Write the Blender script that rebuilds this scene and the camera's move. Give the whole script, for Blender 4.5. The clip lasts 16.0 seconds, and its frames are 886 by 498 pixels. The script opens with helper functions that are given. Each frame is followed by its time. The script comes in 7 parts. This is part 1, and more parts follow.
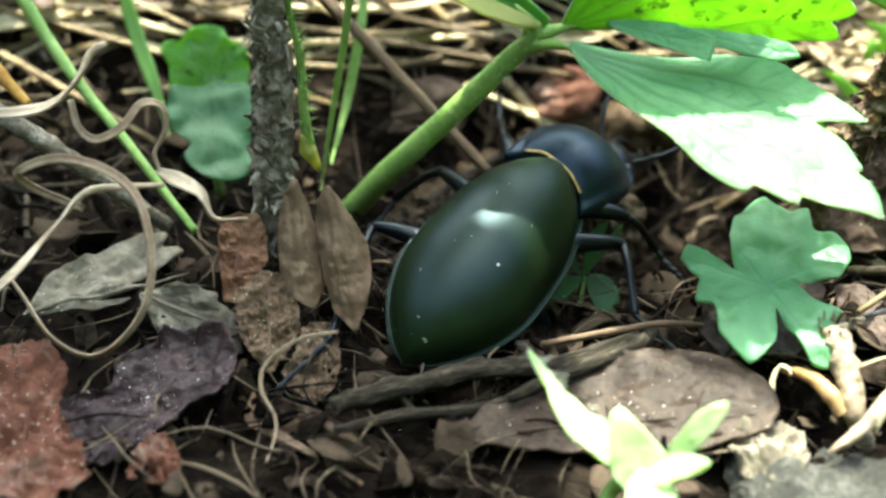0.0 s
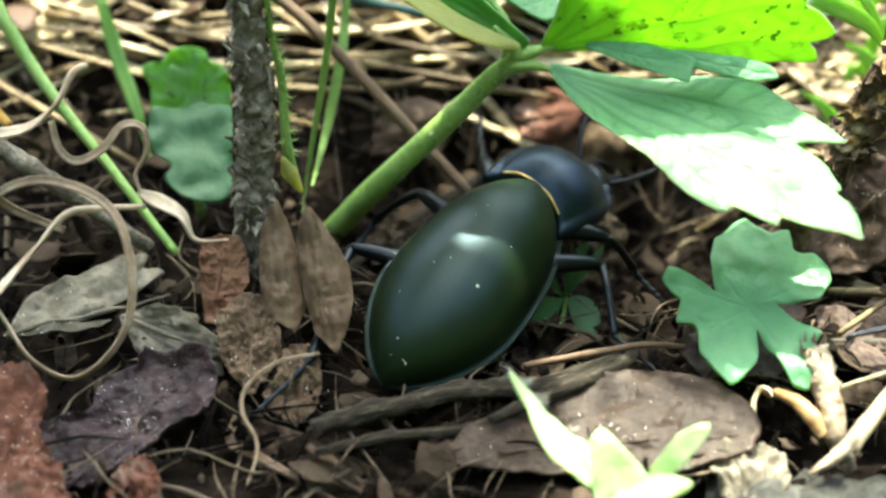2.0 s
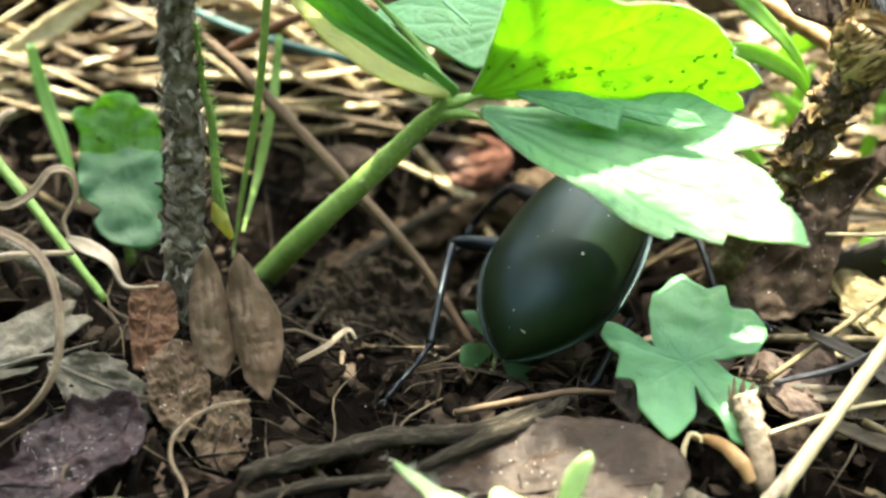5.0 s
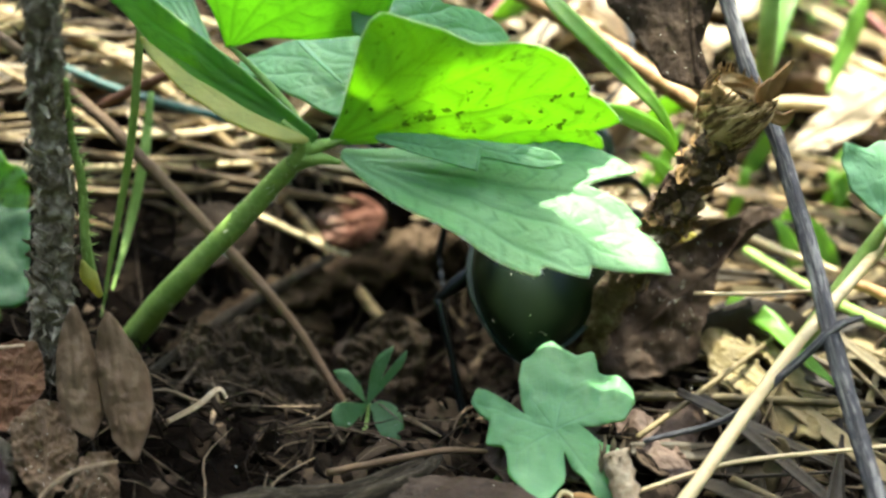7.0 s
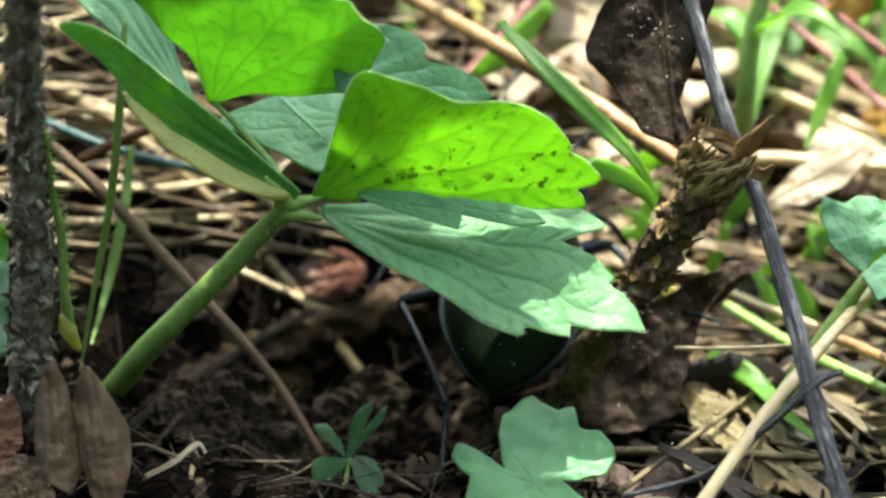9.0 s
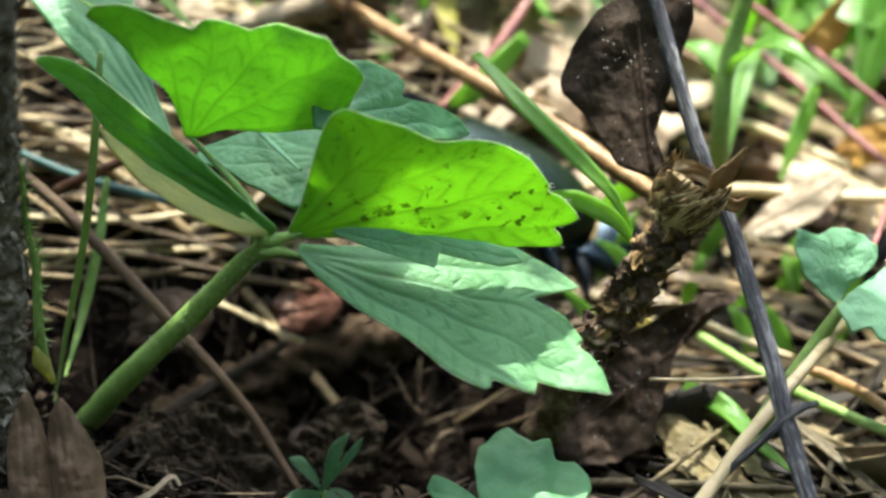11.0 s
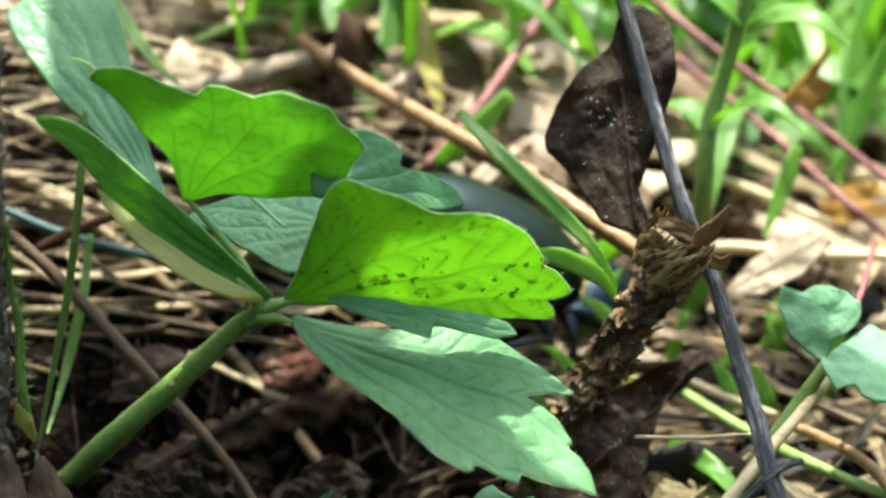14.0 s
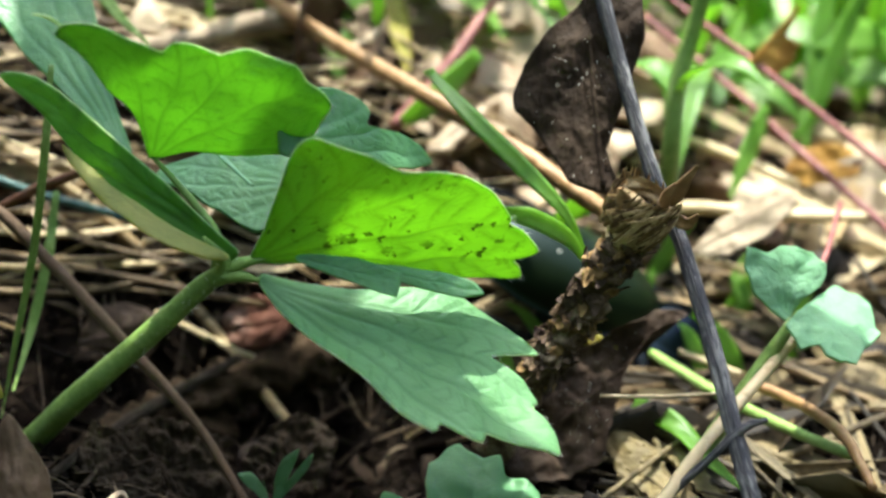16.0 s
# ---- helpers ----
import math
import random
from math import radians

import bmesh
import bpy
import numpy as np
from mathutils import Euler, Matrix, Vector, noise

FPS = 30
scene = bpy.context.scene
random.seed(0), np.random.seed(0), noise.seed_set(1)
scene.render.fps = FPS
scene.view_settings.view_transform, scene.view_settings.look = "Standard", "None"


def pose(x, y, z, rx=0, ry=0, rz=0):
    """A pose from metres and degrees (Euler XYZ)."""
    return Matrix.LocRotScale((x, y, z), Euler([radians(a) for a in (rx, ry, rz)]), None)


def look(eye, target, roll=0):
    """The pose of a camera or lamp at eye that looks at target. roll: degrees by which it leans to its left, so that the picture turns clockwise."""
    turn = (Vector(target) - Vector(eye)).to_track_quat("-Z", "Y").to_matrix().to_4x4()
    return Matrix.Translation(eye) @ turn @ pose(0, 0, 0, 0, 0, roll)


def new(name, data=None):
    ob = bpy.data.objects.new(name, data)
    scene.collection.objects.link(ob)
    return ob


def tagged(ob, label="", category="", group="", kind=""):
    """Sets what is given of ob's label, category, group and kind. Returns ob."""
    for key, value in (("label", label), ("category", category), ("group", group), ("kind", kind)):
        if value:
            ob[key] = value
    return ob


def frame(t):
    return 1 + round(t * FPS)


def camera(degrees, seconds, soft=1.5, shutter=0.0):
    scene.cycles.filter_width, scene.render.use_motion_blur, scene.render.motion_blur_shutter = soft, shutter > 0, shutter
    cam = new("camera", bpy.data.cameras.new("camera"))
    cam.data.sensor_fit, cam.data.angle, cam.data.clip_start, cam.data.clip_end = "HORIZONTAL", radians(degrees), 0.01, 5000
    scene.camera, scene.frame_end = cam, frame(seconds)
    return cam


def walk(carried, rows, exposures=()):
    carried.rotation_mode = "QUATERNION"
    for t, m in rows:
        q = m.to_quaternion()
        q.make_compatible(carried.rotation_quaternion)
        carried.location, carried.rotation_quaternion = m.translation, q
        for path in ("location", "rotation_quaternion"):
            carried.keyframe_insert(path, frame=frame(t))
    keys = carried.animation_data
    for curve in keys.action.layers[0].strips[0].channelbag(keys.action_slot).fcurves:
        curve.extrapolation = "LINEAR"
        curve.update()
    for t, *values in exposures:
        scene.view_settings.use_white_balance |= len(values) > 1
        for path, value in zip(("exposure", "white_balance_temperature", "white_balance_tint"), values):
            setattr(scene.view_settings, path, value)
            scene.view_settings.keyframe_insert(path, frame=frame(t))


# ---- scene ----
MM = 0.001


def mm_pose(x, y, z, rx=0, ry=0, rz=0):
    return pose(x * MM, y * MM, z * MM, rx, ry, rz)


# ---- camera and its walk ----
cam = camera(30, 16.0, soft=2.6)
cam.data.dof.use_dof = True
cam.data.dof.focus_distance = 0.098
cam.data.dof.aperture_fstop = 30
PATH = [
    (0, pose(0, -0.083, 0.065, 52.00, 0.00, 0.00)),
    (0.5, pose(0, -0.083, 0.065, 52.34, -0.10, -0.25)),
    (1, pose(0, -0.083, 0.065, 52.58, -0.25, -0.41)),
    (1.5, pose(0, -0.083, 0.065, 52.61, -0.33, -0.50)),
    (2, pose(0, -0.083, 0.065, 52.75, -0.38, -0.52)),
    (2.5, pose(0, -0.083, 0.065, 53.19, -0.41, -0.57)),
    (3, pose(0, -0.083, 0.065, 53.90, -0.29, -0.69)),
    (3.2, pose(0, -0.083, 0.065, 53.95, -0.28, -0.69)),
    (5.3, pose(0, -0.083, 0.065, 54.66, -2.36, -3.05)),
    (5.5, pose(0, -0.083, 0.065, 54.88, -2.73, -3.54)),
    (6, pose(0, -0.083, 0.065, 55.38, -3.59, -4.76)),
    (6.5, pose(0, -0.083, 0.065, 55.71, -4.17, -5.46)),
    (7, pose(0, -0.083, 0.065, 56.63, -4.43, -5.98)),
    (7.5, pose(0, -0.083, 0.065, 57.52, -4.49, -6.22)),
    (8, pose(0, -0.083, 0.065, 57.94, -4.51, -6.38)),
    (8.5, pose(0, -0.083, 0.065, 58.30, -4.69, -6.41)),
    (10.8, pose(0, -0.083, 0.065, 59.49, -5.28, -7.12)),
    (11, pose(0, -0.083, 0.065, 59.71, -5.28, -7.25)),
    (11.5, pose(0, -0.083, 0.065, 60.04, -5.29, -7.41)),
    (12, pose(0, -0.083, 0.065, 60.38, -5.27, -7.45)),
    (12.5, pose(0, -0.083, 0.065, 60.83, -5.32, -7.45)),
    (13, pose(0, -0.083, 0.065, 61.21, -5.31, -7.50)),
    (13.5, pose(0, -0.083, 0.065, 61.55, -5.42, -7.57)),
    (14, pose(0, -0.083, 0.065, 61.73, -5.59, -7.70)),
    (14.5, pose(0, -0.083, 0.065, 61.80, -5.66, -7.94)),
    (15, pose(0, -0.083, 0.065, 61.63, -5.78, -8.04)),
    (15.5, pose(0, -0.083, 0.065, 61.18, -6.07, -8.21)),
    (16, pose(0, -0.083, 0.065, 60.40, -6.36, -8.57)),
]
walk(cam, PATH, exposures=[(0, 3.55, 6300, -10), (3, 3.6, 6600, -7), (5.3, 3.72, 6850, -5), (6.5, 3.38, 6700, -5), (8.7, 2.83, 6350, -3), (10.8, 2.6, 6200, -1), (16, 2.52, 6200, -1)])

# ---- world and sun ----
world = bpy.data.worlds.new("world")
scene.world = world
world.use_nodes = True
wn = world.node_tree
sky = wn.nodes.new("ShaderNodeTexSky")
sky.sky_type, sky.sun_disc = "NISHITA", False
sky.dust_density = 4.0
sky.sun_elevation, sky.sun_rotation = radians(68), radians(-5)
wn.links.new(sky.outputs["Color"], wn.nodes["Background"].inputs["Color"])
wn.nodes["Background"].inputs["Strength"].default_value = 0.13
sun = new("sun", bpy.data.lights.new("sun", "SUN"))
sun.data.energy, sun.data.angle, sun.data.color = 2.35, radians(0.6), (1.0, 0.95, 0.86)
sun.matrix_world = look((-0.03, 0.37, 0.93), (0, 0, 0))


# ---- materials ----
def mat(name, colors, scale=900, rough=0.6, bump=0.4, spec=0.4, through_light=0.0, through_color=None, stretch=(1, 1, 1), fine=4000, sheen=0.0, metal=0.0, island=0.0, coat=0.0, coord="Object", tint=None, single=False):
    """Surface with a colour ramp driven by noise at two scales, fine relief, and light passing through thin tissue."""
    m = bpy.data.materials.new(name)
    m.use_nodes = True
    nt = m.node_tree
    n, l = nt.nodes, nt.links
    b = n["Principled BSDF"]
    tc = n.new("ShaderNodeTexCoord")
    mp = n.new("ShaderNodeMapping")
    mp.inputs["Scale"].default_value = stretch
    l.new(tc.outputs[coord], mp.inputs["Vector"])
    n1, n2 = n.new("ShaderNodeTexNoise"), n.new("ShaderNodeTexNoise")
    for q, s in ((n1, scale), (n2, fine)):
        q.inputs["Scale"].default_value = s
        q.inputs["Detail"].default_value = 4
        q.inputs["Roughness"].default_value = 0.65
        l.new(mp.outputs["Vector"], q.inputs["Vector"])
    add = n.new("ShaderNodeMath")
    add.operation = "MULTIPLY_ADD"
    l.new(n2.outputs["Fac"], add.inputs[0])
    add.inputs[1].default_value = 0.5
    l.new(n1.outputs["Fac"], add.inputs[2])
    ramp = n.new("ShaderNodeValToRGB")
    last = add
    if island:
        geo = n.new("ShaderNodeObjectInfo" if single else "ShaderNodeNewGeometry")
        ad2 = n.new("ShaderNodeMath")
        ad2.operation = "MULTIPLY_ADD"
        l.new(geo.outputs["Random" if single else "Random Per Island"], ad2.inputs[0])
        ad2.inputs[1].default_value = island
        l.new(add.outputs[0], ad2.inputs[2])
        sb = n.new("ShaderNodeMath")
        sb.operation = "SUBTRACT"
        l.new(ad2.outputs[0], sb.inputs[0])
        sb.inputs[1].default_value = island * 0.5
        last = sb
    l.new(last.outputs[0], ramp.inputs["Fac"])
    el = ramp.color_ramp.elements
    while len(el) < len(colors):
        el.new(0.5)
    for i, c in enumerate(colors):
        el[i].position = 0.45 + 0.6 * i / max(1, len(colors) - 1)
        el[i].color = (*c, 1)
    l.new(ramp.outputs["Color"], b.inputs["Base Color"])
    b.inputs["Roughness"].default_value = rough
    b.inputs["Specular IOR Level"].default_value = spec
    b.inputs["Metallic"].default_value = metal
    b.inputs["Sheen Weight"].default_value = sheen
    b.inputs["Coat Weight"].default_value = coat
    if tint:
        b.inputs["Specular Tint"].default_value = (*tint, 1)
    bp = n.new("ShaderNodeBump")
    bp.inputs["Strength"].default_value = bump
    bp.inputs["Distance"].default_value = 0.0004
    l.new(add.outputs[0], bp.inputs["Height"])
    l.new(bp.outputs["Normal"], b.inputs["Normal"])
    if through_light:
        tr = n.new("ShaderNodeBsdfTranslucent")
        if through_color:
            tr.inputs["Color"].default_value = (*through_color, 1)
        else:
            l.new(ramp.outputs["Color"], tr.inputs["Color"])
        mx = n.new("ShaderNodeMixShader")
        mx.inputs["Fac"].default_value = through_light
        l.new(b.outputs["BSDF"], mx.inputs[1])
        l.new(tr.outputs["BSDF"], mx.inputs[2])
        l.new(mx.outputs["Shader"], n["Material Output"].inputs["Surface"])
    return m


def leaf_mat(name, low, high, vein, glow, rough=0.45, share=0.6, specks=0.0, gloss=0.5):
    """Green leaf: veins that fan out from the base, mottling, fine relief, and light that shines through."""
    m = bpy.data.materials.new(name)
    m.use_nodes = True
    n, l = m.node_tree.nodes, m.node_tree.links
    b = n["Principled BSDF"]
    tc = n.new("ShaderNodeTexCoord")

    def noise_of(vec, scale, sx=1.0, sy=1.0, detail=3):
        mp, q = n.new("ShaderNodeMapping"), n.new("ShaderNodeTexNoise")
        mp.inputs["Scale"].default_value = (sx, sy, 1)
        l.new(tc.outputs[vec], mp.inputs["Vector"])
        l.new(mp.outputs["Vector"], q.inputs["Vector"])
        q.inputs["Scale"].default_value, q.inputs["Detail"].default_value = scale, detail
        q.inputs["Distortion"].default_value = 0.35 if vec == "UV" else 0.0
        return q.outputs["Fac"]

    def ramp(fac, stops):
        r = n.new("ShaderNodeValToRGB")
        el = r.color_ramp.elements
        while len(el) < len(stops):
            el.new(0.5)
        for e, (p, c) in zip(el, stops):
            e.position, e.color = p, (*c, 1)
        l.new(fac, r.inputs["Fac"])
        return r.outputs["Color"]

    def mix(fac, a, c, kind="MIX"):
        x = n.new("ShaderNodeMix")
        x.data_type, x.blend_type = "RGBA", kind
        l.new(fac, x.inputs[0]) if not isinstance(fac, float) else None
        if isinstance(fac, float):
            x.inputs[0].default_value = fac
        l.new(a, x.inputs[6])
        if isinstance(c, tuple):
            x.inputs[7].default_value = (*c, 1)
        else:
            l.new(c, x.inputs[7])
        return x.outputs[2]

    mott = noise_of("Object", 260, detail=5)
    fan = noise_of("UV", 2.8, 0.7, 5.0, 2)
    lines = ramp(fan, [(0.488, (0, 0, 0)), (0.5, (0.25, 0.25, 0.25)), (0.512, (0, 0, 0))])
    mesh = n.new("ShaderNodeTexVoronoi")
    mesh.feature = "DISTANCE_TO_EDGE"
    mp = n.new("ShaderNodeMapping")
    mp.inputs["Scale"].default_value = (9, 16, 1)
    l.new(tc.outputs["UV"], mp.inputs["Vector"])
    l.new(mp.outputs["Vector"], mesh.inputs["Vector"])
    mesh.inputs["Scale"].default_value = 1.0
    web = ramp(mesh.outputs["Distance"], [(0.0, (0.2, 0.2, 0.2)), (0.05, (0, 0, 0))])
    base = ramp(mott, [(0.35, low), (0.65, high)])
    ribs = n.new("ShaderNodeAttribute")
    ribs.attribute_name = "vein"
    half = n.new("ShaderNodeMath")
    half.operation = "MULTIPLY"
    l.new(ribs.outputs["Fac"], half.inputs[0])
    half.inputs[1].default_value = 0.75
    colour = mix(half.outputs[0], mix(web, mix(lines, base, vein), vein), vein)
    trans = ramp(mott, [(0.3, tuple(c * 0.9 for c in glow)), (0.7, glow)])
    trans = mix(half.outputs[0], trans, tuple(c * 0.5 for c in glow))
    trans = mix(web, mix(lines, trans, tuple(c * 0.3 for c in glow)), tuple(c * 0.45 for c in glow))
    if specks:
        clump = ramp(noise_of("UV", 4.0, 0.8, 1.6, 2), [(0.42, (0, 0, 0)), (0.6, (1, 1, 1))])
        dots = ramp(noise_of("Object", 1500, detail=2), [(0.6, (0, 0, 0)), (0.65, (0.85, 0.85, 0.85))])
        black = n.new("ShaderNodeMix")
        black.data_type, black.blend_type = "RGBA", "MULTIPLY"
        black.inputs[0].default_value = 1.0
        l.new(clump, black.inputs[6])
        l.new(dots, black.inputs[7])
        sp = black.outputs[2]
        trans = mix(sp, trans, (0.05, 0.07, 0.01))
        colour = mix(sp, colour, (0.03, 0.03, 0.01))
    b.inputs["Specular IOR Level"].default_value = gloss
    l.new(colour, b.inputs["Base Color"])
    b.inputs["Roughness"].default_value = rough
    fine = noise_of("Object", 2200, detail=3)
    bp, bp2 = n.new("ShaderNodeBump"), n.new("ShaderNodeBump")
    bp.inputs["Strength"].default_value, bp.inputs["Distance"].default_value = 0.35, 0.0002
    net = n.new("ShaderNodeTexVoronoi")
    net.feature = "DISTANCE_TO_EDGE"
    net.inputs["Scale"].default_value = 1100
    l.new(tc.outputs["Object"], net.inputs["Vector"])
    cells = ramp(net.outputs["Distance"], [(0.0, (0, 0, 0)), (0.18, (1, 1, 1))])
    rise = n.new("ShaderNodeMath")
    rise.operation = "MULTIPLY_ADD"
    l.new(cells, rise.inputs[0])
    rise.inputs[1].default_value = 0.4
    l.new(fine, rise.inputs[2])
    l.new(rise.outputs[0], bp.inputs["Height"])
    bp2.inputs["Strength"].default_value, bp2.inputs["Distance"].default_value, bp2.invert = 0.5, 0.00022, True
    both = n.new("ShaderNodeMath")
    both.operation = "MULTIPLY_ADD"
    l.new(web, both.inputs[0])
    both.inputs[1].default_value = 0.35
    l.new(lines, both.inputs[2])
    l.new(both.outputs[0], bp2.inputs["Height"])
    l.new(bp.outputs["Normal"], bp2.inputs["Normal"])
    l.new(bp2.outputs["Normal"], b.inputs["Normal"])
    tr, mx = n.new("ShaderNodeBsdfTranslucent"), n.new("ShaderNodeMixShader")
    l.new(trans, tr.inputs["Color"])
    mx.inputs["Fac"].default_value = share
    l.new(b.outputs["BSDF"], mx.inputs[1])
    l.new(tr.outputs["BSDF"], mx.inputs[2])
    l.new(mx.outputs["Shader"], n["Material Output"].inputs["Surface"])
    return m


# soil, litter and fibre colours are near black to carry the hollow's shade
M_SOIL = mat("shade_dark_soil", [(0.00165, 0.00115, 0.000825), (0.0066, 0.00445, 0.0033), (0.0231, 0.0165, 0.0116)], 300, 0.95, 1.0, 0.03, fine=1500)
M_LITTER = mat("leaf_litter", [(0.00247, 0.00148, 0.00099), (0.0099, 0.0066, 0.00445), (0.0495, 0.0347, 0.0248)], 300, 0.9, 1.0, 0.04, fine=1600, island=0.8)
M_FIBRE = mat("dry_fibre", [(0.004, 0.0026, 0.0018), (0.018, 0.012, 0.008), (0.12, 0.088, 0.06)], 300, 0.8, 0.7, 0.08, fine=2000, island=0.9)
M_STRAW = mat("dry_straw", [(0.075, 0.042, 0.016), (0.3, 0.205, 0.1), (0.64, 0.51, 0.31)], 200, 0.5, 0.5, 0.4, through_light=0.2, fine=1500, island=0.8)
M_GRASS = mat("green_grass", [(0.07, 0.15, 0.025), (0.15, 0.29, 0.05), (0.28, 0.43, 0.1)], 150, 0.4, 0.4, 0.5, through_light=0.5, through_color=(0.48, 0.75, 0.14), fine=1200, island=0.5)
M_LEAF = leaf_mat("green_leaf", (0.085, 0.21, 0.05), (0.12, 0.27, 0.07), (0.05, 0.13, 0.04), (0.38, 0.7, 0.1), rough=0.5, share=0.55)
M_SMALLLEAF = leaf_mat("blue_green_leaf", (0.1, 0.25, 0.1), (0.15, 0.33, 0.16), (0.19, 0.37, 0.2), (0.4, 0.72, 0.16), rough=0.45, share=0.4, gloss=0.6)
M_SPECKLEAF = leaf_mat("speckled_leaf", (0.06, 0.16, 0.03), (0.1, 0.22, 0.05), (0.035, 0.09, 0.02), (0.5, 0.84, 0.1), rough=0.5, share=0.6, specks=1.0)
M_FRONTLEAF = leaf_mat("grey_green_leaf", (0.14, 0.3, 0.125), (0.195, 0.375, 0.18), (0.05, 0.15, 0.055), (0.45, 0.75, 0.16), rough=0.52, share=0.38, gloss=0.48)
# darker leaf green that carries shade in its colour
M_SHADELEAF = leaf_mat("shade_toned_leaf", (0.035, 0.1, 0.035), (0.055, 0.14, 0.05), (0.06, 0.15, 0.06), (0.2, 0.4, 0.08), rough=0.5, share=0.35)
M_YELLOWLEAF = leaf_mat("yellowed_leaf", (0.34, 0.36, 0.11), (0.5, 0.48, 0.18), (0.25, 0.3, 0.08), (0.9, 0.85, 0.25), share=0.5)
M_STEM = mat("green_stem", [(0.11, 0.19, 0.035), (0.21, 0.32, 0.075), (0.31, 0.42, 0.13)], 250, 0.5, 0.6, 0.4, fine=2500)
M_BARK = mat("scaly_bark", [(0.045, 0.034, 0.025), (0.15, 0.12, 0.09), (0.36, 0.31, 0.25)], 900, 0.85, 1.0, 0.2, fine=2800)
M_GRAYTWIG = mat("grey_twig", [(0.022, 0.021, 0.026), (0.07, 0.067, 0.078), (0.42, 0.4, 0.39)], 4.5, 0.75, 1.0, 0.15, fine=22, coord="UV")
M_BROWNLEAF = mat("brown_dead_leaf", [(0.02, 0.011, 0.007), (0.06, 0.035, 0.021), (0.15, 0.1, 0.066)], 200, 0.65, 0.8, 0.25, through_light=0.1, fine=1500)
M_GREYLEAF = mat("grey_dead_leaf", [(0.05, 0.04, 0.026), (0.13, 0.105, 0.075), (0.26, 0.22, 0.17)], 250, 0.75, 0.7, 0.3, through_light=0.1, fine=1800)
M_PALELEAF = mat("pale_dead_leaf", [(0.2, 0.14, 0.085), (0.36, 0.28, 0.195), (0.52, 0.44, 0.34)], 250, 0.65, 0.6, 0.3, through_light=0.2, fine=1500)
M_ORANGELEAF = mat("orange_dead_leaf", [(0.2, 0.09, 0.015), (0.42, 0.22, 0.04), (0.6, 0.38, 0.1)], 250, 0.6, 0.6, 0.3, through_light=0.3, fine=1500)
M_REDSTEM = mat("red_stem", [(0.09, 0.025, 0.025), (0.2, 0.06, 0.055), (0.33, 0.14, 0.12)], 250, 0.5, 0.4, 0.4, fine=1500)
M_BROWNSTEM = mat("orange_brown_stem", [(0.12, 0.06, 0.02), (0.26, 0.14, 0.055), (0.42, 0.27, 0.13)], 250, 0.5, 0.5, 0.4, fine=1500)
M_DARKLEAF = mat("dark_dead_leaf", [(0.01, 0.0055, 0.0034), (0.03, 0.018, 0.011), (0.085, 0.056, 0.037)], 300, 0.75, 1.0, 0.15, stretch=(1, 1, 0.4), fine=2200)
M_PURPLELEAF = mat("purple_dead_leaf", [(0.009, 0.0035, 0.004), (0.026, 0.011, 0.0125), (0.085, 0.05, 0.052)], 320, 0.5, 1.0, 0.3, fine=2400)
M_REDLEAF = mat("reddish_dead_leaf", [(0.04, 0.012, 0.006), (0.1, 0.036, 0.021), (0.2, 0.14, 0.11)], 220, 0.75, 1.0, 0.2, fine=2000)
M_SHELL = mat("black_green_shell", [(0.004, 0.007, 0.0014), (0.006, 0.011, 0.0022), (0.009, 0.016, 0.0036)], 120, 0.41, 0.05, 0.27, fine=6000, metal=0.25, tint=(0.55, 0.72, 1.0))
M_NECK = mat("blue_black_shell", [(0.003, 0.0055, 0.0065), (0.005, 0.009, 0.013), (0.008, 0.013, 0.02)], 120, 0.38, 0.06, 0.4, fine=6000, metal=0.3, tint=(0.52, 0.7, 1.0))
M_CHITIN = mat("black_chitin", [(0.0015, 0.0015, 0.002), (0.003, 0.003, 0.004), (0.006, 0.006, 0.007)], 400, 0.33, 0.15, 0.22, fine=5000, tint=(0.75, 0.87, 1.0))
M_BARKPALE = mat("pale_bark", [(0.06, 0.046, 0.032), (0.16, 0.13, 0.095), (0.34, 0.29, 0.23)], 900, 0.9, 0.9, 0.15, fine=2800, island=0.6, single=True)
M_BRACT = mat("tan_bract", [(0.07, 0.04, 0.023), (0.11, 0.067, 0.04), (0.165, 0.11, 0.072)], 150, 0.65, 0.8, 0.25, through_light=0.1, stretch=(1, 1, 0.5), fine=1800)
M_RUSSET = mat("russet_leaf", [(0.06, 0.024, 0.012), (0.12, 0.055, 0.028), (0.19, 0.11, 0.065)], 200, 0.65, 0.9, 0.25, through_light=0.1, fine=1800)
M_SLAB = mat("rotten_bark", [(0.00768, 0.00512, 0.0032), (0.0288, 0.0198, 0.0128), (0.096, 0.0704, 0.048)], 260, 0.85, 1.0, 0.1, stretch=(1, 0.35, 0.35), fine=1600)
M_TAN = mat("tan_dry_blade", [(0.078, 0.054, 0.021), (0.168, 0.126, 0.054), (0.276, 0.216, 0.108)], 220, 0.6, 0.6, 0.3, through_light=0.15, fine=1500)
M_PINK = mat("pinkish_scrap", [(0.033, 0.0193, 0.0138), (0.0715, 0.044, 0.033), (0.132, 0.0908, 0.0715)], 240, 0.7, 0.8, 0.25, through_light=0.1, fine=1700)
# seedling green raised towards white to carry the glare of direct sun
M_SEEDLEAF = leaf_mat("sun_toned_seedling_leaf", (0.42, 0.58, 0.26), (0.55, 0.68, 0.38), (0.4, 0.56, 0.24), (0.75, 0.95, 0.3), rough=0.6, share=0.35)
M_MINT = leaf_mat("mint_leaf", (0.15, 0.32, 0.17), (0.22, 0.41, 0.24), (0.26, 0.44, 0.28), (0.45, 0.75, 0.27), rough=0.6, share=0.35)
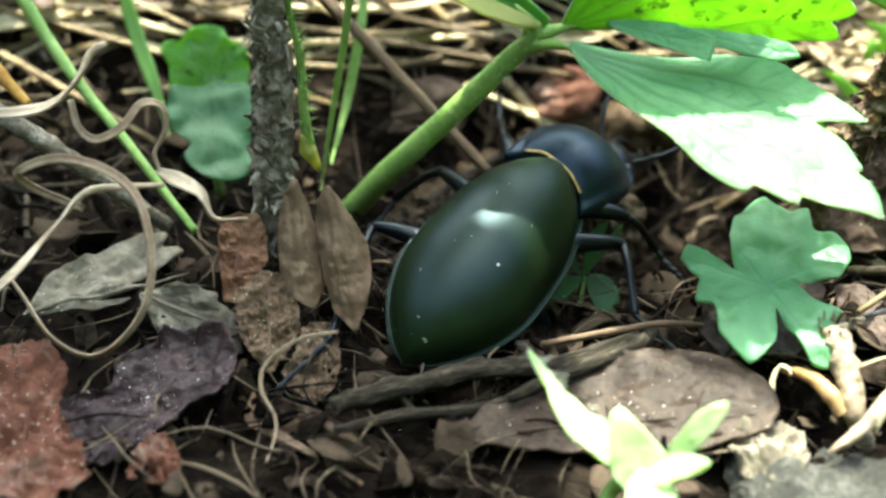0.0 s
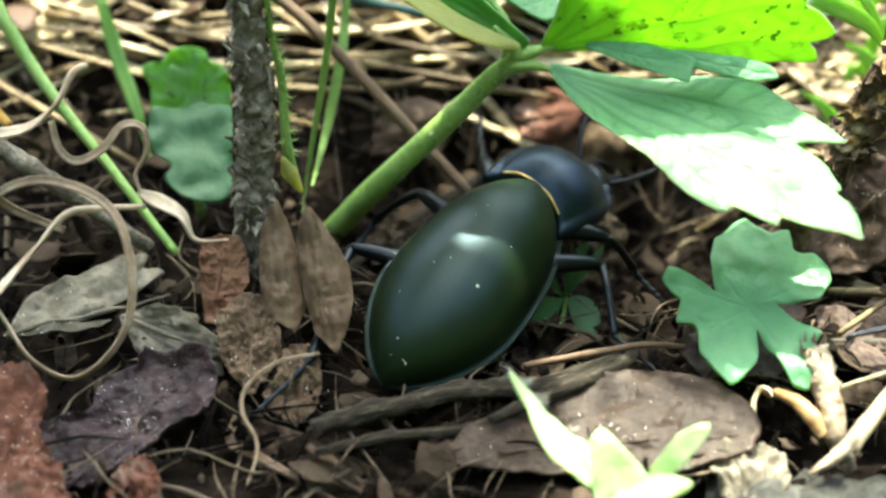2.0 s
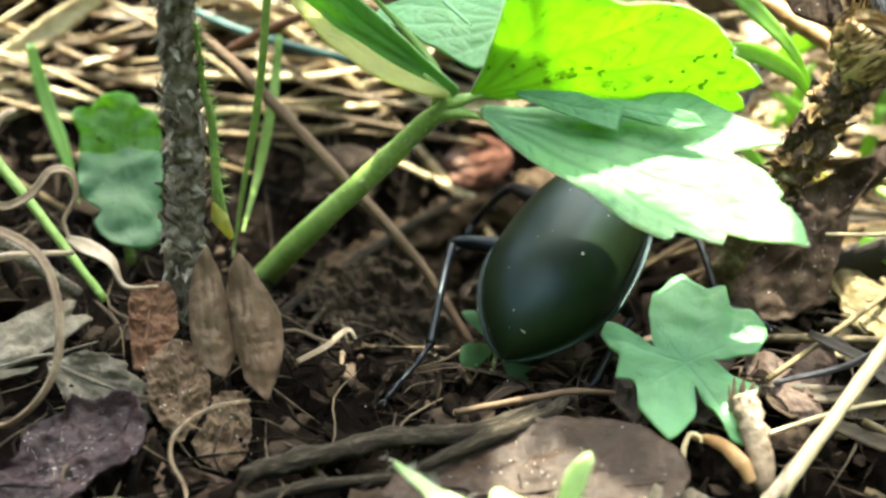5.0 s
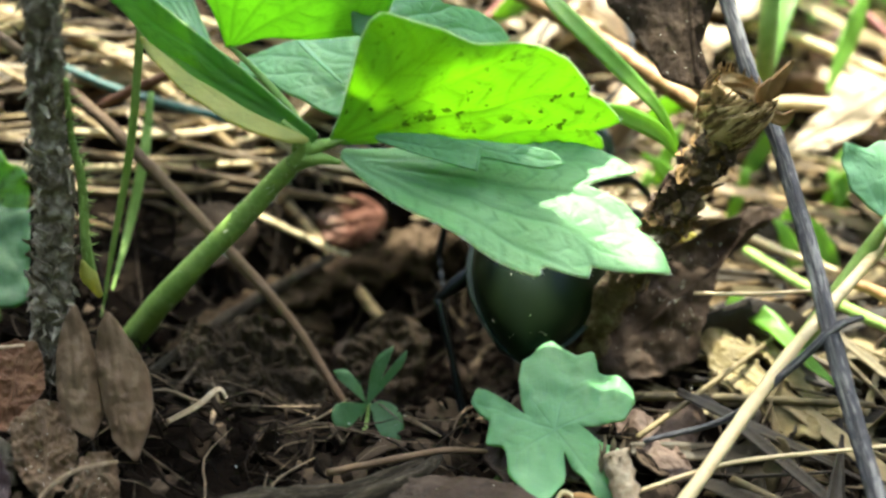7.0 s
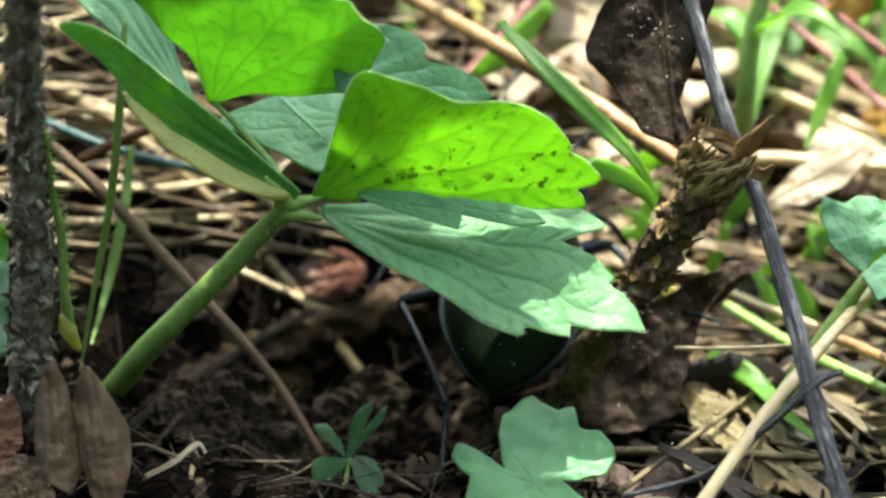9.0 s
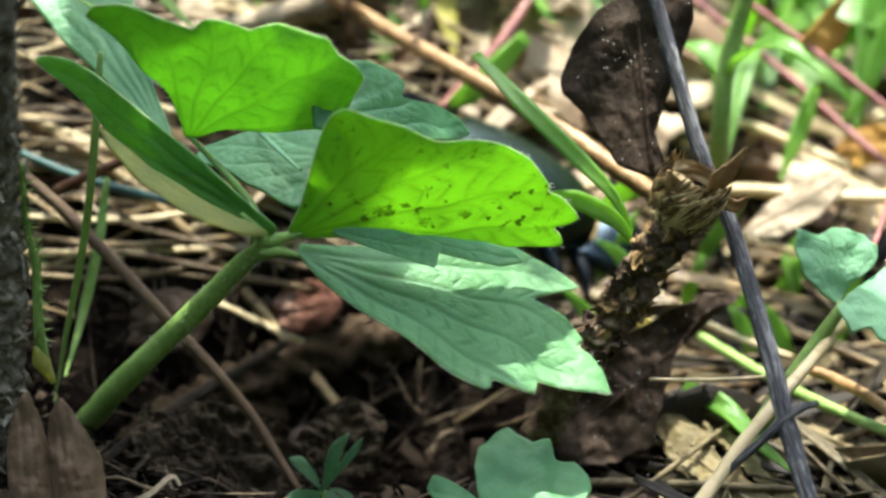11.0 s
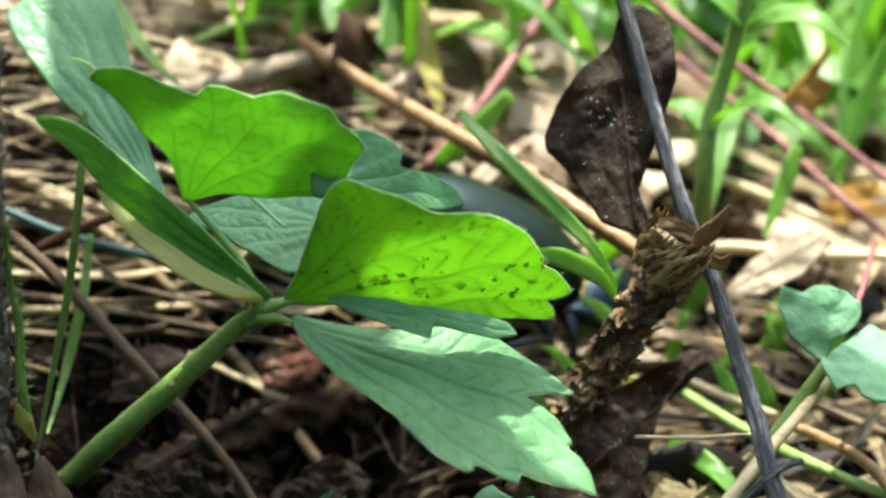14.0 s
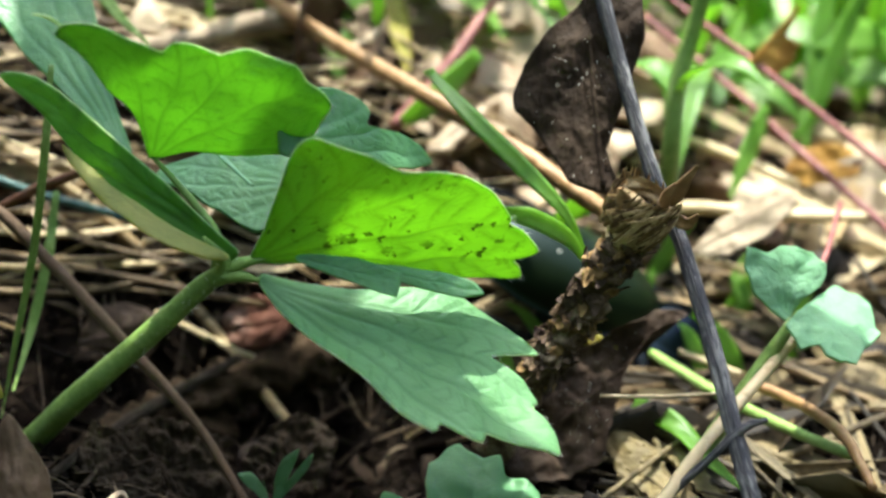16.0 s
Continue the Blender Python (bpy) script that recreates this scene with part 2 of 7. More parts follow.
M_STUMP = mat("golden_fibre", [(0.084, 0.0456, 0.0168), (0.252, 0.15, 0.06), (0.528, 0.372, 0.192)], 500, 0.75, 0.9, 0.25, fine=2400, island=0.7)
M_ROTSTEM = mat("rotten_stem", [(0.027, 0.0165, 0.0105), (0.105, 0.0675, 0.042), (0.3, 0.225, 0.158)], 420, 0.85, 1.0, 0.15, fine=2200, island=0.5)
M_PALESTALK = mat("pale_stalk", [(0.09, 0.06, 0.035), (0.25, 0.185, 0.125), (0.44, 0.36, 0.27)], 500, 0.7, 0.8, 0.3, fine=2400)
M_BLUESTEM = mat("blue_green_stem", [(0.01, 0.04, 0.04), (0.025, 0.075, 0.07), (0.06, 0.13, 0.11)], 300, 0.45, 0.4, 0.4)
M_RUST = mat("rusty_stem", [(0.05, 0.015, 0.005), (0.13, 0.045, 0.015), (0.2, 0.09, 0.035)], 300, 0.6, 0.5, 0.4)
M_FIBRESTICK = mat("fibrous_stick", [(0.008, 0.006, 0.004), (0.03, 0.023, 0.016), (0.13, 0.105, 0.08)], 9, 0.8, 1.0, 0.12, fine=40, coord="UV")
M_GOLD = mat("golden_hair", [(0.2, 0.12, 0.03), (0.4, 0.26, 0.08), (0.55, 0.4, 0.15)], 900, 0.5)
M_PALE = mat("pale_dust", [(0.5, 0.48, 0.42), (0.7, 0.68, 0.6), (0.8, 0.78, 0.72)], 900, 0.8)
M_MARGIN = mat("pale_leaf_margin", [(0.42, 0.58, 0.22), (0.56, 0.7, 0.32), (0.68, 0.78, 0.45)], 600, 0.5, 0.3, 0.4, through_light=0.6, through_color=(0.8, 0.95, 0.5), fine=2500)
M_TENDRIL = mat("tan_tendril", [(0.11, 0.066, 0.04), (0.25, 0.17, 0.11), (0.42, 0.32, 0.225)], 300, 0.6, 0.6, 0.3, through_light=0.12, fine=2000)
M_PALESTRIP = mat("pale_grass_strip", [(0.26, 0.17, 0.1), (0.48, 0.36, 0.25), (0.66, 0.54, 0.42)], 300, 0.55, 0.6, 0.4, through_light=0.2, fine=2000)
M_YELLOWBLADE = mat("yellow_blade", [(0.2, 0.2, 0.03), (0.4, 0.34, 0.06), (0.55, 0.42, 0.12)], 200, 0.5, 0.5, 0.4, through_light=0.4, fine=1500)
# for the unseen wall added to dim low sky light and reflections
M_SKYSCREEN = mat("dark_sky_screen", [(0.006, 0.012, 0.004), (0.022, 0.045, 0.012), (0.06, 0.11, 0.03)], 30, 0.8, 1.0, 0.2, fine=140)
# dead-leaf brown darkened in place of the shade it should lie in
M_FLATLEAF = mat("shade_toned_dead_leaf", [(0.0085, 0.0035, 0.0017), (0.022, 0.0105, 0.0055), (0.07, 0.047, 0.034)], 130, 0.55, 1.0, 0.2, fine=1600)
M_FALLEN = mat("mixed_fallen_leaves", [(0.06, 0.03, 0.015), (0.21, 0.125, 0.07), (0.4, 0.31, 0.22)], 120, 0.6, 0.7, 0.3, through_light=0.15, fine=1400, island=1.1)
M_GREYBARK = mat("grey_bark", [(0.02, 0.018, 0.015), (0.07, 0.066, 0.058), (0.18, 0.17, 0.15)], 400, 0.85, 1.0, 0.15, fine=2400)
M_OLDSTRAW = mat("old_straw", [(0.012, 0.007, 0.0035), (0.045, 0.03, 0.014), (0.16, 0.12, 0.06)], 200, 0.6, 0.6, 0.3, through_light=0.1, fine=1500, island=0.8, single=True)
M_OLDSCRAP = mat("old_scraps", [(0.012, 0.007, 0.0035), (0.045, 0.03, 0.014), (0.16, 0.12, 0.06)], 200, 0.6, 0.6, 0.3, through_light=0.1, fine=1500, island=0.8)
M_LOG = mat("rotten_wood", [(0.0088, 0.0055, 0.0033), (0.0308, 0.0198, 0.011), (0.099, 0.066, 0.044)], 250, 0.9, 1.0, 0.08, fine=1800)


# ---- mesh helpers ----
def part(name, bm, material, parent=None, label=""):
    me = bpy.data.meshes.new(name)
    bm.to_mesh(me)
    bm.free()
    me.materials.append(material)
    for p in me.polygons:
        p.use_smooth = True
    ob = new(name, me)
    if parent:
        ob.parent = parent
    if label:
        ob["label"] = label
    return ob


def V(p):
    return Vector(p) * MM


def spline(pts, n):
    """Catmull-Rom through the points, n samples a span."""
    p = [Vector(q) for q in pts]
    p = [2 * p[0] - p[1]] + p + [2 * p[-1] - p[-2]]
    out = []
    for i in range(1, len(p) - 2):
        a, b, c, d = p[i - 1:i + 3]
        for k in range(n):
            t = k / n
            out.append(0.5 * (2 * b + (c - a) * t + (2 * a - 5 * b + 4 * c - d) * t * t + (3 * b - a - 3 * c + d) * t ** 3))
    return out + [p[-2]]


def tube_into(bm, pts, radii, sides=8, n=6, rough=0.0, seed=0.0, flat=1.0, cap=True):
    """A tapered, slightly uneven tube along a smooth line; millimetres."""
    line = spline(pts, n)
    rings = []
    t0 = (line[1] - line[0]).normalized()
    u = t0.orthogonal().normalized()
    for i, c in enumerate(line):
        t = (line[min(i + 1, len(line) - 1)] - line[max(i - 1, 0)]).normalized()
        u = (u - t * u.dot(t)).normalized()
        w = t.cross(u)
        f = i / (len(line) - 1) * (len(radii) - 1)
        k = min(int(f), len(radii) - 2)
        r = radii[k] + (radii[k + 1] - radii[k]) * (f - k)
        ring = []
        for j in range(sides):
            a = 2 * math.pi * j / sides
            rr = r
            if rough:
                rr *= 1 + rough * noise.noise(Vector((math.cos(a) * 1.3 + seed, math.sin(a) * 1.3, i * 0.45)))
            ring.append(bm.verts.new((c + u * math.cos(a) * rr + w * math.sin(a) * rr * flat) * MM))
        rings.append(ring)
    for a, b in zip(rings, rings[1:]):
        for j in range(sides):
            bm.faces.new((a[j], a[(j + 1) % sides], b[(j + 1) % sides], b[j]))
    if cap:
        bm.faces.new(rings[0][::-1])
        bm.faces.new(rings[-1])
    return rings


def tube(pts, radii, **k):
    bm = bmesh.new()
    rings = tube_into(bm, pts, radii, **k)
    uv = bm.loops.layers.uv.new("uv")
    place, run = {}, 0.0
    for i, ring in enumerate(rings):
        run += (ring[0].co - rings[max(i - 1, 0)][0].co).length / MM
        for j, v in enumerate(ring):
            place[v] = (j / len(ring), run * 0.05)
    for f in bm.faces:
        for lo in f.loops:
            lo[uv].uv = place[lo.vert]
    return bm


def strip_into(bm, pts, width, normal=(0, 0, 1), fold=0.15, n=5, thick=0.12, twist=0.0, tip=0.15, base=0.6):
    """A blade: a folded ribbon with thickness that tapers to its tip; millimetres."""
    line = spline(pts, n)
    nn = Vector(normal)
    top, bot = [], []
    for i, c in enumerate(line):
        s = i / (len(line) - 1)
        t = (line[min(i + 1, len(line) - 1)] - line[max(i - 1, 0)]).normalized()
        side = t.cross(nn)
        side = side.normalized() if side.length > 1e-4 else t.orthogonal().normalized()
        up = side.cross(t)
        a = twist * s
        side, up = side * math.cos(a) + up * math.sin(a), up * math.cos(a) - side * math.sin(a)
        w = width * 0.5 * min(1, base + (1 - base) * s * 4) * min(1, tip + (1 - tip) * (1 - s) * 2.2)
        row = [c + side * w * k + up * w * fold * abs(k) for k in (-1, -0.5, 0, 0.5, 1)]
        top.append([bm.verts.new((q + up * thick * 0.5) * MM) for q in row])
        bot.append([bm.verts.new((q - up * thick * 0.5) * MM) for q in row])
    for i in range(len(line) - 1):
        for j in range(4):
            bm.faces.new((top[i][j], top[i + 1][j], top[i + 1][j + 1], top[i][j + 1]))
            bm.faces.new((bot[i][j], bot[i][j + 1], bot[i + 1][j + 1], bot[i + 1][j]))
        bm.faces.new((top[i][0], bot[i][0], bot[i + 1][0], top[i + 1][0]))
        bm.faces.new((top[i][4], top[i + 1][4], bot[i + 1][4], bot[i][4]))
    for i in (0, len(line) - 1):
        for j in range(4):
            bm.faces.new((top[i][j], top[i][j + 1], bot[i][j + 1], bot[i][j]))


def strip(pts, width, **k):
    bm = bmesh.new()
    strip_into(bm, pts, width, **k)
    return bm


def outline(ctrl, a):
    """Radius of an outline given by (degrees, radius) corners."""
    for (a0, r0), (a1, r1) in zip(ctrl, ctrl[1:]):
        if a <= a1:
            u = (a - a0) / max(1e-6, a1 - a0)
            return r0 + (r1 - r0) * u
    return ctrl[-1][1]


def leaf_bm(base, tip, normal, ctrl, droop=0.0, cup=0.0, ruffle=0.02, veins=(), nr=14, na=48, thick=0.16, crumple=0.0, seed=0.0, tooth=0.0, freq=9.0, serrate=0.0, soft=0, teeth=0.27):
    """A leaf blade that fans out from its base: ctrl gives its outline as (degrees from the axis, share of the length);
    droop bends it along its length, cup across; veins are grooves at these degrees."""
    base, tip = Vector(base), Vector(tip)
    x = tip - base
    size = x.length
    x.normalize()
    z = Vector(normal)
    z = (z - x * z.dot(x)).normalized()
    y = z.cross(x)
    bm = bmesh.new()
    uv = bm.loops.layers.uv.new("uv")
    a0, a1 = ctrl[0][0], ctrl[-1][0]
    radius = [outline(ctrl, a0 + (a1 - a0) * j / na) for j in range(na + 1)]
    for k in range(soft):
        radius = [radius[0]] + [(p + 2 * q + r) / 4 for p, q, r in zip(radius, radius[1:], radius[2:])] + [radius[-1]]
    sheets = []
    coords = {}
    for side in (0.5, -0.5):
        grid = []
        for i in range(nr + 1):
            row = []
            f = i / nr
            for j in range(na + 1):
                a = a0 + (a1 - a0) * j / na
                r = radius[j]
                if tooth:
                    r *= 1 + tooth * noise.noise(Vector((a * 0.21 + seed, seed, 0)))
                if serrate:
                    r *= 1 + serrate * (abs(math.sin(math.pi * (a * teeth + 0.5 * noise.noise(Vector((a * teeth * 0.4, seed, 2)))))) - 0.6)
                rr = max(0.02, f) * r
                lx, ly = rr * math.cos(radians(a)), rr * math.sin(radians(a))
                h = -droop * lx * lx + cup * ly * ly
                q = Vector((lx * freq * 0.5 + seed, ly * freq * 0.5, seed))
                h += ruffle * noise.noise(q) * (0.3 + f)
                if crumple:
                    h += crumple * noise.fractal(Vector((lx * freq * 0.35 + seed * 3, ly * freq * 0.35, seed)), 0.8, 2.0, 4)
                for v in veins:
                    g = math.exp(-((a - v) * rr / 2.2) ** 2) if rr > 0.02 else 0
                    h -= 0.008 * g
                h *= size
                p = base + x * (lx * size) + y * (ly * size) + z * (h + side * thick)
                vert = bm.verts.new(p * MM)
                coords[vert] = (rr, a / 60 + seed)
                row.append(vert)
            grid.append(row)
        sheets.append(grid)
    t, b = sheets
    for i in range(nr):
        for j in range(na):
            bm.faces.new((t[i][j], t[i + 1][j], t[i + 1][j + 1], t[i][j + 1]))
            bm.faces.new((b[i][j], b[i][j + 1], b[i + 1][j + 1], b[i + 1][j]))
    for j in range(na):
        bm.faces.new((t[nr][j], b[nr][j], b[nr][j + 1], t[nr][j + 1]))
    for i in range(nr):
        bm.faces.new((t[i][0], b[i][0], b[i + 1][0], t[i + 1][0]))
        bm.faces.new((t[i][na], t[i + 1][na], b[i + 1][na], b[i][na]))
    for f in bm.faces:
        for lo in f.loops:
            lo[uv].uv = coords[lo.vert]
    return bm


def rib_bm(base, tip, normal, ctrl, droop=0.0, crumple=0.0, seed=0.0, thick=0.2, freq=9.0, size_r=0.16, **rest):
    """The midrib along the axis of a leaf that leaf_bm() makes from the same numbers."""
    base, tip = Vector(base), Vector(tip)
    x = tip - base
    size = x.length
    x.normalize()
    z = Vector(normal)
    z = (z - x * z.dot(x)).normalized()
    end = outline(ctrl, 0.0)
    pts = []
    for i in range(9):
        lx = 0.02 + (end * 0.97 - 0.02) * i / 8
        f = lx / max(0.1, end)
        hh = -droop * lx * lx + rest.get("ruffle", 0.02) * noise.noise(Vector((lx * freq * 0.5 + seed, 0, seed))) * (0.3 + f)
        if crumple:
            hh += crumple * noise.fractal(Vector((lx * freq * 0.35 + seed * 3, 0, seed)), 0.8, 2.0, 4)
        pts.append(base + x * (lx * size) + z * (hh * size + thick * 0.5))
    return tube(pts, [size_r, size_r * 0.8, size_r * 0.3], sides=6, n=3)


def rim_of(rim, step, soft):
    """The closed edge of a blade, walked in even steps and slightly rounded."""
    out = []
    for (x0, y0), (x1, y1) in zip(rim, rim[1:] + rim[:1]):
        k = max(1, round(math.hypot(x1 - x0, y1 - y0) / step))
        out += [(x0 + (x1 - x0) * i / k, y0 + (y1 - y0) * i / k) for i in range(k)]
    for _ in range(soft):
        out = [((a[0] + 2 * b[0] + c[0]) / 4, (a[1] + 2 * b[1] + c[1]) / 4) for a, b, c in zip(out[-1:] + out[:-1], out, out[1:] + out[:1])]
    return out


def vein_at(lx, ly, veins, spread):
    """How much of a vein (0 to 1) and of a swelling between veins lies at a place on a blade: chief veins fan out from the base, side veins branch off them."""
    r, a = math.hypot(lx, ly), math.degrees(math.atan2(ly, lx))
    a += 5 * noise.noise(Vector((lx * 4, ly * 4, 1)))
    off = 9.0
    for v in veins:
        d = r * math.sin(radians(min(80, abs(a - v))))
        off = min(off, d)
    chief = math.exp(-(off / (0.005 + 0.006 * (1 - min(1, r)))) ** 2) * (0.75 - 0.35 * min(1, r))
    u = (r - 0.85 * off) / spread
    u += 0.35 * noise.noise(Vector((lx * 9, ly * 9, 4)))
    w = abs(u - round(u)) * 2
    twig = math.exp(-((1 - w) / 0.2) ** 2) * min(1, off * 30) * (0.55 if off < 0.2 else 0.2)
    return max(chief, twig), w and (1 - max(chief, twig)) * min(1.0, off * 25)


def blade_bm(base, tip, normal, rim, heart=(0.42, 0.0), droop=0.0, cup=0.0, ruffle=0.02, veins=(), spread=0.075, puff=0.006, nr=26, step=0.022, thick=0.16, crumple=0.0, seed=0.0, freq=9.0, soft=1, ribs=0, roll=0.0, ragged=0.0):
    """A thin blade from base to tip: rim is its edge as (along, across) in shares of the length, walked round the heart."""
    base, tip = Vector(base), Vector(tip)
    x = tip - base
    size = x.length
    x.normalize()
    z = Vector(normal)
    z = (z - x * z.dot(x)).normalized()
    y = z.cross(x)
    edge = rim_of(list(rim), step, soft)
    if ragged:
        edge = [(px + ragged * noise.noise(Vector((px * 23 + seed, py * 23, seed))), py + ragged * noise.noise(Vector((px * 23, py * 23 + seed, seed + 7)))) for px, py in edge]
    na = len(edge)
    bm = bmesh.new()
    uv = bm.loops.layers.uv.new("uv")
    lay = bm.verts.layers.float.new("vein")
    coords, sheets = {}, []
    for side in (0.5, -0.5):
        grid = []
        for i in range(nr + 1):
            f = max(0.012, (i / nr) ** 0.8)
            row = []
            for px, py in edge:
                lx, ly = heart[0] + (px - heart[0]) * f, heart[1] + (py - heart[1]) * f
                h = -droop * lx * lx + cup * ly * ly
                h += ruffle * noise.noise(Vector((lx * freq * 0.5 + seed, ly * freq * 0.5, seed))) * (0.3 + f)
                if crumple:
                    h += crumple * noise.fractal(Vector((lx * freq * 0.35 + seed * 3, ly * freq * 0.35, seed)), 0.8, 2.0, 4)
                if ribs:
                    h += 0.004 * math.sin(ly * ribs * 6.283 + 1.5 * noise.noise(Vector((lx * 2, ly * 6, seed))))
                if roll:
                    h += roll * max(0.0, f - 0.72) ** 2 * (0.6 + noise.noise(Vector((px * 5 + seed, py * 5, seed))))
                dark = 0.0
                if veins:
                    dark, swell = vein_at(lx, ly, veins, spread)
                    h += puff * (0.7 * swell - dark) * (1 if f < 0.97 else 0.3)
                vert = bm.verts.new((base + x * (lx * size) + y * (ly * size) + z * (h * size + side * thick)) * MM)
                vert[lay] = dark
                coords[vert] = (math.hypot(lx, ly), math.degrees(math.atan2(ly, lx)) / 60 + seed)
                row.append(vert)
            grid.append(row)
        sheets.append(grid)
    t, b = sheets
    for j in range(na):
        k = (j + 1) % na
        for i in range(nr):
            bm.faces.new((t[i][j], t[i + 1][j], t[i + 1][k], t[i][k]))
            bm.faces.new((b[i][j], b[i][k], b[i + 1][k], b[i + 1][j]))
        bm.faces.new((t[nr][j], b[nr][j], b[nr][k], t[nr][k]))
    bm.faces.new(t[0])
    bm.faces.new(b[0][::-1])
    for f in bm.faces:
        for lo in f.loops:
            lo[uv].uv = coords[lo.vert]
    return bm


def leaflet(parent, label, material, base, tip, normal, rim, hairs=0, name="leaflet", **k):
    """A green blade under its plant, with hairs along its edge where they show."""
    bm = blade_bm(base, tip, normal, rim, **k)
    nr = k.get("nr", 26)
    na = len(bm.verts) // (2 * (nr + 1))
    ob = part(name, bm, material, parent, label)
    if hairs:
        rim_hairs(ob, nr, na, hairs, 0.3, hairs)
        co = [v.co / MM for v in ob.data.vertices]
        edge = [(a + b) / 2 for a, b in zip(co[nr * na:(nr + 1) * na], co[(2 * nr + 1) * na:])]
        # pale rim whose colour also carries the highlight of a sun-caught edge
        part("pale_margin", tube(edge[::2], [0.04, 0.065, 0.045, 0.07, 0.04], sides=5, n=1), M_MARGIN, ob, "thin pale margin with the sun's highlight in its colour")
    return ob


def rim_hairs(leaf, nr, na, count, length, seed):
    """Short pale hairs along the edge of a blade made by leaf_bm()."""
    rnd = random.Random(seed)
    co = [v.co / MM for v in leaf.data.vertices]
    rim = co[nr * na:(nr + 1) * na] + [co[nr * na]]
    inner = co[(nr - 3) * na:(nr - 2) * na] + [co[(nr - 3) * na]]
    bm = bmesh.new()
    for k in range(count):
        j = rnd.randrange(na)
        u = rnd.random()
        p = rim[j].lerp(rim[j + 1], u)
        d = (p - inner[j].lerp(inner[j + 1], u)).normalized() + Vector((rnd.gauss(0, 0.35), rnd.gauss(0, 0.35), rnd.gauss(0, 0.35)))
        tube_into(bm, [p, p + d.normalized() * length * rnd.uniform(0.5, 1.2)], [0.012, 0.005], sides=3, n=1)
    return many(part("edge_hairs", bm, M_PALE, leaf, "fine pale hairs along the edge"))


def many(ob):
    """Countless small pieces of one part."""
    return tagged(ob, kind="stuff")


def thing(name, label, category, group="", at=(0, 0, 0)):
    ob = new(name)
    ob.location = V(at)
    ob.empty_display_size = 0.002
    return tagged(ob, label, category, group)


# ---- ground ----
def smooth(a, b, x):
    u = min(1, max(0, (x - a) / (b - a)))
    return u * u * (3 - 2 * u)


def ground_z(x, y):
    return (13 - 8 * smooth(20, 60, x)) * smooth(12, 42, y) + 0.03 * max(y - 42, 0) - 8.5 * math.exp(-((x - 10) / 13) ** 2 - ((y - 8) / 8) ** 2)


def build_ground():
    bm = bmesh.new()
    xs = sorted({*[-110 + i * 1.6 for i in range(160)], *[-760, -450, -300, -180, 190, 300, 450, 760]})
    ys = sorted({*[-60 + i * 1.6 for i in range(170)], *[-720, -450, -250, -120, 260, 400, 600, 860]})
    grid = []
    for y in ys:
        row = []
        for x in xs:
            k = 1 if abs(x) < 210 and -60 <= y < 220 else 0
            h = ground_z(x, y) + k * (2.2 * noise.fractal(Vector((x * 0.07, y * 0.07, 3)), 0.9, 2, 5) - 1.2) + (0 if k else 6 * noise.noise(Vector((x, y, 0)) * 0.004))
            row.append(bm.verts.new((x * MM, y * MM, h * MM)))
        grid.append(row)
    for a, b in zip(grid, grid[1:]):
        for j in range(len(xs) - 1):
            bm.faces.new((a[j], a[j + 1], b[j + 1], b[j]))
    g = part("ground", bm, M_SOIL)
    return tagged(g, "crumbly woodland soil with fine roots, shade in its dark colour", "ground", kind="structure")


build_ground()


def settle(root):
    """Meshes were drawn in the world: move them into their thing's space."""
    for ob in root.children_recursive:
        ob.data.transform(Matrix.Translation(-root.location))


# ---- the beetle ----
def elytron_bm(side):
    bm = bmesh.new()
    ns, na = 40, 14
    grid = []
    for i in range(ns + 1):
        s = i / ns
        y = 8.1 - 16.2 * s
        w = 4.3 * (max(0.0, 1 - (abs(s - 0.56) / 0.58) ** 2.6)) ** 0.55 if s < 0.56 else 4.3 * max(0.0, 1 - ((s - 0.56) / 0.44) ** 1.9) ** 0.78
        w = max(w, 0.05)
        h = 3.7 * (max(0.0, 1 - (abs(s - 0.46) / 0.541) ** 2.4)) ** 0.6 + 0.02
        row = []
        for j in range(na + 1):
            a = math.pi / 2 * j / na
            x = w * math.sin(a)
            z = h * math.cos(a) ** 0.9 if a < math.pi / 2 - 1e-6 else 0.0
            if j == 0:
                z -= min(0.018, 0.02 * h)
                x = 0.0
            row.append(bm.verts.new((side * x * MM, y * MM, (z + 1.6) * MM)))
        for dx, dz in ((0.16, 0.06), (0.3, 0.12), (0.33, -0.06), (0.05, -0.25), (-0.6, -0.3)):
            row.append(bm.verts.new((side * max(0.03, w + dx * min(1, w)) * MM, y * MM, (1.6 + dz) * MM)))
        grid.append(row)
    for a, b in zip(grid, grid[1:]):
        for j in range(len(a) - 1):
            f = (a[j], a[j + 1], b[j + 1], b[j])
            bm.faces.new(f if side > 0 else f[::-1])
    bmesh.ops.recalc_face_normals(bm, faces=bm.faces)
    return bm


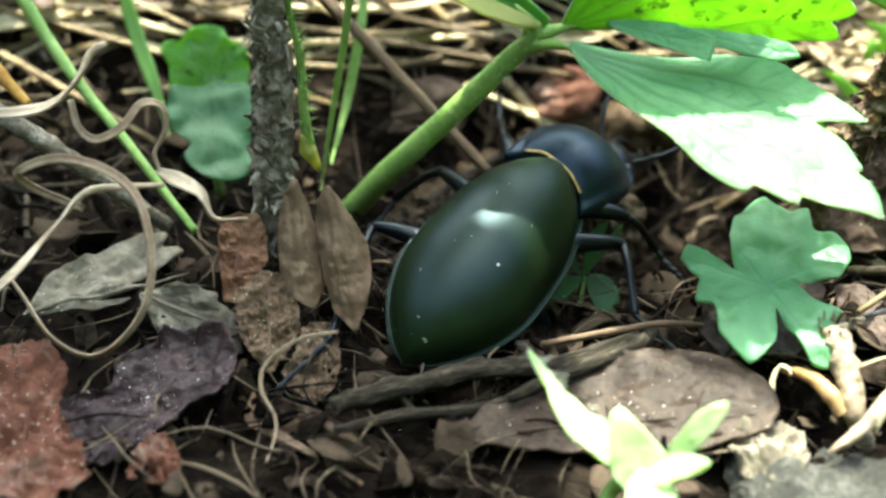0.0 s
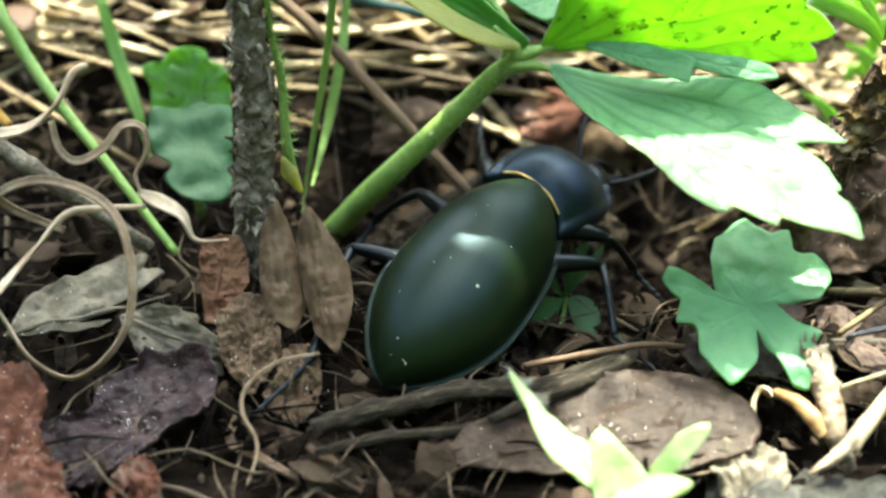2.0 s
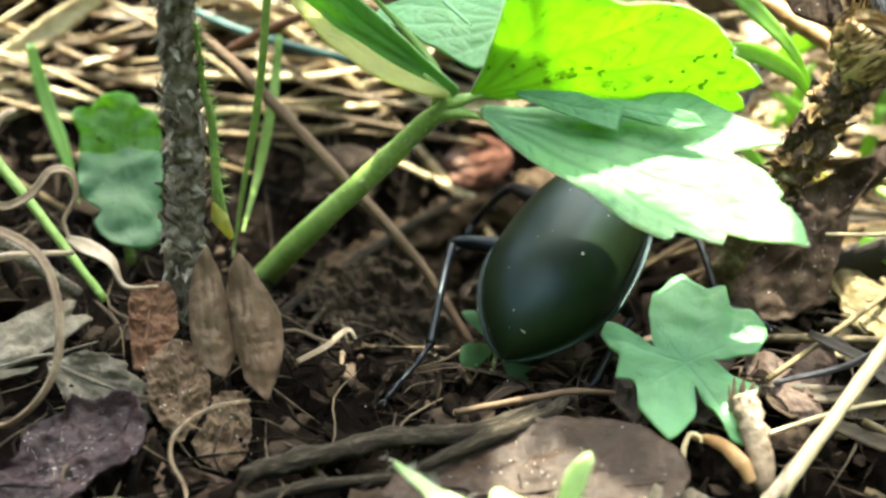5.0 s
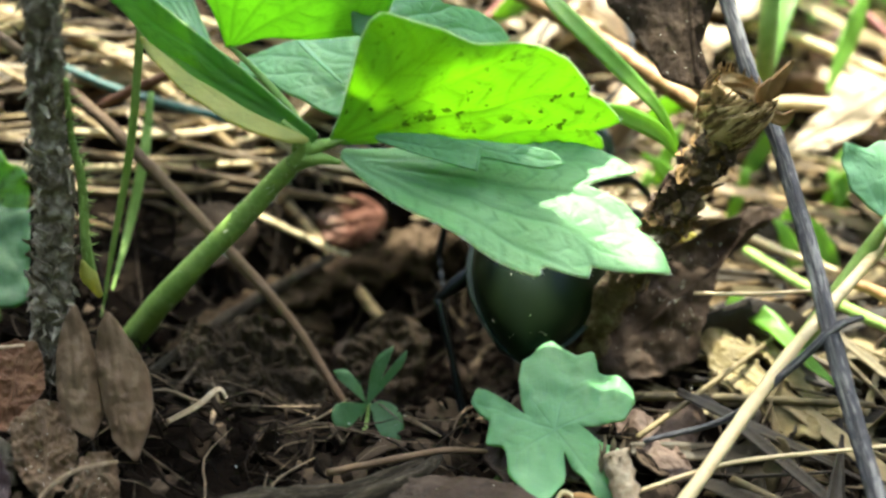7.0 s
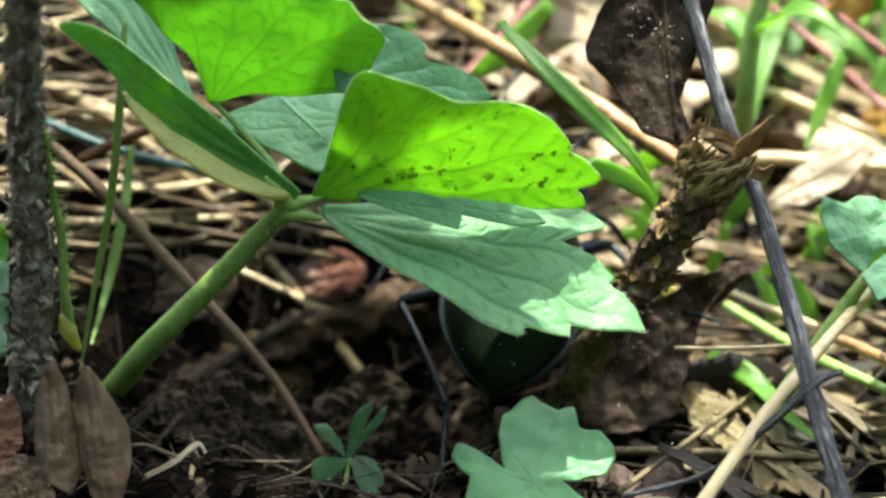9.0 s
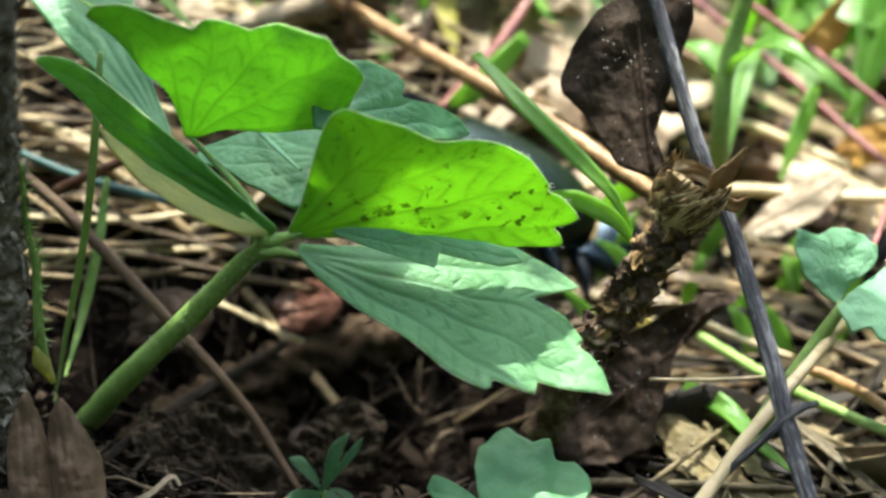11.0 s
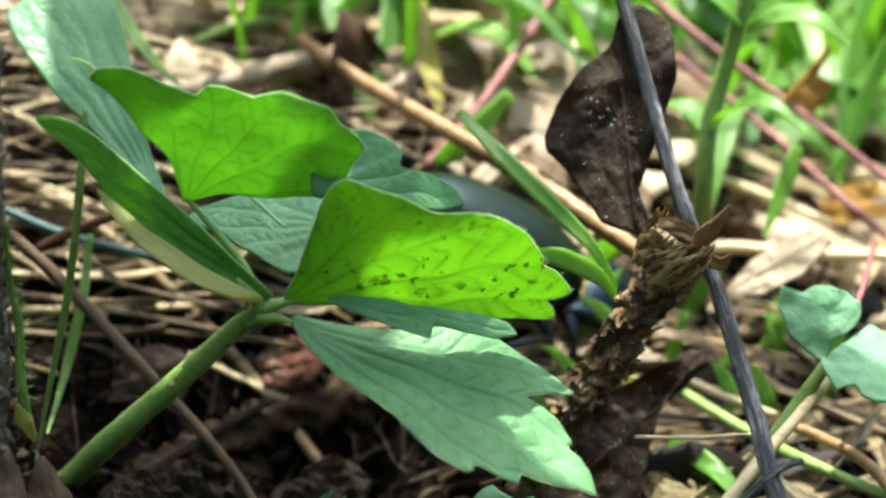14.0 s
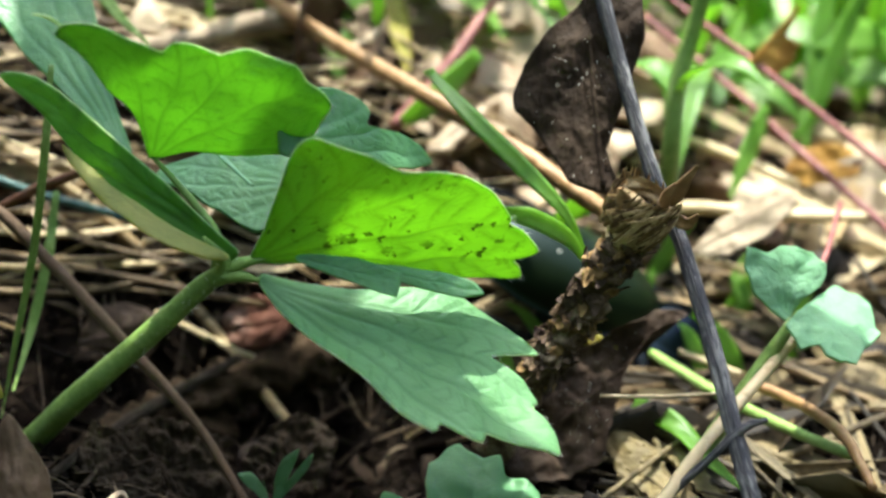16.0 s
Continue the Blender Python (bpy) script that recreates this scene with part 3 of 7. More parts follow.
def shell_bm(y0, y1, width, height, z0, power=2.4, rim=0.25):
    """A domed plate from y0 to y1 whose half width is width(s)."""
    bm = bmesh.new()
    ns, na = 20, 24
    grid = []
    for i in range(ns + 1):
        s = i / ns
        w = width(s)
        h = height * max(0.03, 1 - abs(2 * s - 1) ** power) ** 0.5
        row = []
        for j in range(na + 1):
            a = math.pi * j / na
            c, sn = math.cos(a), math.sin(a)
            row.append(bm.verts.new((w * c * MM, (y0 + (y1 - y0) * s) * MM, (z0 + h * sn ** 0.8) * MM)))
        for k in range(1, 8):
            a = math.pi * k / 8
            row.append(bm.verts.new((-w * math.cos(a) * 0.95 * MM, (y0 + (y1 - y0) * s) * MM, (z0 - rim - height * 0.45 * math.sin(a)) * MM)))
        grid.append(row)
    m = len(grid[0])
    for a, b in zip(grid, grid[1:]):
        for j in range(m):
            bm.faces.new((a[j], a[(j + 1) % m], b[(j + 1) % m], b[j]))
    bm.faces.new(grid[0])
    bm.faces.new(grid[-1][::-1])
    bmesh.ops.recalc_face_normals(bm, faces=bm.faces)
    return bm


def pronotum_bm():
    """The neck shield: a broad dome with thin upturned side rims and hind corners drawn back."""
    bm = bmesh.new()
    ns, na = 24, 32
    sheets = []
    for under in (0, 1):
        grid = []
        for i in range(ns + 1):
            s = i / ns
            w = 2.7 + 1.15 * math.sin(math.pi * min(1, 0.1 + 0.84 * s)) ** 0.8 - 0.75 * s * s
            row = []
            for j in range(na + 1):
                u = 2 * j / na - 1
                y = 6.3 * s - (1 - s) ** 3 * 1.0 * abs(u) ** 5 - s ** 3 * 0.8 * abs(u) ** 3
                z = 2.3 * max(0.0, 1 - abs(u) ** 2.1) ** 0.75 * max(0.1, 1 - abs(1.9 * s - 0.8) ** 2.3) ** 0.65 - 1.5 * s * s * s
                z += 0.22 * smooth(0.86, 0.97, abs(u)) - 0.1 * math.exp(-((abs(u) - 0.84) / 0.06) ** 2)
                z -= 0.06 * math.exp(-(u / 0.03) ** 2)
                if under:
                    z = z * 0.05 - 0.25 - 0.9 * (1 - u * u)
                row.append(bm.verts.new(V((w * u, y, z))))
            grid.append(row)
        sheets.append(grid)
    top, bot = sheets
    for i in range(ns):
        for j in range(na):
            bm.faces.new((top[i][j], top[i][j + 1], top[i + 1][j + 1], top[i + 1][j]))
            bm.faces.new((bot[i][j], bot[i + 1][j], bot[i + 1][j + 1], bot[i][j + 1]))
        for j in (0, na):
            bm.faces.new((top[i][j], top[i + 1][j], bot[i + 1][j], bot[i][j]))
    for i in (0, ns):
        for j in range(na):
            bm.faces.new((top[i][j], bot[i][j], bot[i][j + 1], top[i][j + 1]))
    bmesh.ops.recalc_face_normals(bm, faces=bm.faces)
    return bm


def build_beetle():
    b = thing("beetle", "large black-green ground beetle with smooth domed wing cases", "beetle")
    for s in (1, -1):
        part("wing_case", elytron_bm(s), M_SHELL, b, "smooth black-green wing case with a bluish rim")
    part("abdomen", shell_bm(-7.0, 7.4, lambda s: 0.3 + 3.4 * math.sin(math.pi * min(1, 0.08 + 0.9 * s)) ** 0.6, 1.4, 1.1), M_CHITIN, b)
    neck = part("pronotum", pronotum_bm(), M_NECK, b, "rounded black pronotum with a blue sheen")
    neck.location = V((0, 7.7, 1.7))
    part("collar_fringe", tube([(-2.3, -0.15, 0.9), (-1.2, 0.0, 1.5), (0, 0.02, 1.65), (1.2, 0.0, 1.5), (2.3, -0.15, 0.9)], [0.08, 0.1, 0.08], sides=6), M_GOLD, neck, "golden hair fringe")
    part("head", shell_bm(5.2, 8.0, lambda s: 1.7 - 0.75 * s * s, 0.9, -1.7), M_CHITIN, neck)
    for s in (1, -1):
        bm = bmesh.new()
        bmesh.ops.create_uvsphere(bm, u_segments=12, v_segments=8, radius=0.5 * MM)
        bmesh.ops.translate(bm, verts=bm.verts, vec=V((s * 1.6, 6.4, -1.4)))
        part("eye", bm, M_CHITIN, neck)
        part("mandible", tube([(s * 0.7, 7.6, -1.8), (s * 0.95, 8.8, -2.0), (s * 0.3, 9.6, -2.2)], [0.4, 0.3, 0.06]), M_CHITIN, neck)
        bm = bmesh.new()
        line = [(s * 1.2, 7.2, -1.5), (s * 2.6, 8.7, -0.4), (s * 3.4, 10.9, 0.6), (s * 3.0, 13.3, 1.2), (s * 2.0, 15.3, 1.2)]
        tube_into(bm, line, [0.2, 0.14, 0.17, 0.12, 0.16, 0.11, 0.15, 0.1, 0.13, 0.08], n=6)
        part("antenna", bm, M_CHITIN, neck, "thin segmented black antenna")
        part("palp", tube([(s * 0.6, 7.6, -2.0), (s * 1.2, 9.0, -2.4), (s * 1.3, 9.9, -3.0)], [0.15, 0.14, 0.2]), M_CHITIN, neck)
    legs = {}
    spec = {("front", 1): ((2.0, 7.2, 1.0), (5.1, 8.8, 0.6), (6.9, 9.4, -1.9), (9.3, 8.8, -2.6)),
            ("front", -1): ((-2.0, 7.2, 1.0), (-4.9, 9.9, 0.2), (-6.7, 12.4, -2.2), (-8.2, 14.6, -3.0)),
            ("middle", 1): ((2.5, 4.0, 1.1), (5.8, 7.0, 0.5), (9.0, 3.2, 0.3), (13.2, 1.2, 2.2)),
            ("middle", -1): ((-2.5, 4.0, 1.1), (-7.0, 5.8, -0.6), (-9.2, 4.0, -3.4), (-9.2, 0.6, -3.6)),
            ("hind", 1): ((2.3, 0.2, 1.1), (4.6, 0.4, -1.4), (5.4, -5.4, -0.4), (4.5, -9.8, 0.3)),
            ("hind", -1): ((-2.3, 0.2, 1.1), (-7.4, -0.9, 0.9), (-4.5, -9.0, 1.6), (-4.9, -13.7, 1.7))}
    for (kind, s), (root, knee, ankle, toe) in spec.items():
        k, a, t = (Vector(q) - Vector(root) for q in (knee, ankle, toe))
        leg = part("leg", tube([(0, 0, 0), k * 0.3 + Vector((0, 0, 0.3)), k * 0.75 + Vector((0, 0, 0.25)), k], [0.45, 0.68, 0.5, 0.32], sides=10), M_CHITIN, b, "glossy black jointed leg")
        bm = tube([k, k.lerp(a, 0.35) + Vector((0, 0, 0.35)), k.lerp(a, 0.75) + Vector((0, 0, 0.2)), a], [0.3, 0.24, 0.24, 0.3], sides=8)
        for i in range(6):
            q = k.lerp(a, 0.35 + 0.12 * i)
            e = Vector((0.45 * (-1) ** i, 0.2, -0.25))
            tube_into(bm, [q, q + e * 0.6, q + e * 1.2], [0.07, 0.05, 0.015], sides=4, n=2)
        shin = part("shin", bm, M_CHITIN, leg)
        bm = tube([a, a.lerp(t, 0.35) + Vector((0, 0, -0.2)), a.lerp(t, 0.75), t], [0.26, 0.13, 0.24, 0.12, 0.23, 0.11, 0.21, 0.11, 0.2, 0.1], sides=7, n=8)
        side = (t - a).normalized().cross(Vector((0, 0, 1)))
        for g in (1, -1):
            d = (t - a).normalized() * 0.45
            tube_into(bm, [t, t + d + side * 0.22 * g, t + d * 1.4 + side * 0.3 * g + Vector((0, 0, -0.35))], [0.09, 0.07, 0.02], sides=5, n=3)
        foot = part("foot", bm, M_CHITIN, leg, "slender segmented foot with claws")
        legs[kind, s] = (leg, shin, foot, Vector(root), k, a, t)
        leg.matrix_basis = mm_pose(*root)
    rnd = random.Random(4)
    bm = bmesh.new()
    for k in range(15):
        x, y = rnd.uniform(-2.5, 2.5), rnd.uniform(-7.4, 4)
        if k < 6:
            y = rnd.uniform(-7.8, -7.0)
            x = rnd.uniform(-1.4, 1.4)
        z = 1.62 + 3.7 * max(0.02, (1 - (abs(y) / 8.6) ** 3)) ** 0.5 * max(0.0, 1 - (x / 4.3) ** 2) ** 0.45
        r = rnd.uniform(0.02, 0.045) if k != 7 else 0.11
        geom = bmesh.ops.create_icosphere(bm, subdivisions=1, radius=r * MM)
        bmesh.ops.translate(bm, verts=geom["verts"], vec=V((x, y, z)))
    many(part("dust_specks", bm, M_PALE, b, "pale grains of dust"))
    return b, neck, legs


beetle, beetle_neck, beetle_legs = build_beetle()


# ---- the leafy plant over the beetle ----
def build_leaf_plant():
    p = thing("buttercup_plant", "hairy green lobed plant leaf on a thick ribbed stalk", "plant", at=(-6.1, 7.3, -1.8))
    hub = (4.8, -0.3, 16.4)
    part("stalk", tube([(-6.6, 7.2, -2.7), (-3.6, 3.6, 3.9), (0.6, 1.8, 10.1), (3.2, 0.7, 14.1), hub], [0.85, 0.8, 0.7, 0.62, 0.5], sides=16, rough=0.1), M_STEM, p, "ribbed pale green stalk")
    rnd = random.Random(3)
    bm = bmesh.new()
    for k in range(150):
        u = rnd.random()
        c = Vector((-3.6, 3.6, 3.9)).lerp(Vector(hub), u)
        d = Vector((rnd.gauss(0, 1), rnd.gauss(0, 1), rnd.gauss(0, 1))).normalized()
        tube_into(bm, [c + d * 0.6, c + d * rnd.uniform(0.85, 1.2)], [0.012, 0.005], sides=3, n=1)
    many(part("hairs", bm, M_PALE, p, "fine pale hairs"))
    for pts, r in (([(3.9, 0.2, 15.2), (5.1, -0.5, 16.0), (6.6, -0.7, 15.8)], [0.5, 0.46, 0.12]), ([(3.9, 0.2, 15.2), (5.0, -0.3, 16.5), (6.9, -0.35, 17.2)], [0.5, 0.46, 0.14]), ([(3.9, 0.2, 15.2), (4.6, -0.3, 16.7), (3.2, 0.3, 18.0)], [0.5, 0.44, 0.14]), ([(4.2, 0.2, 15.8), (4.0, 1.4, 17.6), (2.2, 3.6, 19.0), (0.2, 5.3, 20.4)], [0.4, 0.28, 0.22, 0.14])):
        part("leaf_stalk", tube(pts, r, sides=12, rough=0.08), M_STEM, p)
    front = leaflet(p, "broad toothed leaflet with grooved veins", M_FRONTLEAF, (6.5, -0.6, 15.8), (22.9, -11.9, 11.8), (0.10, -0.20, 0.97), [(0.0, -0.01), (0.1, -0.05), (0.24, -0.1), (0.39, -0.13), (0.53, -0.155), (0.66, -0.165), (0.655, -0.12), (0.72, -0.12), (0.79, -0.105), (0.78, -0.055), (0.9, -0.04), (1.0, 0.0), (0.96, 0.06), (0.91, 0.105), (0.86, 0.12), (0.875, 0.15), (0.8, 0.19), (0.68, 0.19), (0.76, 0.265), (0.81, 0.315), (0.72, 0.34), (0.62, 0.345), (0.51, 0.34), (0.37, 0.26), (0.16, 0.12), (0.0, 0.02)], heart=(0.4, 0.04), hairs=170, droop=0.03, cup=0.12, ruffle=0.03, veins=(-9, 1, 11, 22), spread=0.07, puff=0.0055, seed=1.3, nr=40, step=0.012)
    lit = leaflet(p, "sunlit yellow-green leaflet with dark specks", M_SPECKLEAF, (6.1, -0.3, 17.1), (23.3, 0.0, 17.8), (0.02, -0.99, -0.13), [(0.0, -0.012), (0.12, -0.012), (0.28, -0.02), (0.45, -0.04), (0.57, -0.06), (0.73, -0.1), (0.85, -0.11), (0.95, -0.11), (0.935, -0.06), (0.9, -0.03), (0.96, -0.02), (1.0, 0.0), (0.97, 0.04), (0.92, 0.1), (0.865, 0.125), (0.875, 0.15), (0.84, 0.2), (0.79, 0.27), (0.69, 0.33), (0.59, 0.36), (0.46, 0.37), (0.35, 0.43), (0.24, 0.47), (0.16, 0.5), (0.12, 0.47), (0.09, 0.4), (0.06, 0.27), (0.03, 0.12), (-0.01, 0.01)], heart=(0.42, 0.08), hairs=190, droop=0.04, cup=0.06, ruffle=0.02, veins=(-2, 10, 28, 52), spread=0.09, puff=0.004, seed=4.1, nr=30, step=0.016)
    leaflet(p, "sunlit green leaflet with a scalloped edge", M_LEAF, (0.2, 5.3, 20.2), (9.8, 1.7, 26.1), (-0.20, -0.95, -0.26), [(0.11, -0.02), (0.28, -0.07), (0.44, -0.14), (0.65, -0.22), (0.81, -0.18), (0.87, -0.12), (0.95, -0.06), (1.0, -0.01), (0.99, 0.06), (0.93, 0.13), (0.93, 0.24), (0.87, 0.32), (0.8, 0.385), (0.76, 0.43), (0.69, 0.45), (0.645, 0.44), (0.6, 0.48), (0.53, 0.55), (0.46, 0.59), (0.4, 0.56), (0.38, 0.6), (0.35, 0.66), (0.27, 0.74), (0.15, 0.84), (0.05, 0.88), (-0.02, 0.85), (0.03, 0.71), (0.05, 0.55), (0.06, 0.39), (0.06, 0.24), (0.03, 0.1), (-0.01, 0.01)], heart=(0.36, 0.2), hairs=150, droop=0.05, cup=0.05, ruffle=0.045, veins=(-14, 8, 28, 48, 68, 84), spread=0.1, puff=0.006, seed=7.7, nr=26, step=0.022)
    part("leaf_tail", tube([(-5.0, 4.2, 28.6), (-5.9, 4.1, 29.2), (-6.8, 4.0, 29.4)], [0.08, 0.11, 0.05], sides=6), M_MARGIN, p, "pale dry tail at a leaflet's corner")
    leaflet(p, "narrow folded green leaflet", M_LEAF, (5.2, -0.4, 17.2), (-8.8, 5.9, 24.7), (-0.31, -0.93, 0.20), [(0.0, -0.02), (0.1, -0.03), (0.2, -0.04), (0.32, -0.055), (0.42, -0.06), (0.56, -0.065), (0.68, -0.075), (0.8, -0.08), (0.89, -0.07), (0.96, -0.04), (1.0, 0.0), (0.96, 0.01), (0.91, 0.012), (0.79, 0.02), (0.71, 0.04), (0.64, 0.06), (0.56, 0.09), (0.46, 0.11), (0.33, 0.1), (0.22, 0.09), (0.1, 0.06), (0.0, 0.025)], heart=(0.5, 0.0), hairs=90, droop=0.03, cup=0.6, veins=(-2, 5), spread=0.08, seed=9.2, nr=16)
    leaflet(p, "withered yellow leaflet edge", M_YELLOWLEAF, (5.0, -0.5, 17.0), (-4.9, 3.0, 22.2), (0.21, -0.57, 0.79), [(0.02, -0.01), (0.19, 0.02), (0.43, 0.04), (0.68, 0.04), (0.9, 0.0), (1.0, -0.01), (0.9, 0.06), (0.76, 0.11), (0.64, 0.14), (0.45, 0.15), (0.29, 0.14), (0.11, 0.08), (0.02, 0.02)], heart=(0.5, 0.08), name="yellowed_edge", droop=0.05, cup=0.3, seed=3.2, nr=8)
    leaflet(p, "shaded blue-green leaflet with pale veins", M_SMALLLEAF, (9.6, 6.4, 18.2), (0.3, 10.1, 17.0), (-0.24, -0.30, 0.92), [(0.0, -0.1), (0.09, -0.25), (0.3, -0.28), (0.71, -0.2), (0.96, -0.09), (1.0, -0.01), (0.91, 0.04), (0.77, 0.09), (0.54, 0.23), (0.33, 0.33), (0.2, 0.39), (0.06, 0.3), (0.0, 0.1)], heart=(0.45, 0.0), droop=0.08, veins=(-22, -8, 5, 20, 40), spread=0.09, puff=0.009, seed=2.4, nr=22)
    leaflet(p, "shaded blue-green leaflet with a notched edge", M_SMALLLEAF, (7.1, 2.2, 22.9), (17.9, 6.3, 20.8), (0.38, -0.66, 0.65), [(0.02, -0.02), (0.25, -0.06), (0.51, -0.06), (0.85, -0.04), (1.0, 0.0), (0.91, 0.09), (0.79, 0.14), (0.67, 0.15), (0.54, 0.165), (0.59, 0.24), (0.52, 0.3), (0.36, 0.34), (0.23, 0.33), (0.1, 0.28), (0.02, 0.1)], heart=(0.45, 0.1), droop=0.1, veins=(2, 12, 25, 42), seed=5.5, nr=20, soft=2)
    leaflet(p, "broad blue-green leaflet with pale veins", M_SMALLLEAF, (-0.9, 11.3, 16.6), (-8.9, 22.6, 26.2), (0.06, -0.62, 0.78), [(0.0, -0.01), (0.06, -0.03), (0.26, -0.06), (0.47, -0.12), (0.75, -0.2), (0.95, -0.24), (1.07, -0.03), (1.02, 0.17), (0.92, 0.19), (0.75, 0.18), (0.59, 0.16), (0.45, 0.12), (0.28, 0.08), (0.12, 0.04), (0.0, 0.01)], heart=(0.55, 0.0), droop=0.1, veins=(-10, -4, 2, 8), spread=0.1, puff=0.004, seed=6.5, nr=22, soft=2)
    leaflet(p, "pale underside of a folded leaflet", M_SMALLLEAF, (8.5, -0.7, 17.5), (14.4, -2.7, 17.8), (-0.25, -0.67, 0.70), [(0.0, -0.02), (0.12, -0.06), (0.34, -0.1), (0.62, -0.15), (0.84, -0.19), (1.0, -0.21), (1.01, -0.04), (1.01, 0.02), (0.57, 0.1), (0.2, 0.06), (0.0, 0.02)], heart=(0.5, -0.04), veins=(-5,), spread=0.12, seed=8.5, nr=12)
    leaflet(p, "pale underside of a folded leaflet", M_SMALLLEAF, (12.3, -1.6, 17.6), (19.2, -3.7, 17.3), (-0.17, -0.66, 0.73), [(0.0, -0.02), (0.33, -0.05), (0.56, -0.06), (0.83, -0.06), (1.0, 0.01), (0.9, 0.09), (0.67, 0.11), (0.28, 0.08), (0.0, 0.03)], heart=(0.5, 0.02), veins=(1,), spread=0.12, seed=8.9, nr=12)
    settle(p)
    pivot = Vector(hub) * MM - p.location
    for ob in (front, *front.children):
        ob.data.transform(Matrix.Translation(-pivot))
    front.location = pivot
    return p, front


leaf_plant, front_leaflet = build_leaf_plant()


# ---- the upright twig with its bracts ----
def build_twig():
    p = thing("upright_twig", "upright rough brown twig with scaly grey bark", "twig", at=(-11.0, 0.7, -0.3))
    line = [(-11.0, 0.2, -1.4), (-10.6, -1.0, 3.6), (-10.3, -0.2, 8.1), (-10.0, 0.6, 12.9), (-10.2, 1.0, 17.6), (-10.1, 0.6, 23.2), (-9.7, -0.0, 31.5)]
    part("stem", tube(line, [1.0, 1.05, 1.15, 1.1, 1.0, 0.95, 0.85], sides=24, n=18, rough=0.4), M_BARK, p)
    rnd = random.Random(8)
    fine = spline(line, 20)
    for k in range(280):
        c = fine[rnd.randrange(0, 118)]
        d = Vector((rnd.gauss(0, 1), rnd.gauss(-0.7, 1), 0)).normalized()
        across = Vector((-d.y, d.x, 0)) * rnd.uniform(-0.5, 0.5)
        up = Vector((d.x * 0.3, d.y * 0.3, rnd.choice((1, -1)) * rnd.uniform(0.4, 1))) + across
        q = c + d * rnd.uniform(0.82, 1.02)
        part("bark_flake", strip([q, q + up * 0.4 + d * rnd.uniform(0.05, 0.2), q + up * rnd.uniform(0.7, 1.5) + d * rnd.uniform(0.05, 0.35) + across * 0.4], rnd.uniform(0.12, 0.5), normal=d, n=2, thick=0.06, twist=rnd.uniform(-1.2, 1.2)), M_BARKPALE, p)
    shoot = [(-8.1, 0.2, 7.5), (-8.3, -0.1, 10.6), (-8.4, 0.4, 14.2), (-8.9, 0.8, 17.0), (-9.0, 0.6, 20.7)]
    part("green_shoot", tube(shoot, [0.4, 0.3, 0.26, 0.2, 0.15], sides=8, n=8), M_STEM, p, "thin bristly green shoot")
    bm = bmesh.new()
    for c in spline(shoot, 14)[8:]:
        for k in range(2):
            d = Vector((rnd.uniform(-0.2, 1), rnd.uniform(-1, 0.3), rnd.uniform(-0.2, 0.4))).normalized()
            tube_into(bm, [c + d * 0.2, c + d * rnd.uniform(0.6, 0.95)], [0.05, 0.012], sides=3, n=1)
    many(part("bristles", bm, M_STEM, p, "short green bristles"))
    part("bud", tube([(-7.6, 0.1, 6.3), (-8.2, -0.1, 7.9), (-8.5, -0.5, 9.2)], [0.2, 0.55, 0.1], sides=8), M_YELLOWLEAF, p, "small yellow-green bud")
    for base, tip, normal, rim, seed in (
            ((-7.9, -9.0, 2.8), (-8.7, -4.3, 8.8), (0.08, -0.78, 0.62), [(-0.02, -0.05), (0.16, -0.15), (0.31, -0.16), (0.53, -0.13), (0.8, -0.085), (1.0, -0.01), (0.9, 0.08), (0.73, 0.14), (0.54, 0.18), (0.3, 0.18), (0.08, 0.1)], 1.0),
            ((-5.4, -10.3, 2.2), (-6.6, -4.8, 8.7), (-0.14, -0.76, 0.63), [(-0.02, -0.04), (0.19, -0.14), (0.34, -0.18), (0.57, -0.18), (0.75, -0.12), (0.89, -0.06), (1.0, 0.0), (0.93, 0.07), (0.81, 0.13), (0.58, 0.16), (0.35, 0.14), (0.15, 0.1)], 2.0)):
        part("bract", blade_bm(base, tip, normal, rim, droop=-0.06, cup=-4.2, crumple=0.03, ruffle=0.02, ribs=14, freq=14, seed=seed, nr=22, thick=0.3, ragged=0.01, puff=0), M_BRACT, p, "dry brown pointed bract")
    settle(p)


build_twig()


# ---- dead leaves ----
def dead_leaf(label, base, tip, normal, ctrl, material, mould=0, **k):
    args = {**dict(crumple=0.06, tooth=0.12, droop=0.03, na=80, nr=20, thick=0.2, freq=9, soft=3), **k}
    o = part("dead_leaf", leaf_bm(base, tip, normal, ctrl, **args), material)
    part("midrib", rib_bm(base, tip, normal, ctrl, **args), material, o)
    if mould:
        rnd = random.Random(mould)
        bm = bmesh.new()
        spots = [o.data.vertices[i].co.copy() for i in rnd.sample(range(len(o.data.vertices) // 2), mould)]
        for q in spots:
            geom = bmesh.ops.create_icosphere(bm, subdivisions=1, radius=rnd.uniform(0.018, 0.05) * MM)
            bmesh.ops.translate(bm, verts=geom["verts"], vec=q)
        many(part("mould_specks", bm, M_PALE, o, "tiny pale specks of mould"))
    return tagged(o, label, "leaf", "dead leaves on the ground")


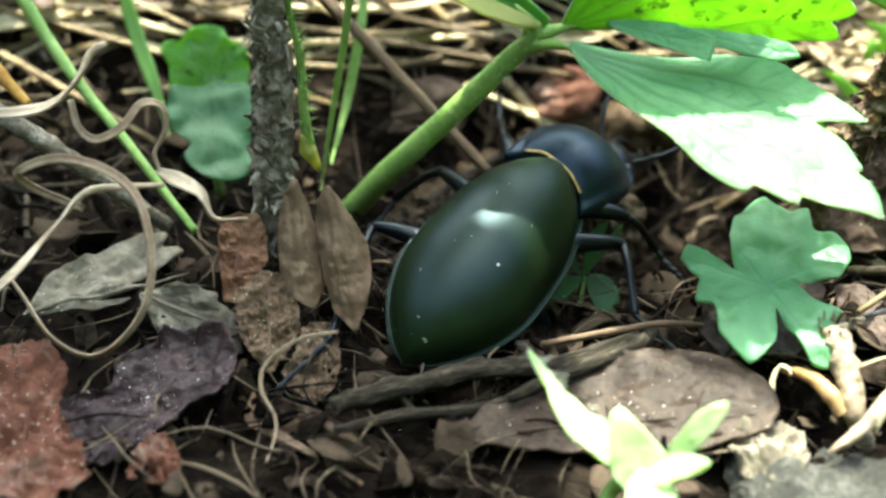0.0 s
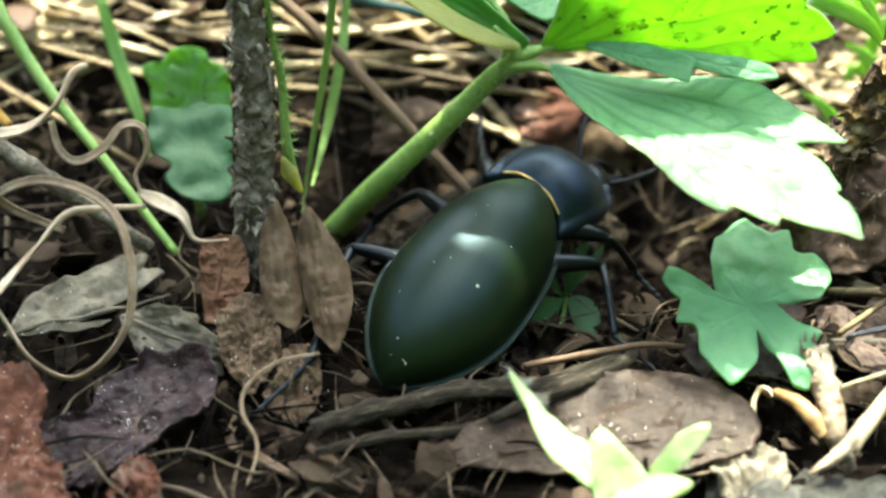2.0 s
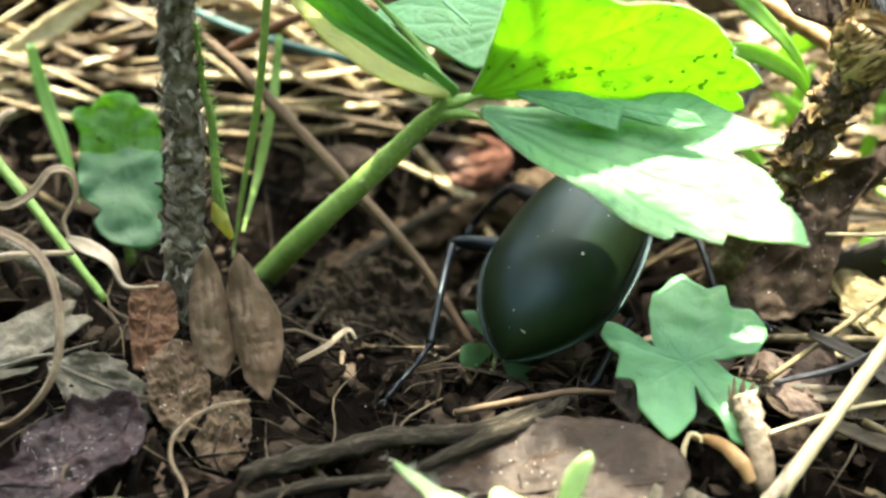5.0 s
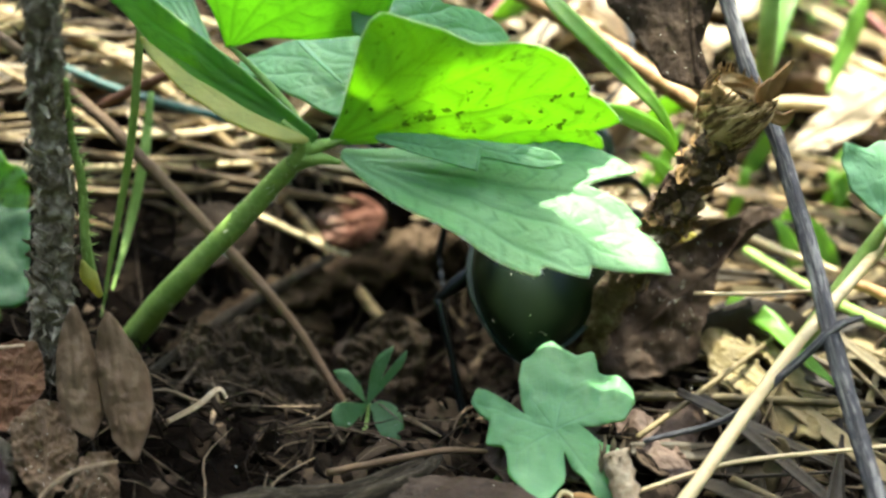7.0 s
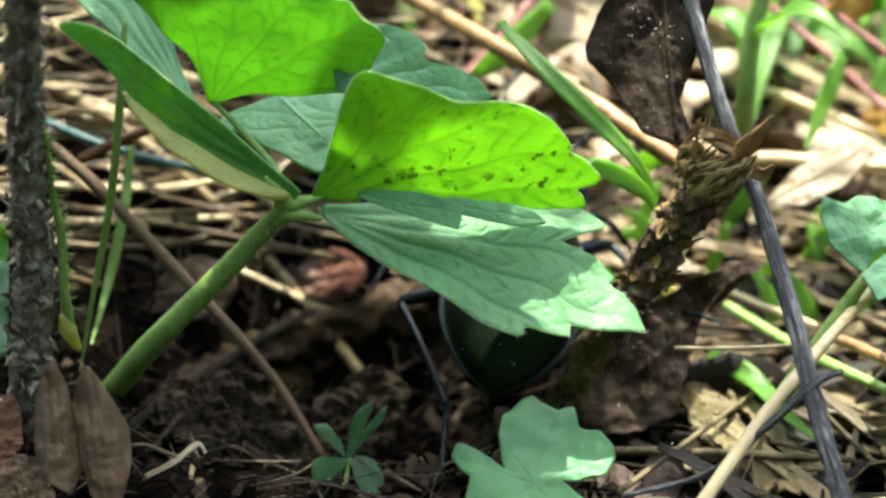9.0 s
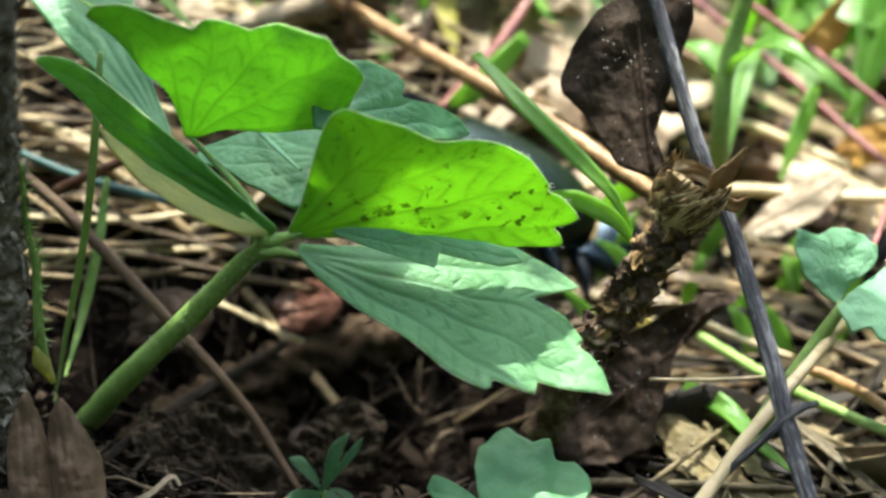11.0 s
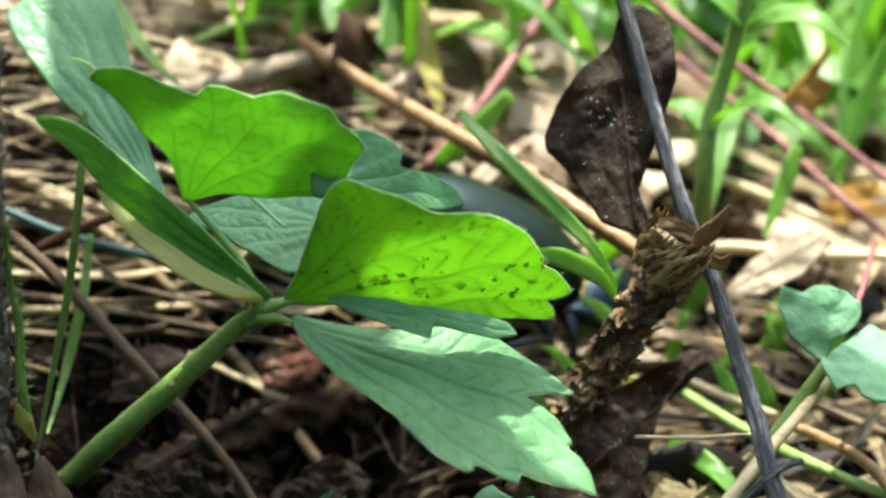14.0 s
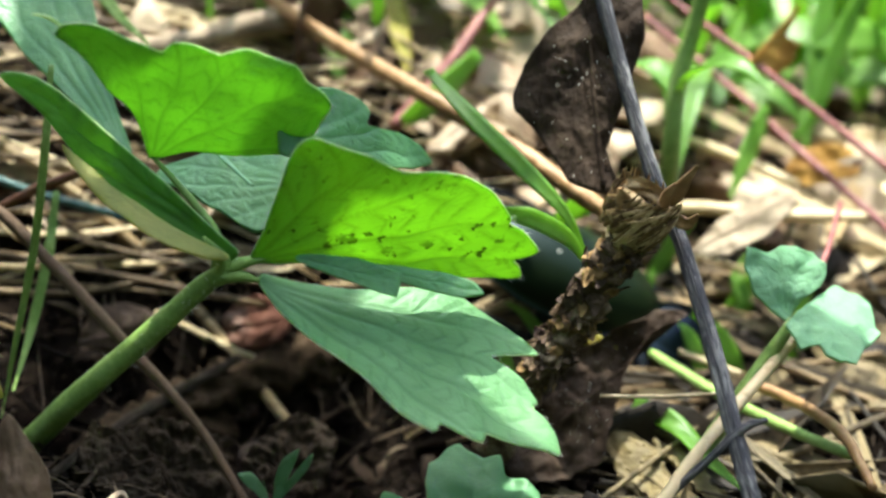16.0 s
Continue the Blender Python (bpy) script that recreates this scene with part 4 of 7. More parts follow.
def dead_blade(label, base, tip, normal, rim, material, mould=0, rib=0.14, **k):
    """A dead leaf with an outline of its own, its midrib and, where it shows, mould."""
    args = {**dict(crumple=0.06, ragged=0.012, droop=0.03, nr=24, thick=0.2, step=0.02, puff=0.004), **k}
    o = part("dead_leaf", blade_bm(base, tip, normal, rim, **args), material)
    if rib:
        part("midrib", rib_bm(base, tip, normal, [(-90, 0.1), (0, 0.97), (90, 0.1)], droop=args["droop"], crumple=args["crumple"], seed=args.get("seed", 0), thick=0.2, freq=args.get("freq", 9.0), size_r=rib), material, o)
    if mould:
        rnd = random.Random(mould)
        bm = bmesh.new()
        for q in [o.data.vertices[i].co.copy() for i in rnd.sample(range(len(o.data.vertices) // 2), mould)]:
            geom = bmesh.ops.create_icosphere(bm, subdivisions=1, radius=rnd.uniform(0.018, 0.05) * MM)
            bmesh.ops.translate(bm, verts=geom["verts"], vec=q)
        many(part("mould_specks", bm, M_PALE, o, "tiny pale specks of mould"))
    return tagged(o, label, "leaf", "dead leaves on the ground")


dead_blade("large flat brown leaf lying on the soil", (3.8, -17.6, 1.0), (18.4, -17.1, 2.5), (-0.10, -0.15, 0.98), [(-0.2, -0.02), (0.11, -0.09), (0.29, -0.12), (0.5, -0.14), (0.67, -0.14), (0.84, -0.1), (0.96, -0.07), (1.0, -0.01), (1.01, 0.08), (0.96, 0.17), (0.88, 0.25), (0.76, 0.31), (0.59, 0.35), (0.37, 0.33), (0.23, 0.27), (-0.1, 0.14)], M_FLATLEAF, heart=(0.45, 0.08), mould=60, crumple=0.03, seed=3, veins=(-12, 4, 20, 36), spread=0.11)
dead_blade("dark purple-brown crumpled leaf with a ragged edge", (-19.5, -19.5, 0.2), (-12.6, -10.3, 2.0), (0.02, -0.20, 0.98), [(0.0, 0.02), (0.21, -0.12), (0.52, -0.16), (0.74, -0.23), (0.9, -0.16), (0.98, -0.06), (1.02, 0.02), (0.9, 0.13), (0.83, 0.26), (0.74, 0.22), (0.56, 0.29), (0.4, 0.23), (0.24, 0.31), (0.14, 0.33), (0.06, 0.25), (0.04, 0.13)], M_PURPLELEAF, heart=(0.48, 0.05), mould=110, seed=5, crumple=0.06, freq=16, nr=34, roll=0.9, ragged=0.02)
dead_blade("reddish brown leaf with pale mould", (-22.1, -23.6, 1.5), (-23.2, -12.4, 2.9), (0.20, -0.10, 0.97), [(0.0, -0.1), (0.15, -0.32), (0.34, -0.28), (0.42, -0.21), (0.52, -0.14), (0.68, -0.16), (0.86, -0.17), (0.99, -0.1), (1.01, 0.03), (0.97, 0.13), (0.83, 0.2), (0.44, 0.27), (0.12, 0.19), (0.0, 0.05)], M_REDLEAF, mould=140, seed=6, crumple=0.07, freq=18, nr=28, roll=0.8, ragged=0.03)
dead_leaf("grey-brown curled leaf under dry tendrils", (-24.6, -9.1, 2.3), (-15.0, -3.5, 1.3), (0.31, -0.37, 0.87), [(-16.4, 0.12), (-4.9, 0.64), (-2.2, 0.24), (-0.6, 0.86), (0.2, 1.01), (1.3, 0.44), (6.9, 0.98), (18.5, 0.88), (29.8, 0.49), (45.3, 0.26)], M_GREYLEAF, mould=40, seed=8, crumple=0.07, veins=(10, 25))
dead_leaf("dull grey leaf under the curled one", (-18.1, -6.4, 1.7), (-12.1, -9.5, 1.3), (-0.30, -0.67, 0.69), [(-41.9, 0.39), (-26.6, 0.68), (-14.7, 1.03), (0.5, 1.02), (16.3, 0.77), (33.0, 0.44), (45.0, 0.12)], M_GREYLEAF, seed=8.6, crumple=0.1)
dead_blade("small reddish brown leaf standing beside the twig", (-12.5, -6.4, 2.6), (-12.1, -2.7, 4.9), (0.20, -0.53, 0.82), [(-0.3, -0.1), (0.08, -0.26), (0.35, -0.42), (0.72, -0.35), (1.01, -0.22), (1.01, 0.04), (0.92, 0.29), (0.62, 0.31), (0.22, 0.22), (-0.3, 0.1)], M_RUSSET, seed=9, crumple=0.08, freq=12, roll=0.9)
dead_blade("crumpled brown leaf below the bracts", (-10.1, -11.7, 0.8), (-10.1, -7.0, 3.9), (0.09, -0.55, 0.83), [(-0.1, -0.02), (0.09, -0.17), (0.34, -0.31), (0.62, -0.29), (0.86, -0.21), (0.99, -0.09), (1.01, 0.09), (0.91, 0.23), (0.75, 0.38), (0.51, 0.34), (0.27, 0.3), (0.06, 0.15)], M_BRACT, mould=25, seed=10, crumple=0.12, freq=14, roll=0.8, ragged=0.03)
dead_blade("crumpled brown leaf below the bracts", (-7.3, -13.1, -0.4), (-6.9, -9.2, 2.0), (0.20, -0.53, 0.82), [(-0.1, 0.0), (0.12, -0.21), (0.5, -0.24), (0.8, -0.19), (0.97, -0.08), (0.97, 0.11), (0.88, 0.28), (0.57, 0.32), (0.25, 0.47), (0.04, 0.37)], M_BRACT, mould=18, seed=11, crumple=0.12, freq=14, roll=0.8, ragged=0.03)
dead_leaf("torn pinkish scrap of dead leaf", (-15.0, -20.8, 0.3), (-16.1, -18.2, 1.7), (-0.05, -0.50, 0.87), [(-83.6, 0.10), (-63.7, 0.39), (-39.9, 0.62), (-16.9, 0.93), (5.1, 0.98), (28.1, 0.75), (60.0, 0.64)], M_REDLEAF, seed=14, crumple=0.2)
dead_leaf("shrivelled dark leaf at the foot of the bracts", (-2.6, -19.1, -1.1), (-11.0, -13.3, -0.1), (-0.29, -0.55, 0.78), [(-58.5, 0.15), (-21.4, 0.32), (-10.3, 0.57), (-7.3, 0.81), (-0.0, 1.00), (7.0, 0.95), (15.3, 0.69), (28.5, 0.32)], M_BROWNLEAF, seed=15, crumple=0.14)
dead_blade("dark hanging withered leaf with fine fuzz", (28.8, 5.5, 18.4), (27.5, 12.8, 29.2), (-0.23, -0.82, 0.53), [(-0.02, -0.03), (0.03, -0.08), (0.12, 0.0), (0.3, -0.08), (0.56, -0.2), (0.72, -0.27), (0.89, -0.28), (1.02, -0.26), (1.1, -0.13), (1.05, -0.02), (0.92, 0.02), (0.8, 0.2), (0.65, 0.32), (0.51, 0.39), (0.44, 0.39), (0.32, 0.29), (0.17, 0.21), (0.06, 0.16), (0.0, 0.05)], M_DARKLEAF, heart=(0.55, 0.05), rib=0.2, mould=60, seed=12, crumple=0.02, cup=-0.4, freq=12, ruffle=0.03, ragged=0.006, veins=(-25, -10, 5, 20), spread=0.12, puff=0.005)
dead_blade("dark folded dead leaf with a curled tip", (23.2, -0.6, 0.8), (36.4, 6.1, 9.3), (-0.07, -0.72, 0.69), [(0.0, -0.05), (0.15, -0.16), (0.33, -0.22), (0.5, -0.11), (0.63, -0.02), (0.74, 0.02), (0.86, 0.03), (0.99, -0.01), (0.98, 0.03), (0.88, 0.09), (0.73, 0.13), (0.6, 0.15), (0.51, 0.18), (0.45, 0.22), (0.22, 0.12), (0.05, 0.09)], M_DARKLEAF, mould=80, seed=13, crumple=0.06, freq=12, roll=0.5, ragged=0.012)
dead_leaf("curled papery leaf scrap beside the stalk", (17.2, -22.0, 1.1), (17.0, -17.1, 1.6), (-0.04, -0.10, 0.99), [(-77.5, 0.26), (-55.1, 0.61), (-34.8, 0.91), (-14.3, 1.04), (4.2, 0.97), (27.6, 0.70), (36.7, 0.41)], M_GREYLEAF, seed=16, crumple=0.22)
dead_leaf("large pale dry leaf in the grass", (40.0, 16.9, 7.5), (47.6, 18.5, 12.0), (-0.33, -0.55, 0.76), [(-39.6, 0.23), (-23.9, 0.46), (-13.1, 0.72), (-5.7, 0.97), (1.2, 1.01), (9.3, 0.80), (16.5, 0.52), (22.7, 0.24)], M_PALELEAF, seed=17, crumple=0.05)
dead_leaf("curled yellow leaf hanging in the grass", (45.9, 28.9, 17.2), (49.5, 29.4, 22.3), (-0.30, -0.90, 0.30), [(-67.9, 0.28), (-51.3, 0.50), (-25.1, 0.72), (-10.5, 0.58), (-0.3, 1.00), (2.2, 0.94)], M_ORANGELEAF, seed=18, crumple=0.03)
dead_leaf("orange-brown leaf scrap in the grass", (50.9, 28.6, 8.7), (56.5, 26.7, 10.2), (-0.40, -0.73, 0.55), [(-60.4, 0.20), (-23.0, 0.50), (-2.1, 1.03), (7.9, 0.47), (8.4, 1.02), (54.1, 0.20)], M_ORANGELEAF, seed=19)
dead_leaf("brown dead leaf under the grass", (15.3, 36.9, 14.5), (25.0, 39.2, 15.9), (0.02, -0.60, 0.80), [(-63.7, 0.19), (-37.4, 0.48), (-12.0, 0.86), (0.0, 1.00), (13.5, 0.85), (34.0, 0.43), (73.0, 0.21)], M_BRACT, seed=20)
dead_leaf("tan dead leaf lying under the broken stem", (16.3, -11.7, 1.2), (21.0, -2.6, 2.4), (0.10, -0.18, 0.98), [(-58.8, 0.33), (-30.5, 0.70), (-11.7, 1.05), (4.4, 1.01), (20.5, 0.59), (51.4, 0.26)], M_FLATLEAF, seed=21, crumple=0.08)
# scraps in the hollow get dark materials in place of its shade
for i, (label, m) in enumerate((("brown curled leaf scrap on the bank", M_BROWNLEAF), ("leaf scrap on the bank darkened for shade", M_FLATLEAF), ("leaf scrap on the bank darkened for shade", M_FLATLEAF), ("pinkish leaf scrap under the straw", M_REDLEAF), ("curled scrap with the hollow's shade in its colour", M_LOG), ("leaf scrap with the hollow's shade in its colour", M_LOG))):
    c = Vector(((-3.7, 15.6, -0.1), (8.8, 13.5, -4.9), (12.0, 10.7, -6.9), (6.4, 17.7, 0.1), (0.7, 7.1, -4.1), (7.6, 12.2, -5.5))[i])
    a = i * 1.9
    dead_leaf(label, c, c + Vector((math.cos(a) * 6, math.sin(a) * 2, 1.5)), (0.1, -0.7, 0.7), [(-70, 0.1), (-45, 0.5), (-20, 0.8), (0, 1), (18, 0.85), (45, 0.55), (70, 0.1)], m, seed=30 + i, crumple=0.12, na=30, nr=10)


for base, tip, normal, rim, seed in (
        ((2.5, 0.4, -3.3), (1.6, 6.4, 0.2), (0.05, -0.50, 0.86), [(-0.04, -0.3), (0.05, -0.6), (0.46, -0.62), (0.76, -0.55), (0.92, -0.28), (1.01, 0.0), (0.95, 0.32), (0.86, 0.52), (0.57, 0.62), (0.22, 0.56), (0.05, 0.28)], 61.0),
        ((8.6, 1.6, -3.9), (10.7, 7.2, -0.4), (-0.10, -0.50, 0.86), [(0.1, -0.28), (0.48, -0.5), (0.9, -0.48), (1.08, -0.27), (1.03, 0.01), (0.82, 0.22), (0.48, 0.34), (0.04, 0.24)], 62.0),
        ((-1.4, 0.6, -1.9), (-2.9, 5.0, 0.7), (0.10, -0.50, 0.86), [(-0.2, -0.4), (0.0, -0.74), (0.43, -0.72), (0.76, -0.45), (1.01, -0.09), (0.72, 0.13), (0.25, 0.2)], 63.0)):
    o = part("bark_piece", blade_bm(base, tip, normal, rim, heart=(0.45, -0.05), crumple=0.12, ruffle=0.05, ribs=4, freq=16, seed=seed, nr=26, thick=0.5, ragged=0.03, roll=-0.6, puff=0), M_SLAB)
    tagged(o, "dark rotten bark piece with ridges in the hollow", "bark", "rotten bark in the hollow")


for base, tip, normal, wide, m, seed, label in (
        ((31.2, 2.0, 1.8), (35.8, -8.6, 1.7), (-0.2, -0.2, 0.95), 0.11, M_TAN, 71.0, "folded yellowish dry leaf scrap on the litter"),
        ((31.0, -1.1, 1.3), (37.0, -7.6, 1.4), (0.2, -0.3, 0.93), 0.1, M_TAN, 72.0, "folded yellowish dry leaf scrap on the litter"),
        ((34.1, 1.6, 2.3), (37.6, -7.2, 2.2), (-0.1, -0.4, 0.9), 0.08, M_TAN, 73.0, "narrow yellowish dry leaf scrap on the litter"),
        ((30.4, 3.2, 2.3), (33.6, -1.0, 2.4), (0.1, -0.5, 0.85), 0.2, M_TAN, 74.0, "short yellowish dry leaf scrap on the litter"),
        ((24.3, -4.8, 1.2), (27.0, -11.4, 1.1), (-0.2, -0.3, 0.93), 0.16, M_PINK, 75.0, "pinkish brown leaf scrap on the litter"),
        ((29.6, -3.2, 0.9), (26.4, -8.4, 0.9), (0.1, -0.3, 0.95), 0.22, M_PINK, 76.0, "pinkish brown leaf scrap on the litter"),
        ((31.6, -9.0, 1.0), (36.0, -13.6, 1.2), (0.1, -0.3, 0.95), 0.2, M_PINK, 77.0, "pinkish brown leaf scrap on the litter")):
    rim = [(0.0, -0.4 * wide), (0.2, -wide), (0.55, -1.1 * wide), (0.85, -0.7 * wide), (1.0, 0.1 * wide), (0.9, 0.8 * wide), (0.5, wide), (0.15, 0.9 * wide)]
    dead_blade(label, base, tip, normal, rim, m, heart=(0.5, 0.0), seed=seed, crumple=0.05, cup=-2.5, freq=10, nr=12, rib=0, roll=0.5, ragged=0.02)


rnd = random.Random(77)
for i in range(34):
    x, y = rnd.uniform(0, 125), rnd.uniform(52, 165)
    c = Vector((x, y, ground_z(x, y) + rnd.uniform(1, 5)))
    a = rnd.uniform(0, 6.28)
    d = Vector((math.cos(a), math.sin(a), rnd.uniform(-0.1, 0.4))) * rnd.uniform(8, 20)
    label, m = (("brown fallen leaf under the grass", M_BRACT), ("tan fallen leaf under the grass", M_PALELEAF), ("grey fallen leaf under the grass", M_GREYLEAF), ("orange fallen leaf under the grass", M_ORANGELEAF), ("dark brown fallen leaf under the grass", M_BROWNLEAF))[(i * 7) % 5 if i % 4 else 0]
    dead_leaf(label, c, c + d, (rnd.uniform(-0.5, 0.5), -0.4, 0.8), [(-60, 0.1), (-40, 0.4), (-20, 0.75), (0, 1), (20, 0.78), (40, 0.42), (60, 0.1)], m, seed=40 + i, crumple=0.08, na=24, nr=9)


# ---- small green leaves ----
SMALL_AT = (15.8, -8.2, -0.3)
SEED_AT = (9.6, -21.3, -0.1)


def build_small_leaf():
    p = thing("lobed_leaf", "small three-lobed blue-green leaf on a thin stalk", "plant", at=SMALL_AT)
    leaflet(p, "", M_SMALLLEAF, (18.6, -9.5, 4.8), (21.3, -14.9, 3.8), (-0.11, -0.23, 0.97), [(-0.36, -0.22), (-0.63, -0.25), (-0.81, -0.38), (-0.74, -0.49), (-0.4, -0.48), (-0.24, -0.64), (-0.13, -0.51), (-0.05, -0.52), (0.17, -0.64), (0.45, -0.64), (0.63, -0.6), (0.63, -0.51), (0.55, -0.26), (0.44, -0.17), (0.25, -0.07), (0.55, -0.08), (0.91, -0.1), (1.0, 0.0), (0.78, 0.25), (0.62, 0.33), (0.58, 0.44), (0.23, 0.3), (0.05, 0.2), (0.15, 0.44), (0.26, 0.62), (0.13, 0.85), (-0.05, 0.96), (-0.24, 0.91), (-0.39, 0.78), (-0.61, 0.88), (-0.65, 0.71), (-0.8, 0.67), (-0.97, 0.62), (-0.99, 0.5), (-0.92, 0.23), (-0.72, 0.05), (-0.44, -0.1), (-0.28, -0.14)], heart=(0.0, 0.0), name="blade", droop=0.06, cup=-0.05, ruffle=0.07, veins=(-145, -85, 0, 85, 135, 180), spread=0.13, puff=0.008, seed=2.2, nr=22, step=0.03)
    part("stalk", tube([(15.8, -8.2, -0.3), (17.4, -7.5, 1.8), (18.0, -8.9, 4.7)], [0.25, 0.22, 0.2]), M_STEM, p)
    settle(p)
    return p


small_leaf = build_small_leaf()


def build_seedling():
    p = thing("seedling", "green hairy seedling, its bright sun in the pale colour", "plant", at=SEED_AT)
    part("stem", tube([(8.2, -23.3, -0.1), (8.8, -22.6, 1.7), (9.5, -23.1, 3.3)], [0.5, 0.45, 0.4]), M_STEM, p)
    part("leaf", leaf_bm((9.0, -23.3, 3.7), (4.2, -17.7, 7.7), (0.18, -0.46, 0.87), [(-45.3, 0.15), (-30.6, 0.27), (-10.1, 0.42), (-2.8, 0.62), (-1.5, 0.88), (0.3, 0.99), (2.3, 0.84), (4.4, 0.68), (9.4, 0.57), (16.7, 0.39)], cup=0.6, na=40, seed=1, thick=0.2), M_SEEDLEAF, p)
    part("leaf", leaf_bm((9.7, -24.2, 3.0), (9.1, -21.6, 6.9), (0.05, -0.83, 0.56), [(-98.0, 0.18), (-71.1, 0.41), (-45.8, 0.58), (-25.9, 0.66), (-9.1, 0.83), (0.6, 1.01), (10.4, 0.91), (18.1, 0.55), (39.1, 0.27)], cup=0.4, na=30, seed=2, thick=0.2), M_SEEDLEAF, p)
    part("leaf", leaf_bm((10.9, -24.2, 4.6), (14.0, -23.4, 8.9), (-0.39, -0.82, 0.43), [(-12.9, 0.65), (-11.4, 0.34), (-4.1, 0.92), (-0.6, 1.00), (3.2, 0.93), (9.7, 0.74), (13.7, 0.48), (19.5, 0.30)], cup=0.4, na=30, seed=3, thick=0.2), M_SEEDLEAF, p)
    part("leaf", leaf_bm((9.6, -24.3, 4.3), (12.8, -26.2, 7.3), (-0.74, -0.31, 0.60), [(-24.3, 0.26), (-8.4, 0.63), (-3.0, 0.93), (1.7, 1.06), (10.8, 0.79), (21.3, 0.42)], na=20, seed=4, thick=0.2), M_SEEDLEAF, p)
    part("leaf", leaf_bm((10.0, -23.6, 4.4), (10.4, -28.0, 5.0), (-0.11, 0.14, 0.98), [(-34.7, 0.32), (-18.7, 0.79), (-2.2, 1.04), (15.8, 0.90), (37.5, 0.49)], na=20, seed=5, thick=0.2), M_SEEDLEAF, p)
    rnd = random.Random(5)
    bm = bmesh.new()
    for k in range(60):
        c = Vector((4.2, -17.7, 7.7)).lerp(Vector((9.4, -22.8, 4.4)), rnd.random())
        d = Vector((rnd.uniform(-1, 1), rnd.uniform(-1, 0), rnd.uniform(0, 1))).normalized()
        tube_into(bm, [c, c + d * rnd.uniform(0.5, 1.0)], [0.025, 0.008], sides=3, n=1)
    many(part("hairs", bm, M_PALE, p, "fine pale hairs"))
    settle(p)
    return p


seedling = build_seedling()


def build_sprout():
    p = thing("sprout", "tiny green sprout with oval leaves, deep shade in their colour", "plant", at=(8.3, -4.0, -0.9))
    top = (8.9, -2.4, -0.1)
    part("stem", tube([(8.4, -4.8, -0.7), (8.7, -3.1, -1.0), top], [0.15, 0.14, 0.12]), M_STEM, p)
    # leaf colour is darkened in place of the deep shade down here
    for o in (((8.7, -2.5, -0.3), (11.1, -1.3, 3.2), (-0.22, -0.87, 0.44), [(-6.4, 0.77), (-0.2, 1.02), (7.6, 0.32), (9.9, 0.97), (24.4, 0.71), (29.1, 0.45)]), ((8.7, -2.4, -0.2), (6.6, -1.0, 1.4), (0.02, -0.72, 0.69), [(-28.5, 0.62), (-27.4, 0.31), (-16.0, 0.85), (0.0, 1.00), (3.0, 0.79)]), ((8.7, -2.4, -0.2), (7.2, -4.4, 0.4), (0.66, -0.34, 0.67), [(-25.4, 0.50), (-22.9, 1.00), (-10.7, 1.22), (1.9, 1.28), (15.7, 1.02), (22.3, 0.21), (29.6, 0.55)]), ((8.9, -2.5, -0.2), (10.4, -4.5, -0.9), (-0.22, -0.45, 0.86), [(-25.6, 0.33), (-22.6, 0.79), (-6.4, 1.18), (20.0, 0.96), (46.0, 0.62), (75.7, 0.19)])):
        part("leaf", leaf_bm(*o, na=40, nr=8, droop=0.1, thick=0.12, soft=3), M_SHADELEAF, p)
    settle(p)


build_sprout()


def build_round_leaf():
    p = thing("round_leaf", "soft green scalloped leaf standing behind the twig", "plant", at=(-15.7, 6.7, -0.2))
    # the lobes' light and shade is put into two different leaf colours
    leaflet(p, "yellow-green upper lobe, lit in its colour", M_SPECKLEAF, (-15.5, 10.5, 5.0), (-15.7, 13.7, 8.6), (0.11, -0.74, 0.67), [(-0.05, -0.5), (0.3, -0.55), (0.57, -0.52), (0.73, -0.41), (0.77, -0.26), (0.95, -0.19), (1.0, 0.04), (0.94, 0.27), (0.78, 0.39), (0.76, 0.62), (0.64, 0.68), (0.41, 0.56), (0.09, 0.57), (-0.1, 0.2), (-0.1, -0.2)], heart=(0.35, 0.0), name="blade", cup=0.3, ruffle=0.08, veins=(-60, -25, 5, 35), spread=0.15, seed=3, nr=14, soft=2)
    leaflet(p, "lower lobe with shade in its dark colour", M_SHADELEAF, (-15.4, 10.1, 5.7), (-14.2, 4.0, 2.7), (0.04, -0.44, 0.90), [(-0.05, -0.38), (0.16, -0.45), (0.41, -0.42), (0.58, -0.25), (0.7, -0.34), (0.8, -0.3), (0.94, -0.18), (1.01, -0.03), (1.03, 0.13), (0.98, 0.26), (0.7, 0.3), (0.43, 0.34), (0.05, 0.38), (-0.1, 0.1)], heart=(0.45, 0.0), name="blade", cup=0.3, ruffle=0.08, veins=(-40, -10, 15, 50), spread=0.15, seed=4, nr=14, soft=2)
    part("stalk", tube([(-14.9, 6.5, -0.3), (-15.0, 6.8, 3.3), (-15.6, 10.2, 4.9)], [0.35, 0.3, 0.3]), M_STEM, p)
    settle(p)


build_round_leaf()


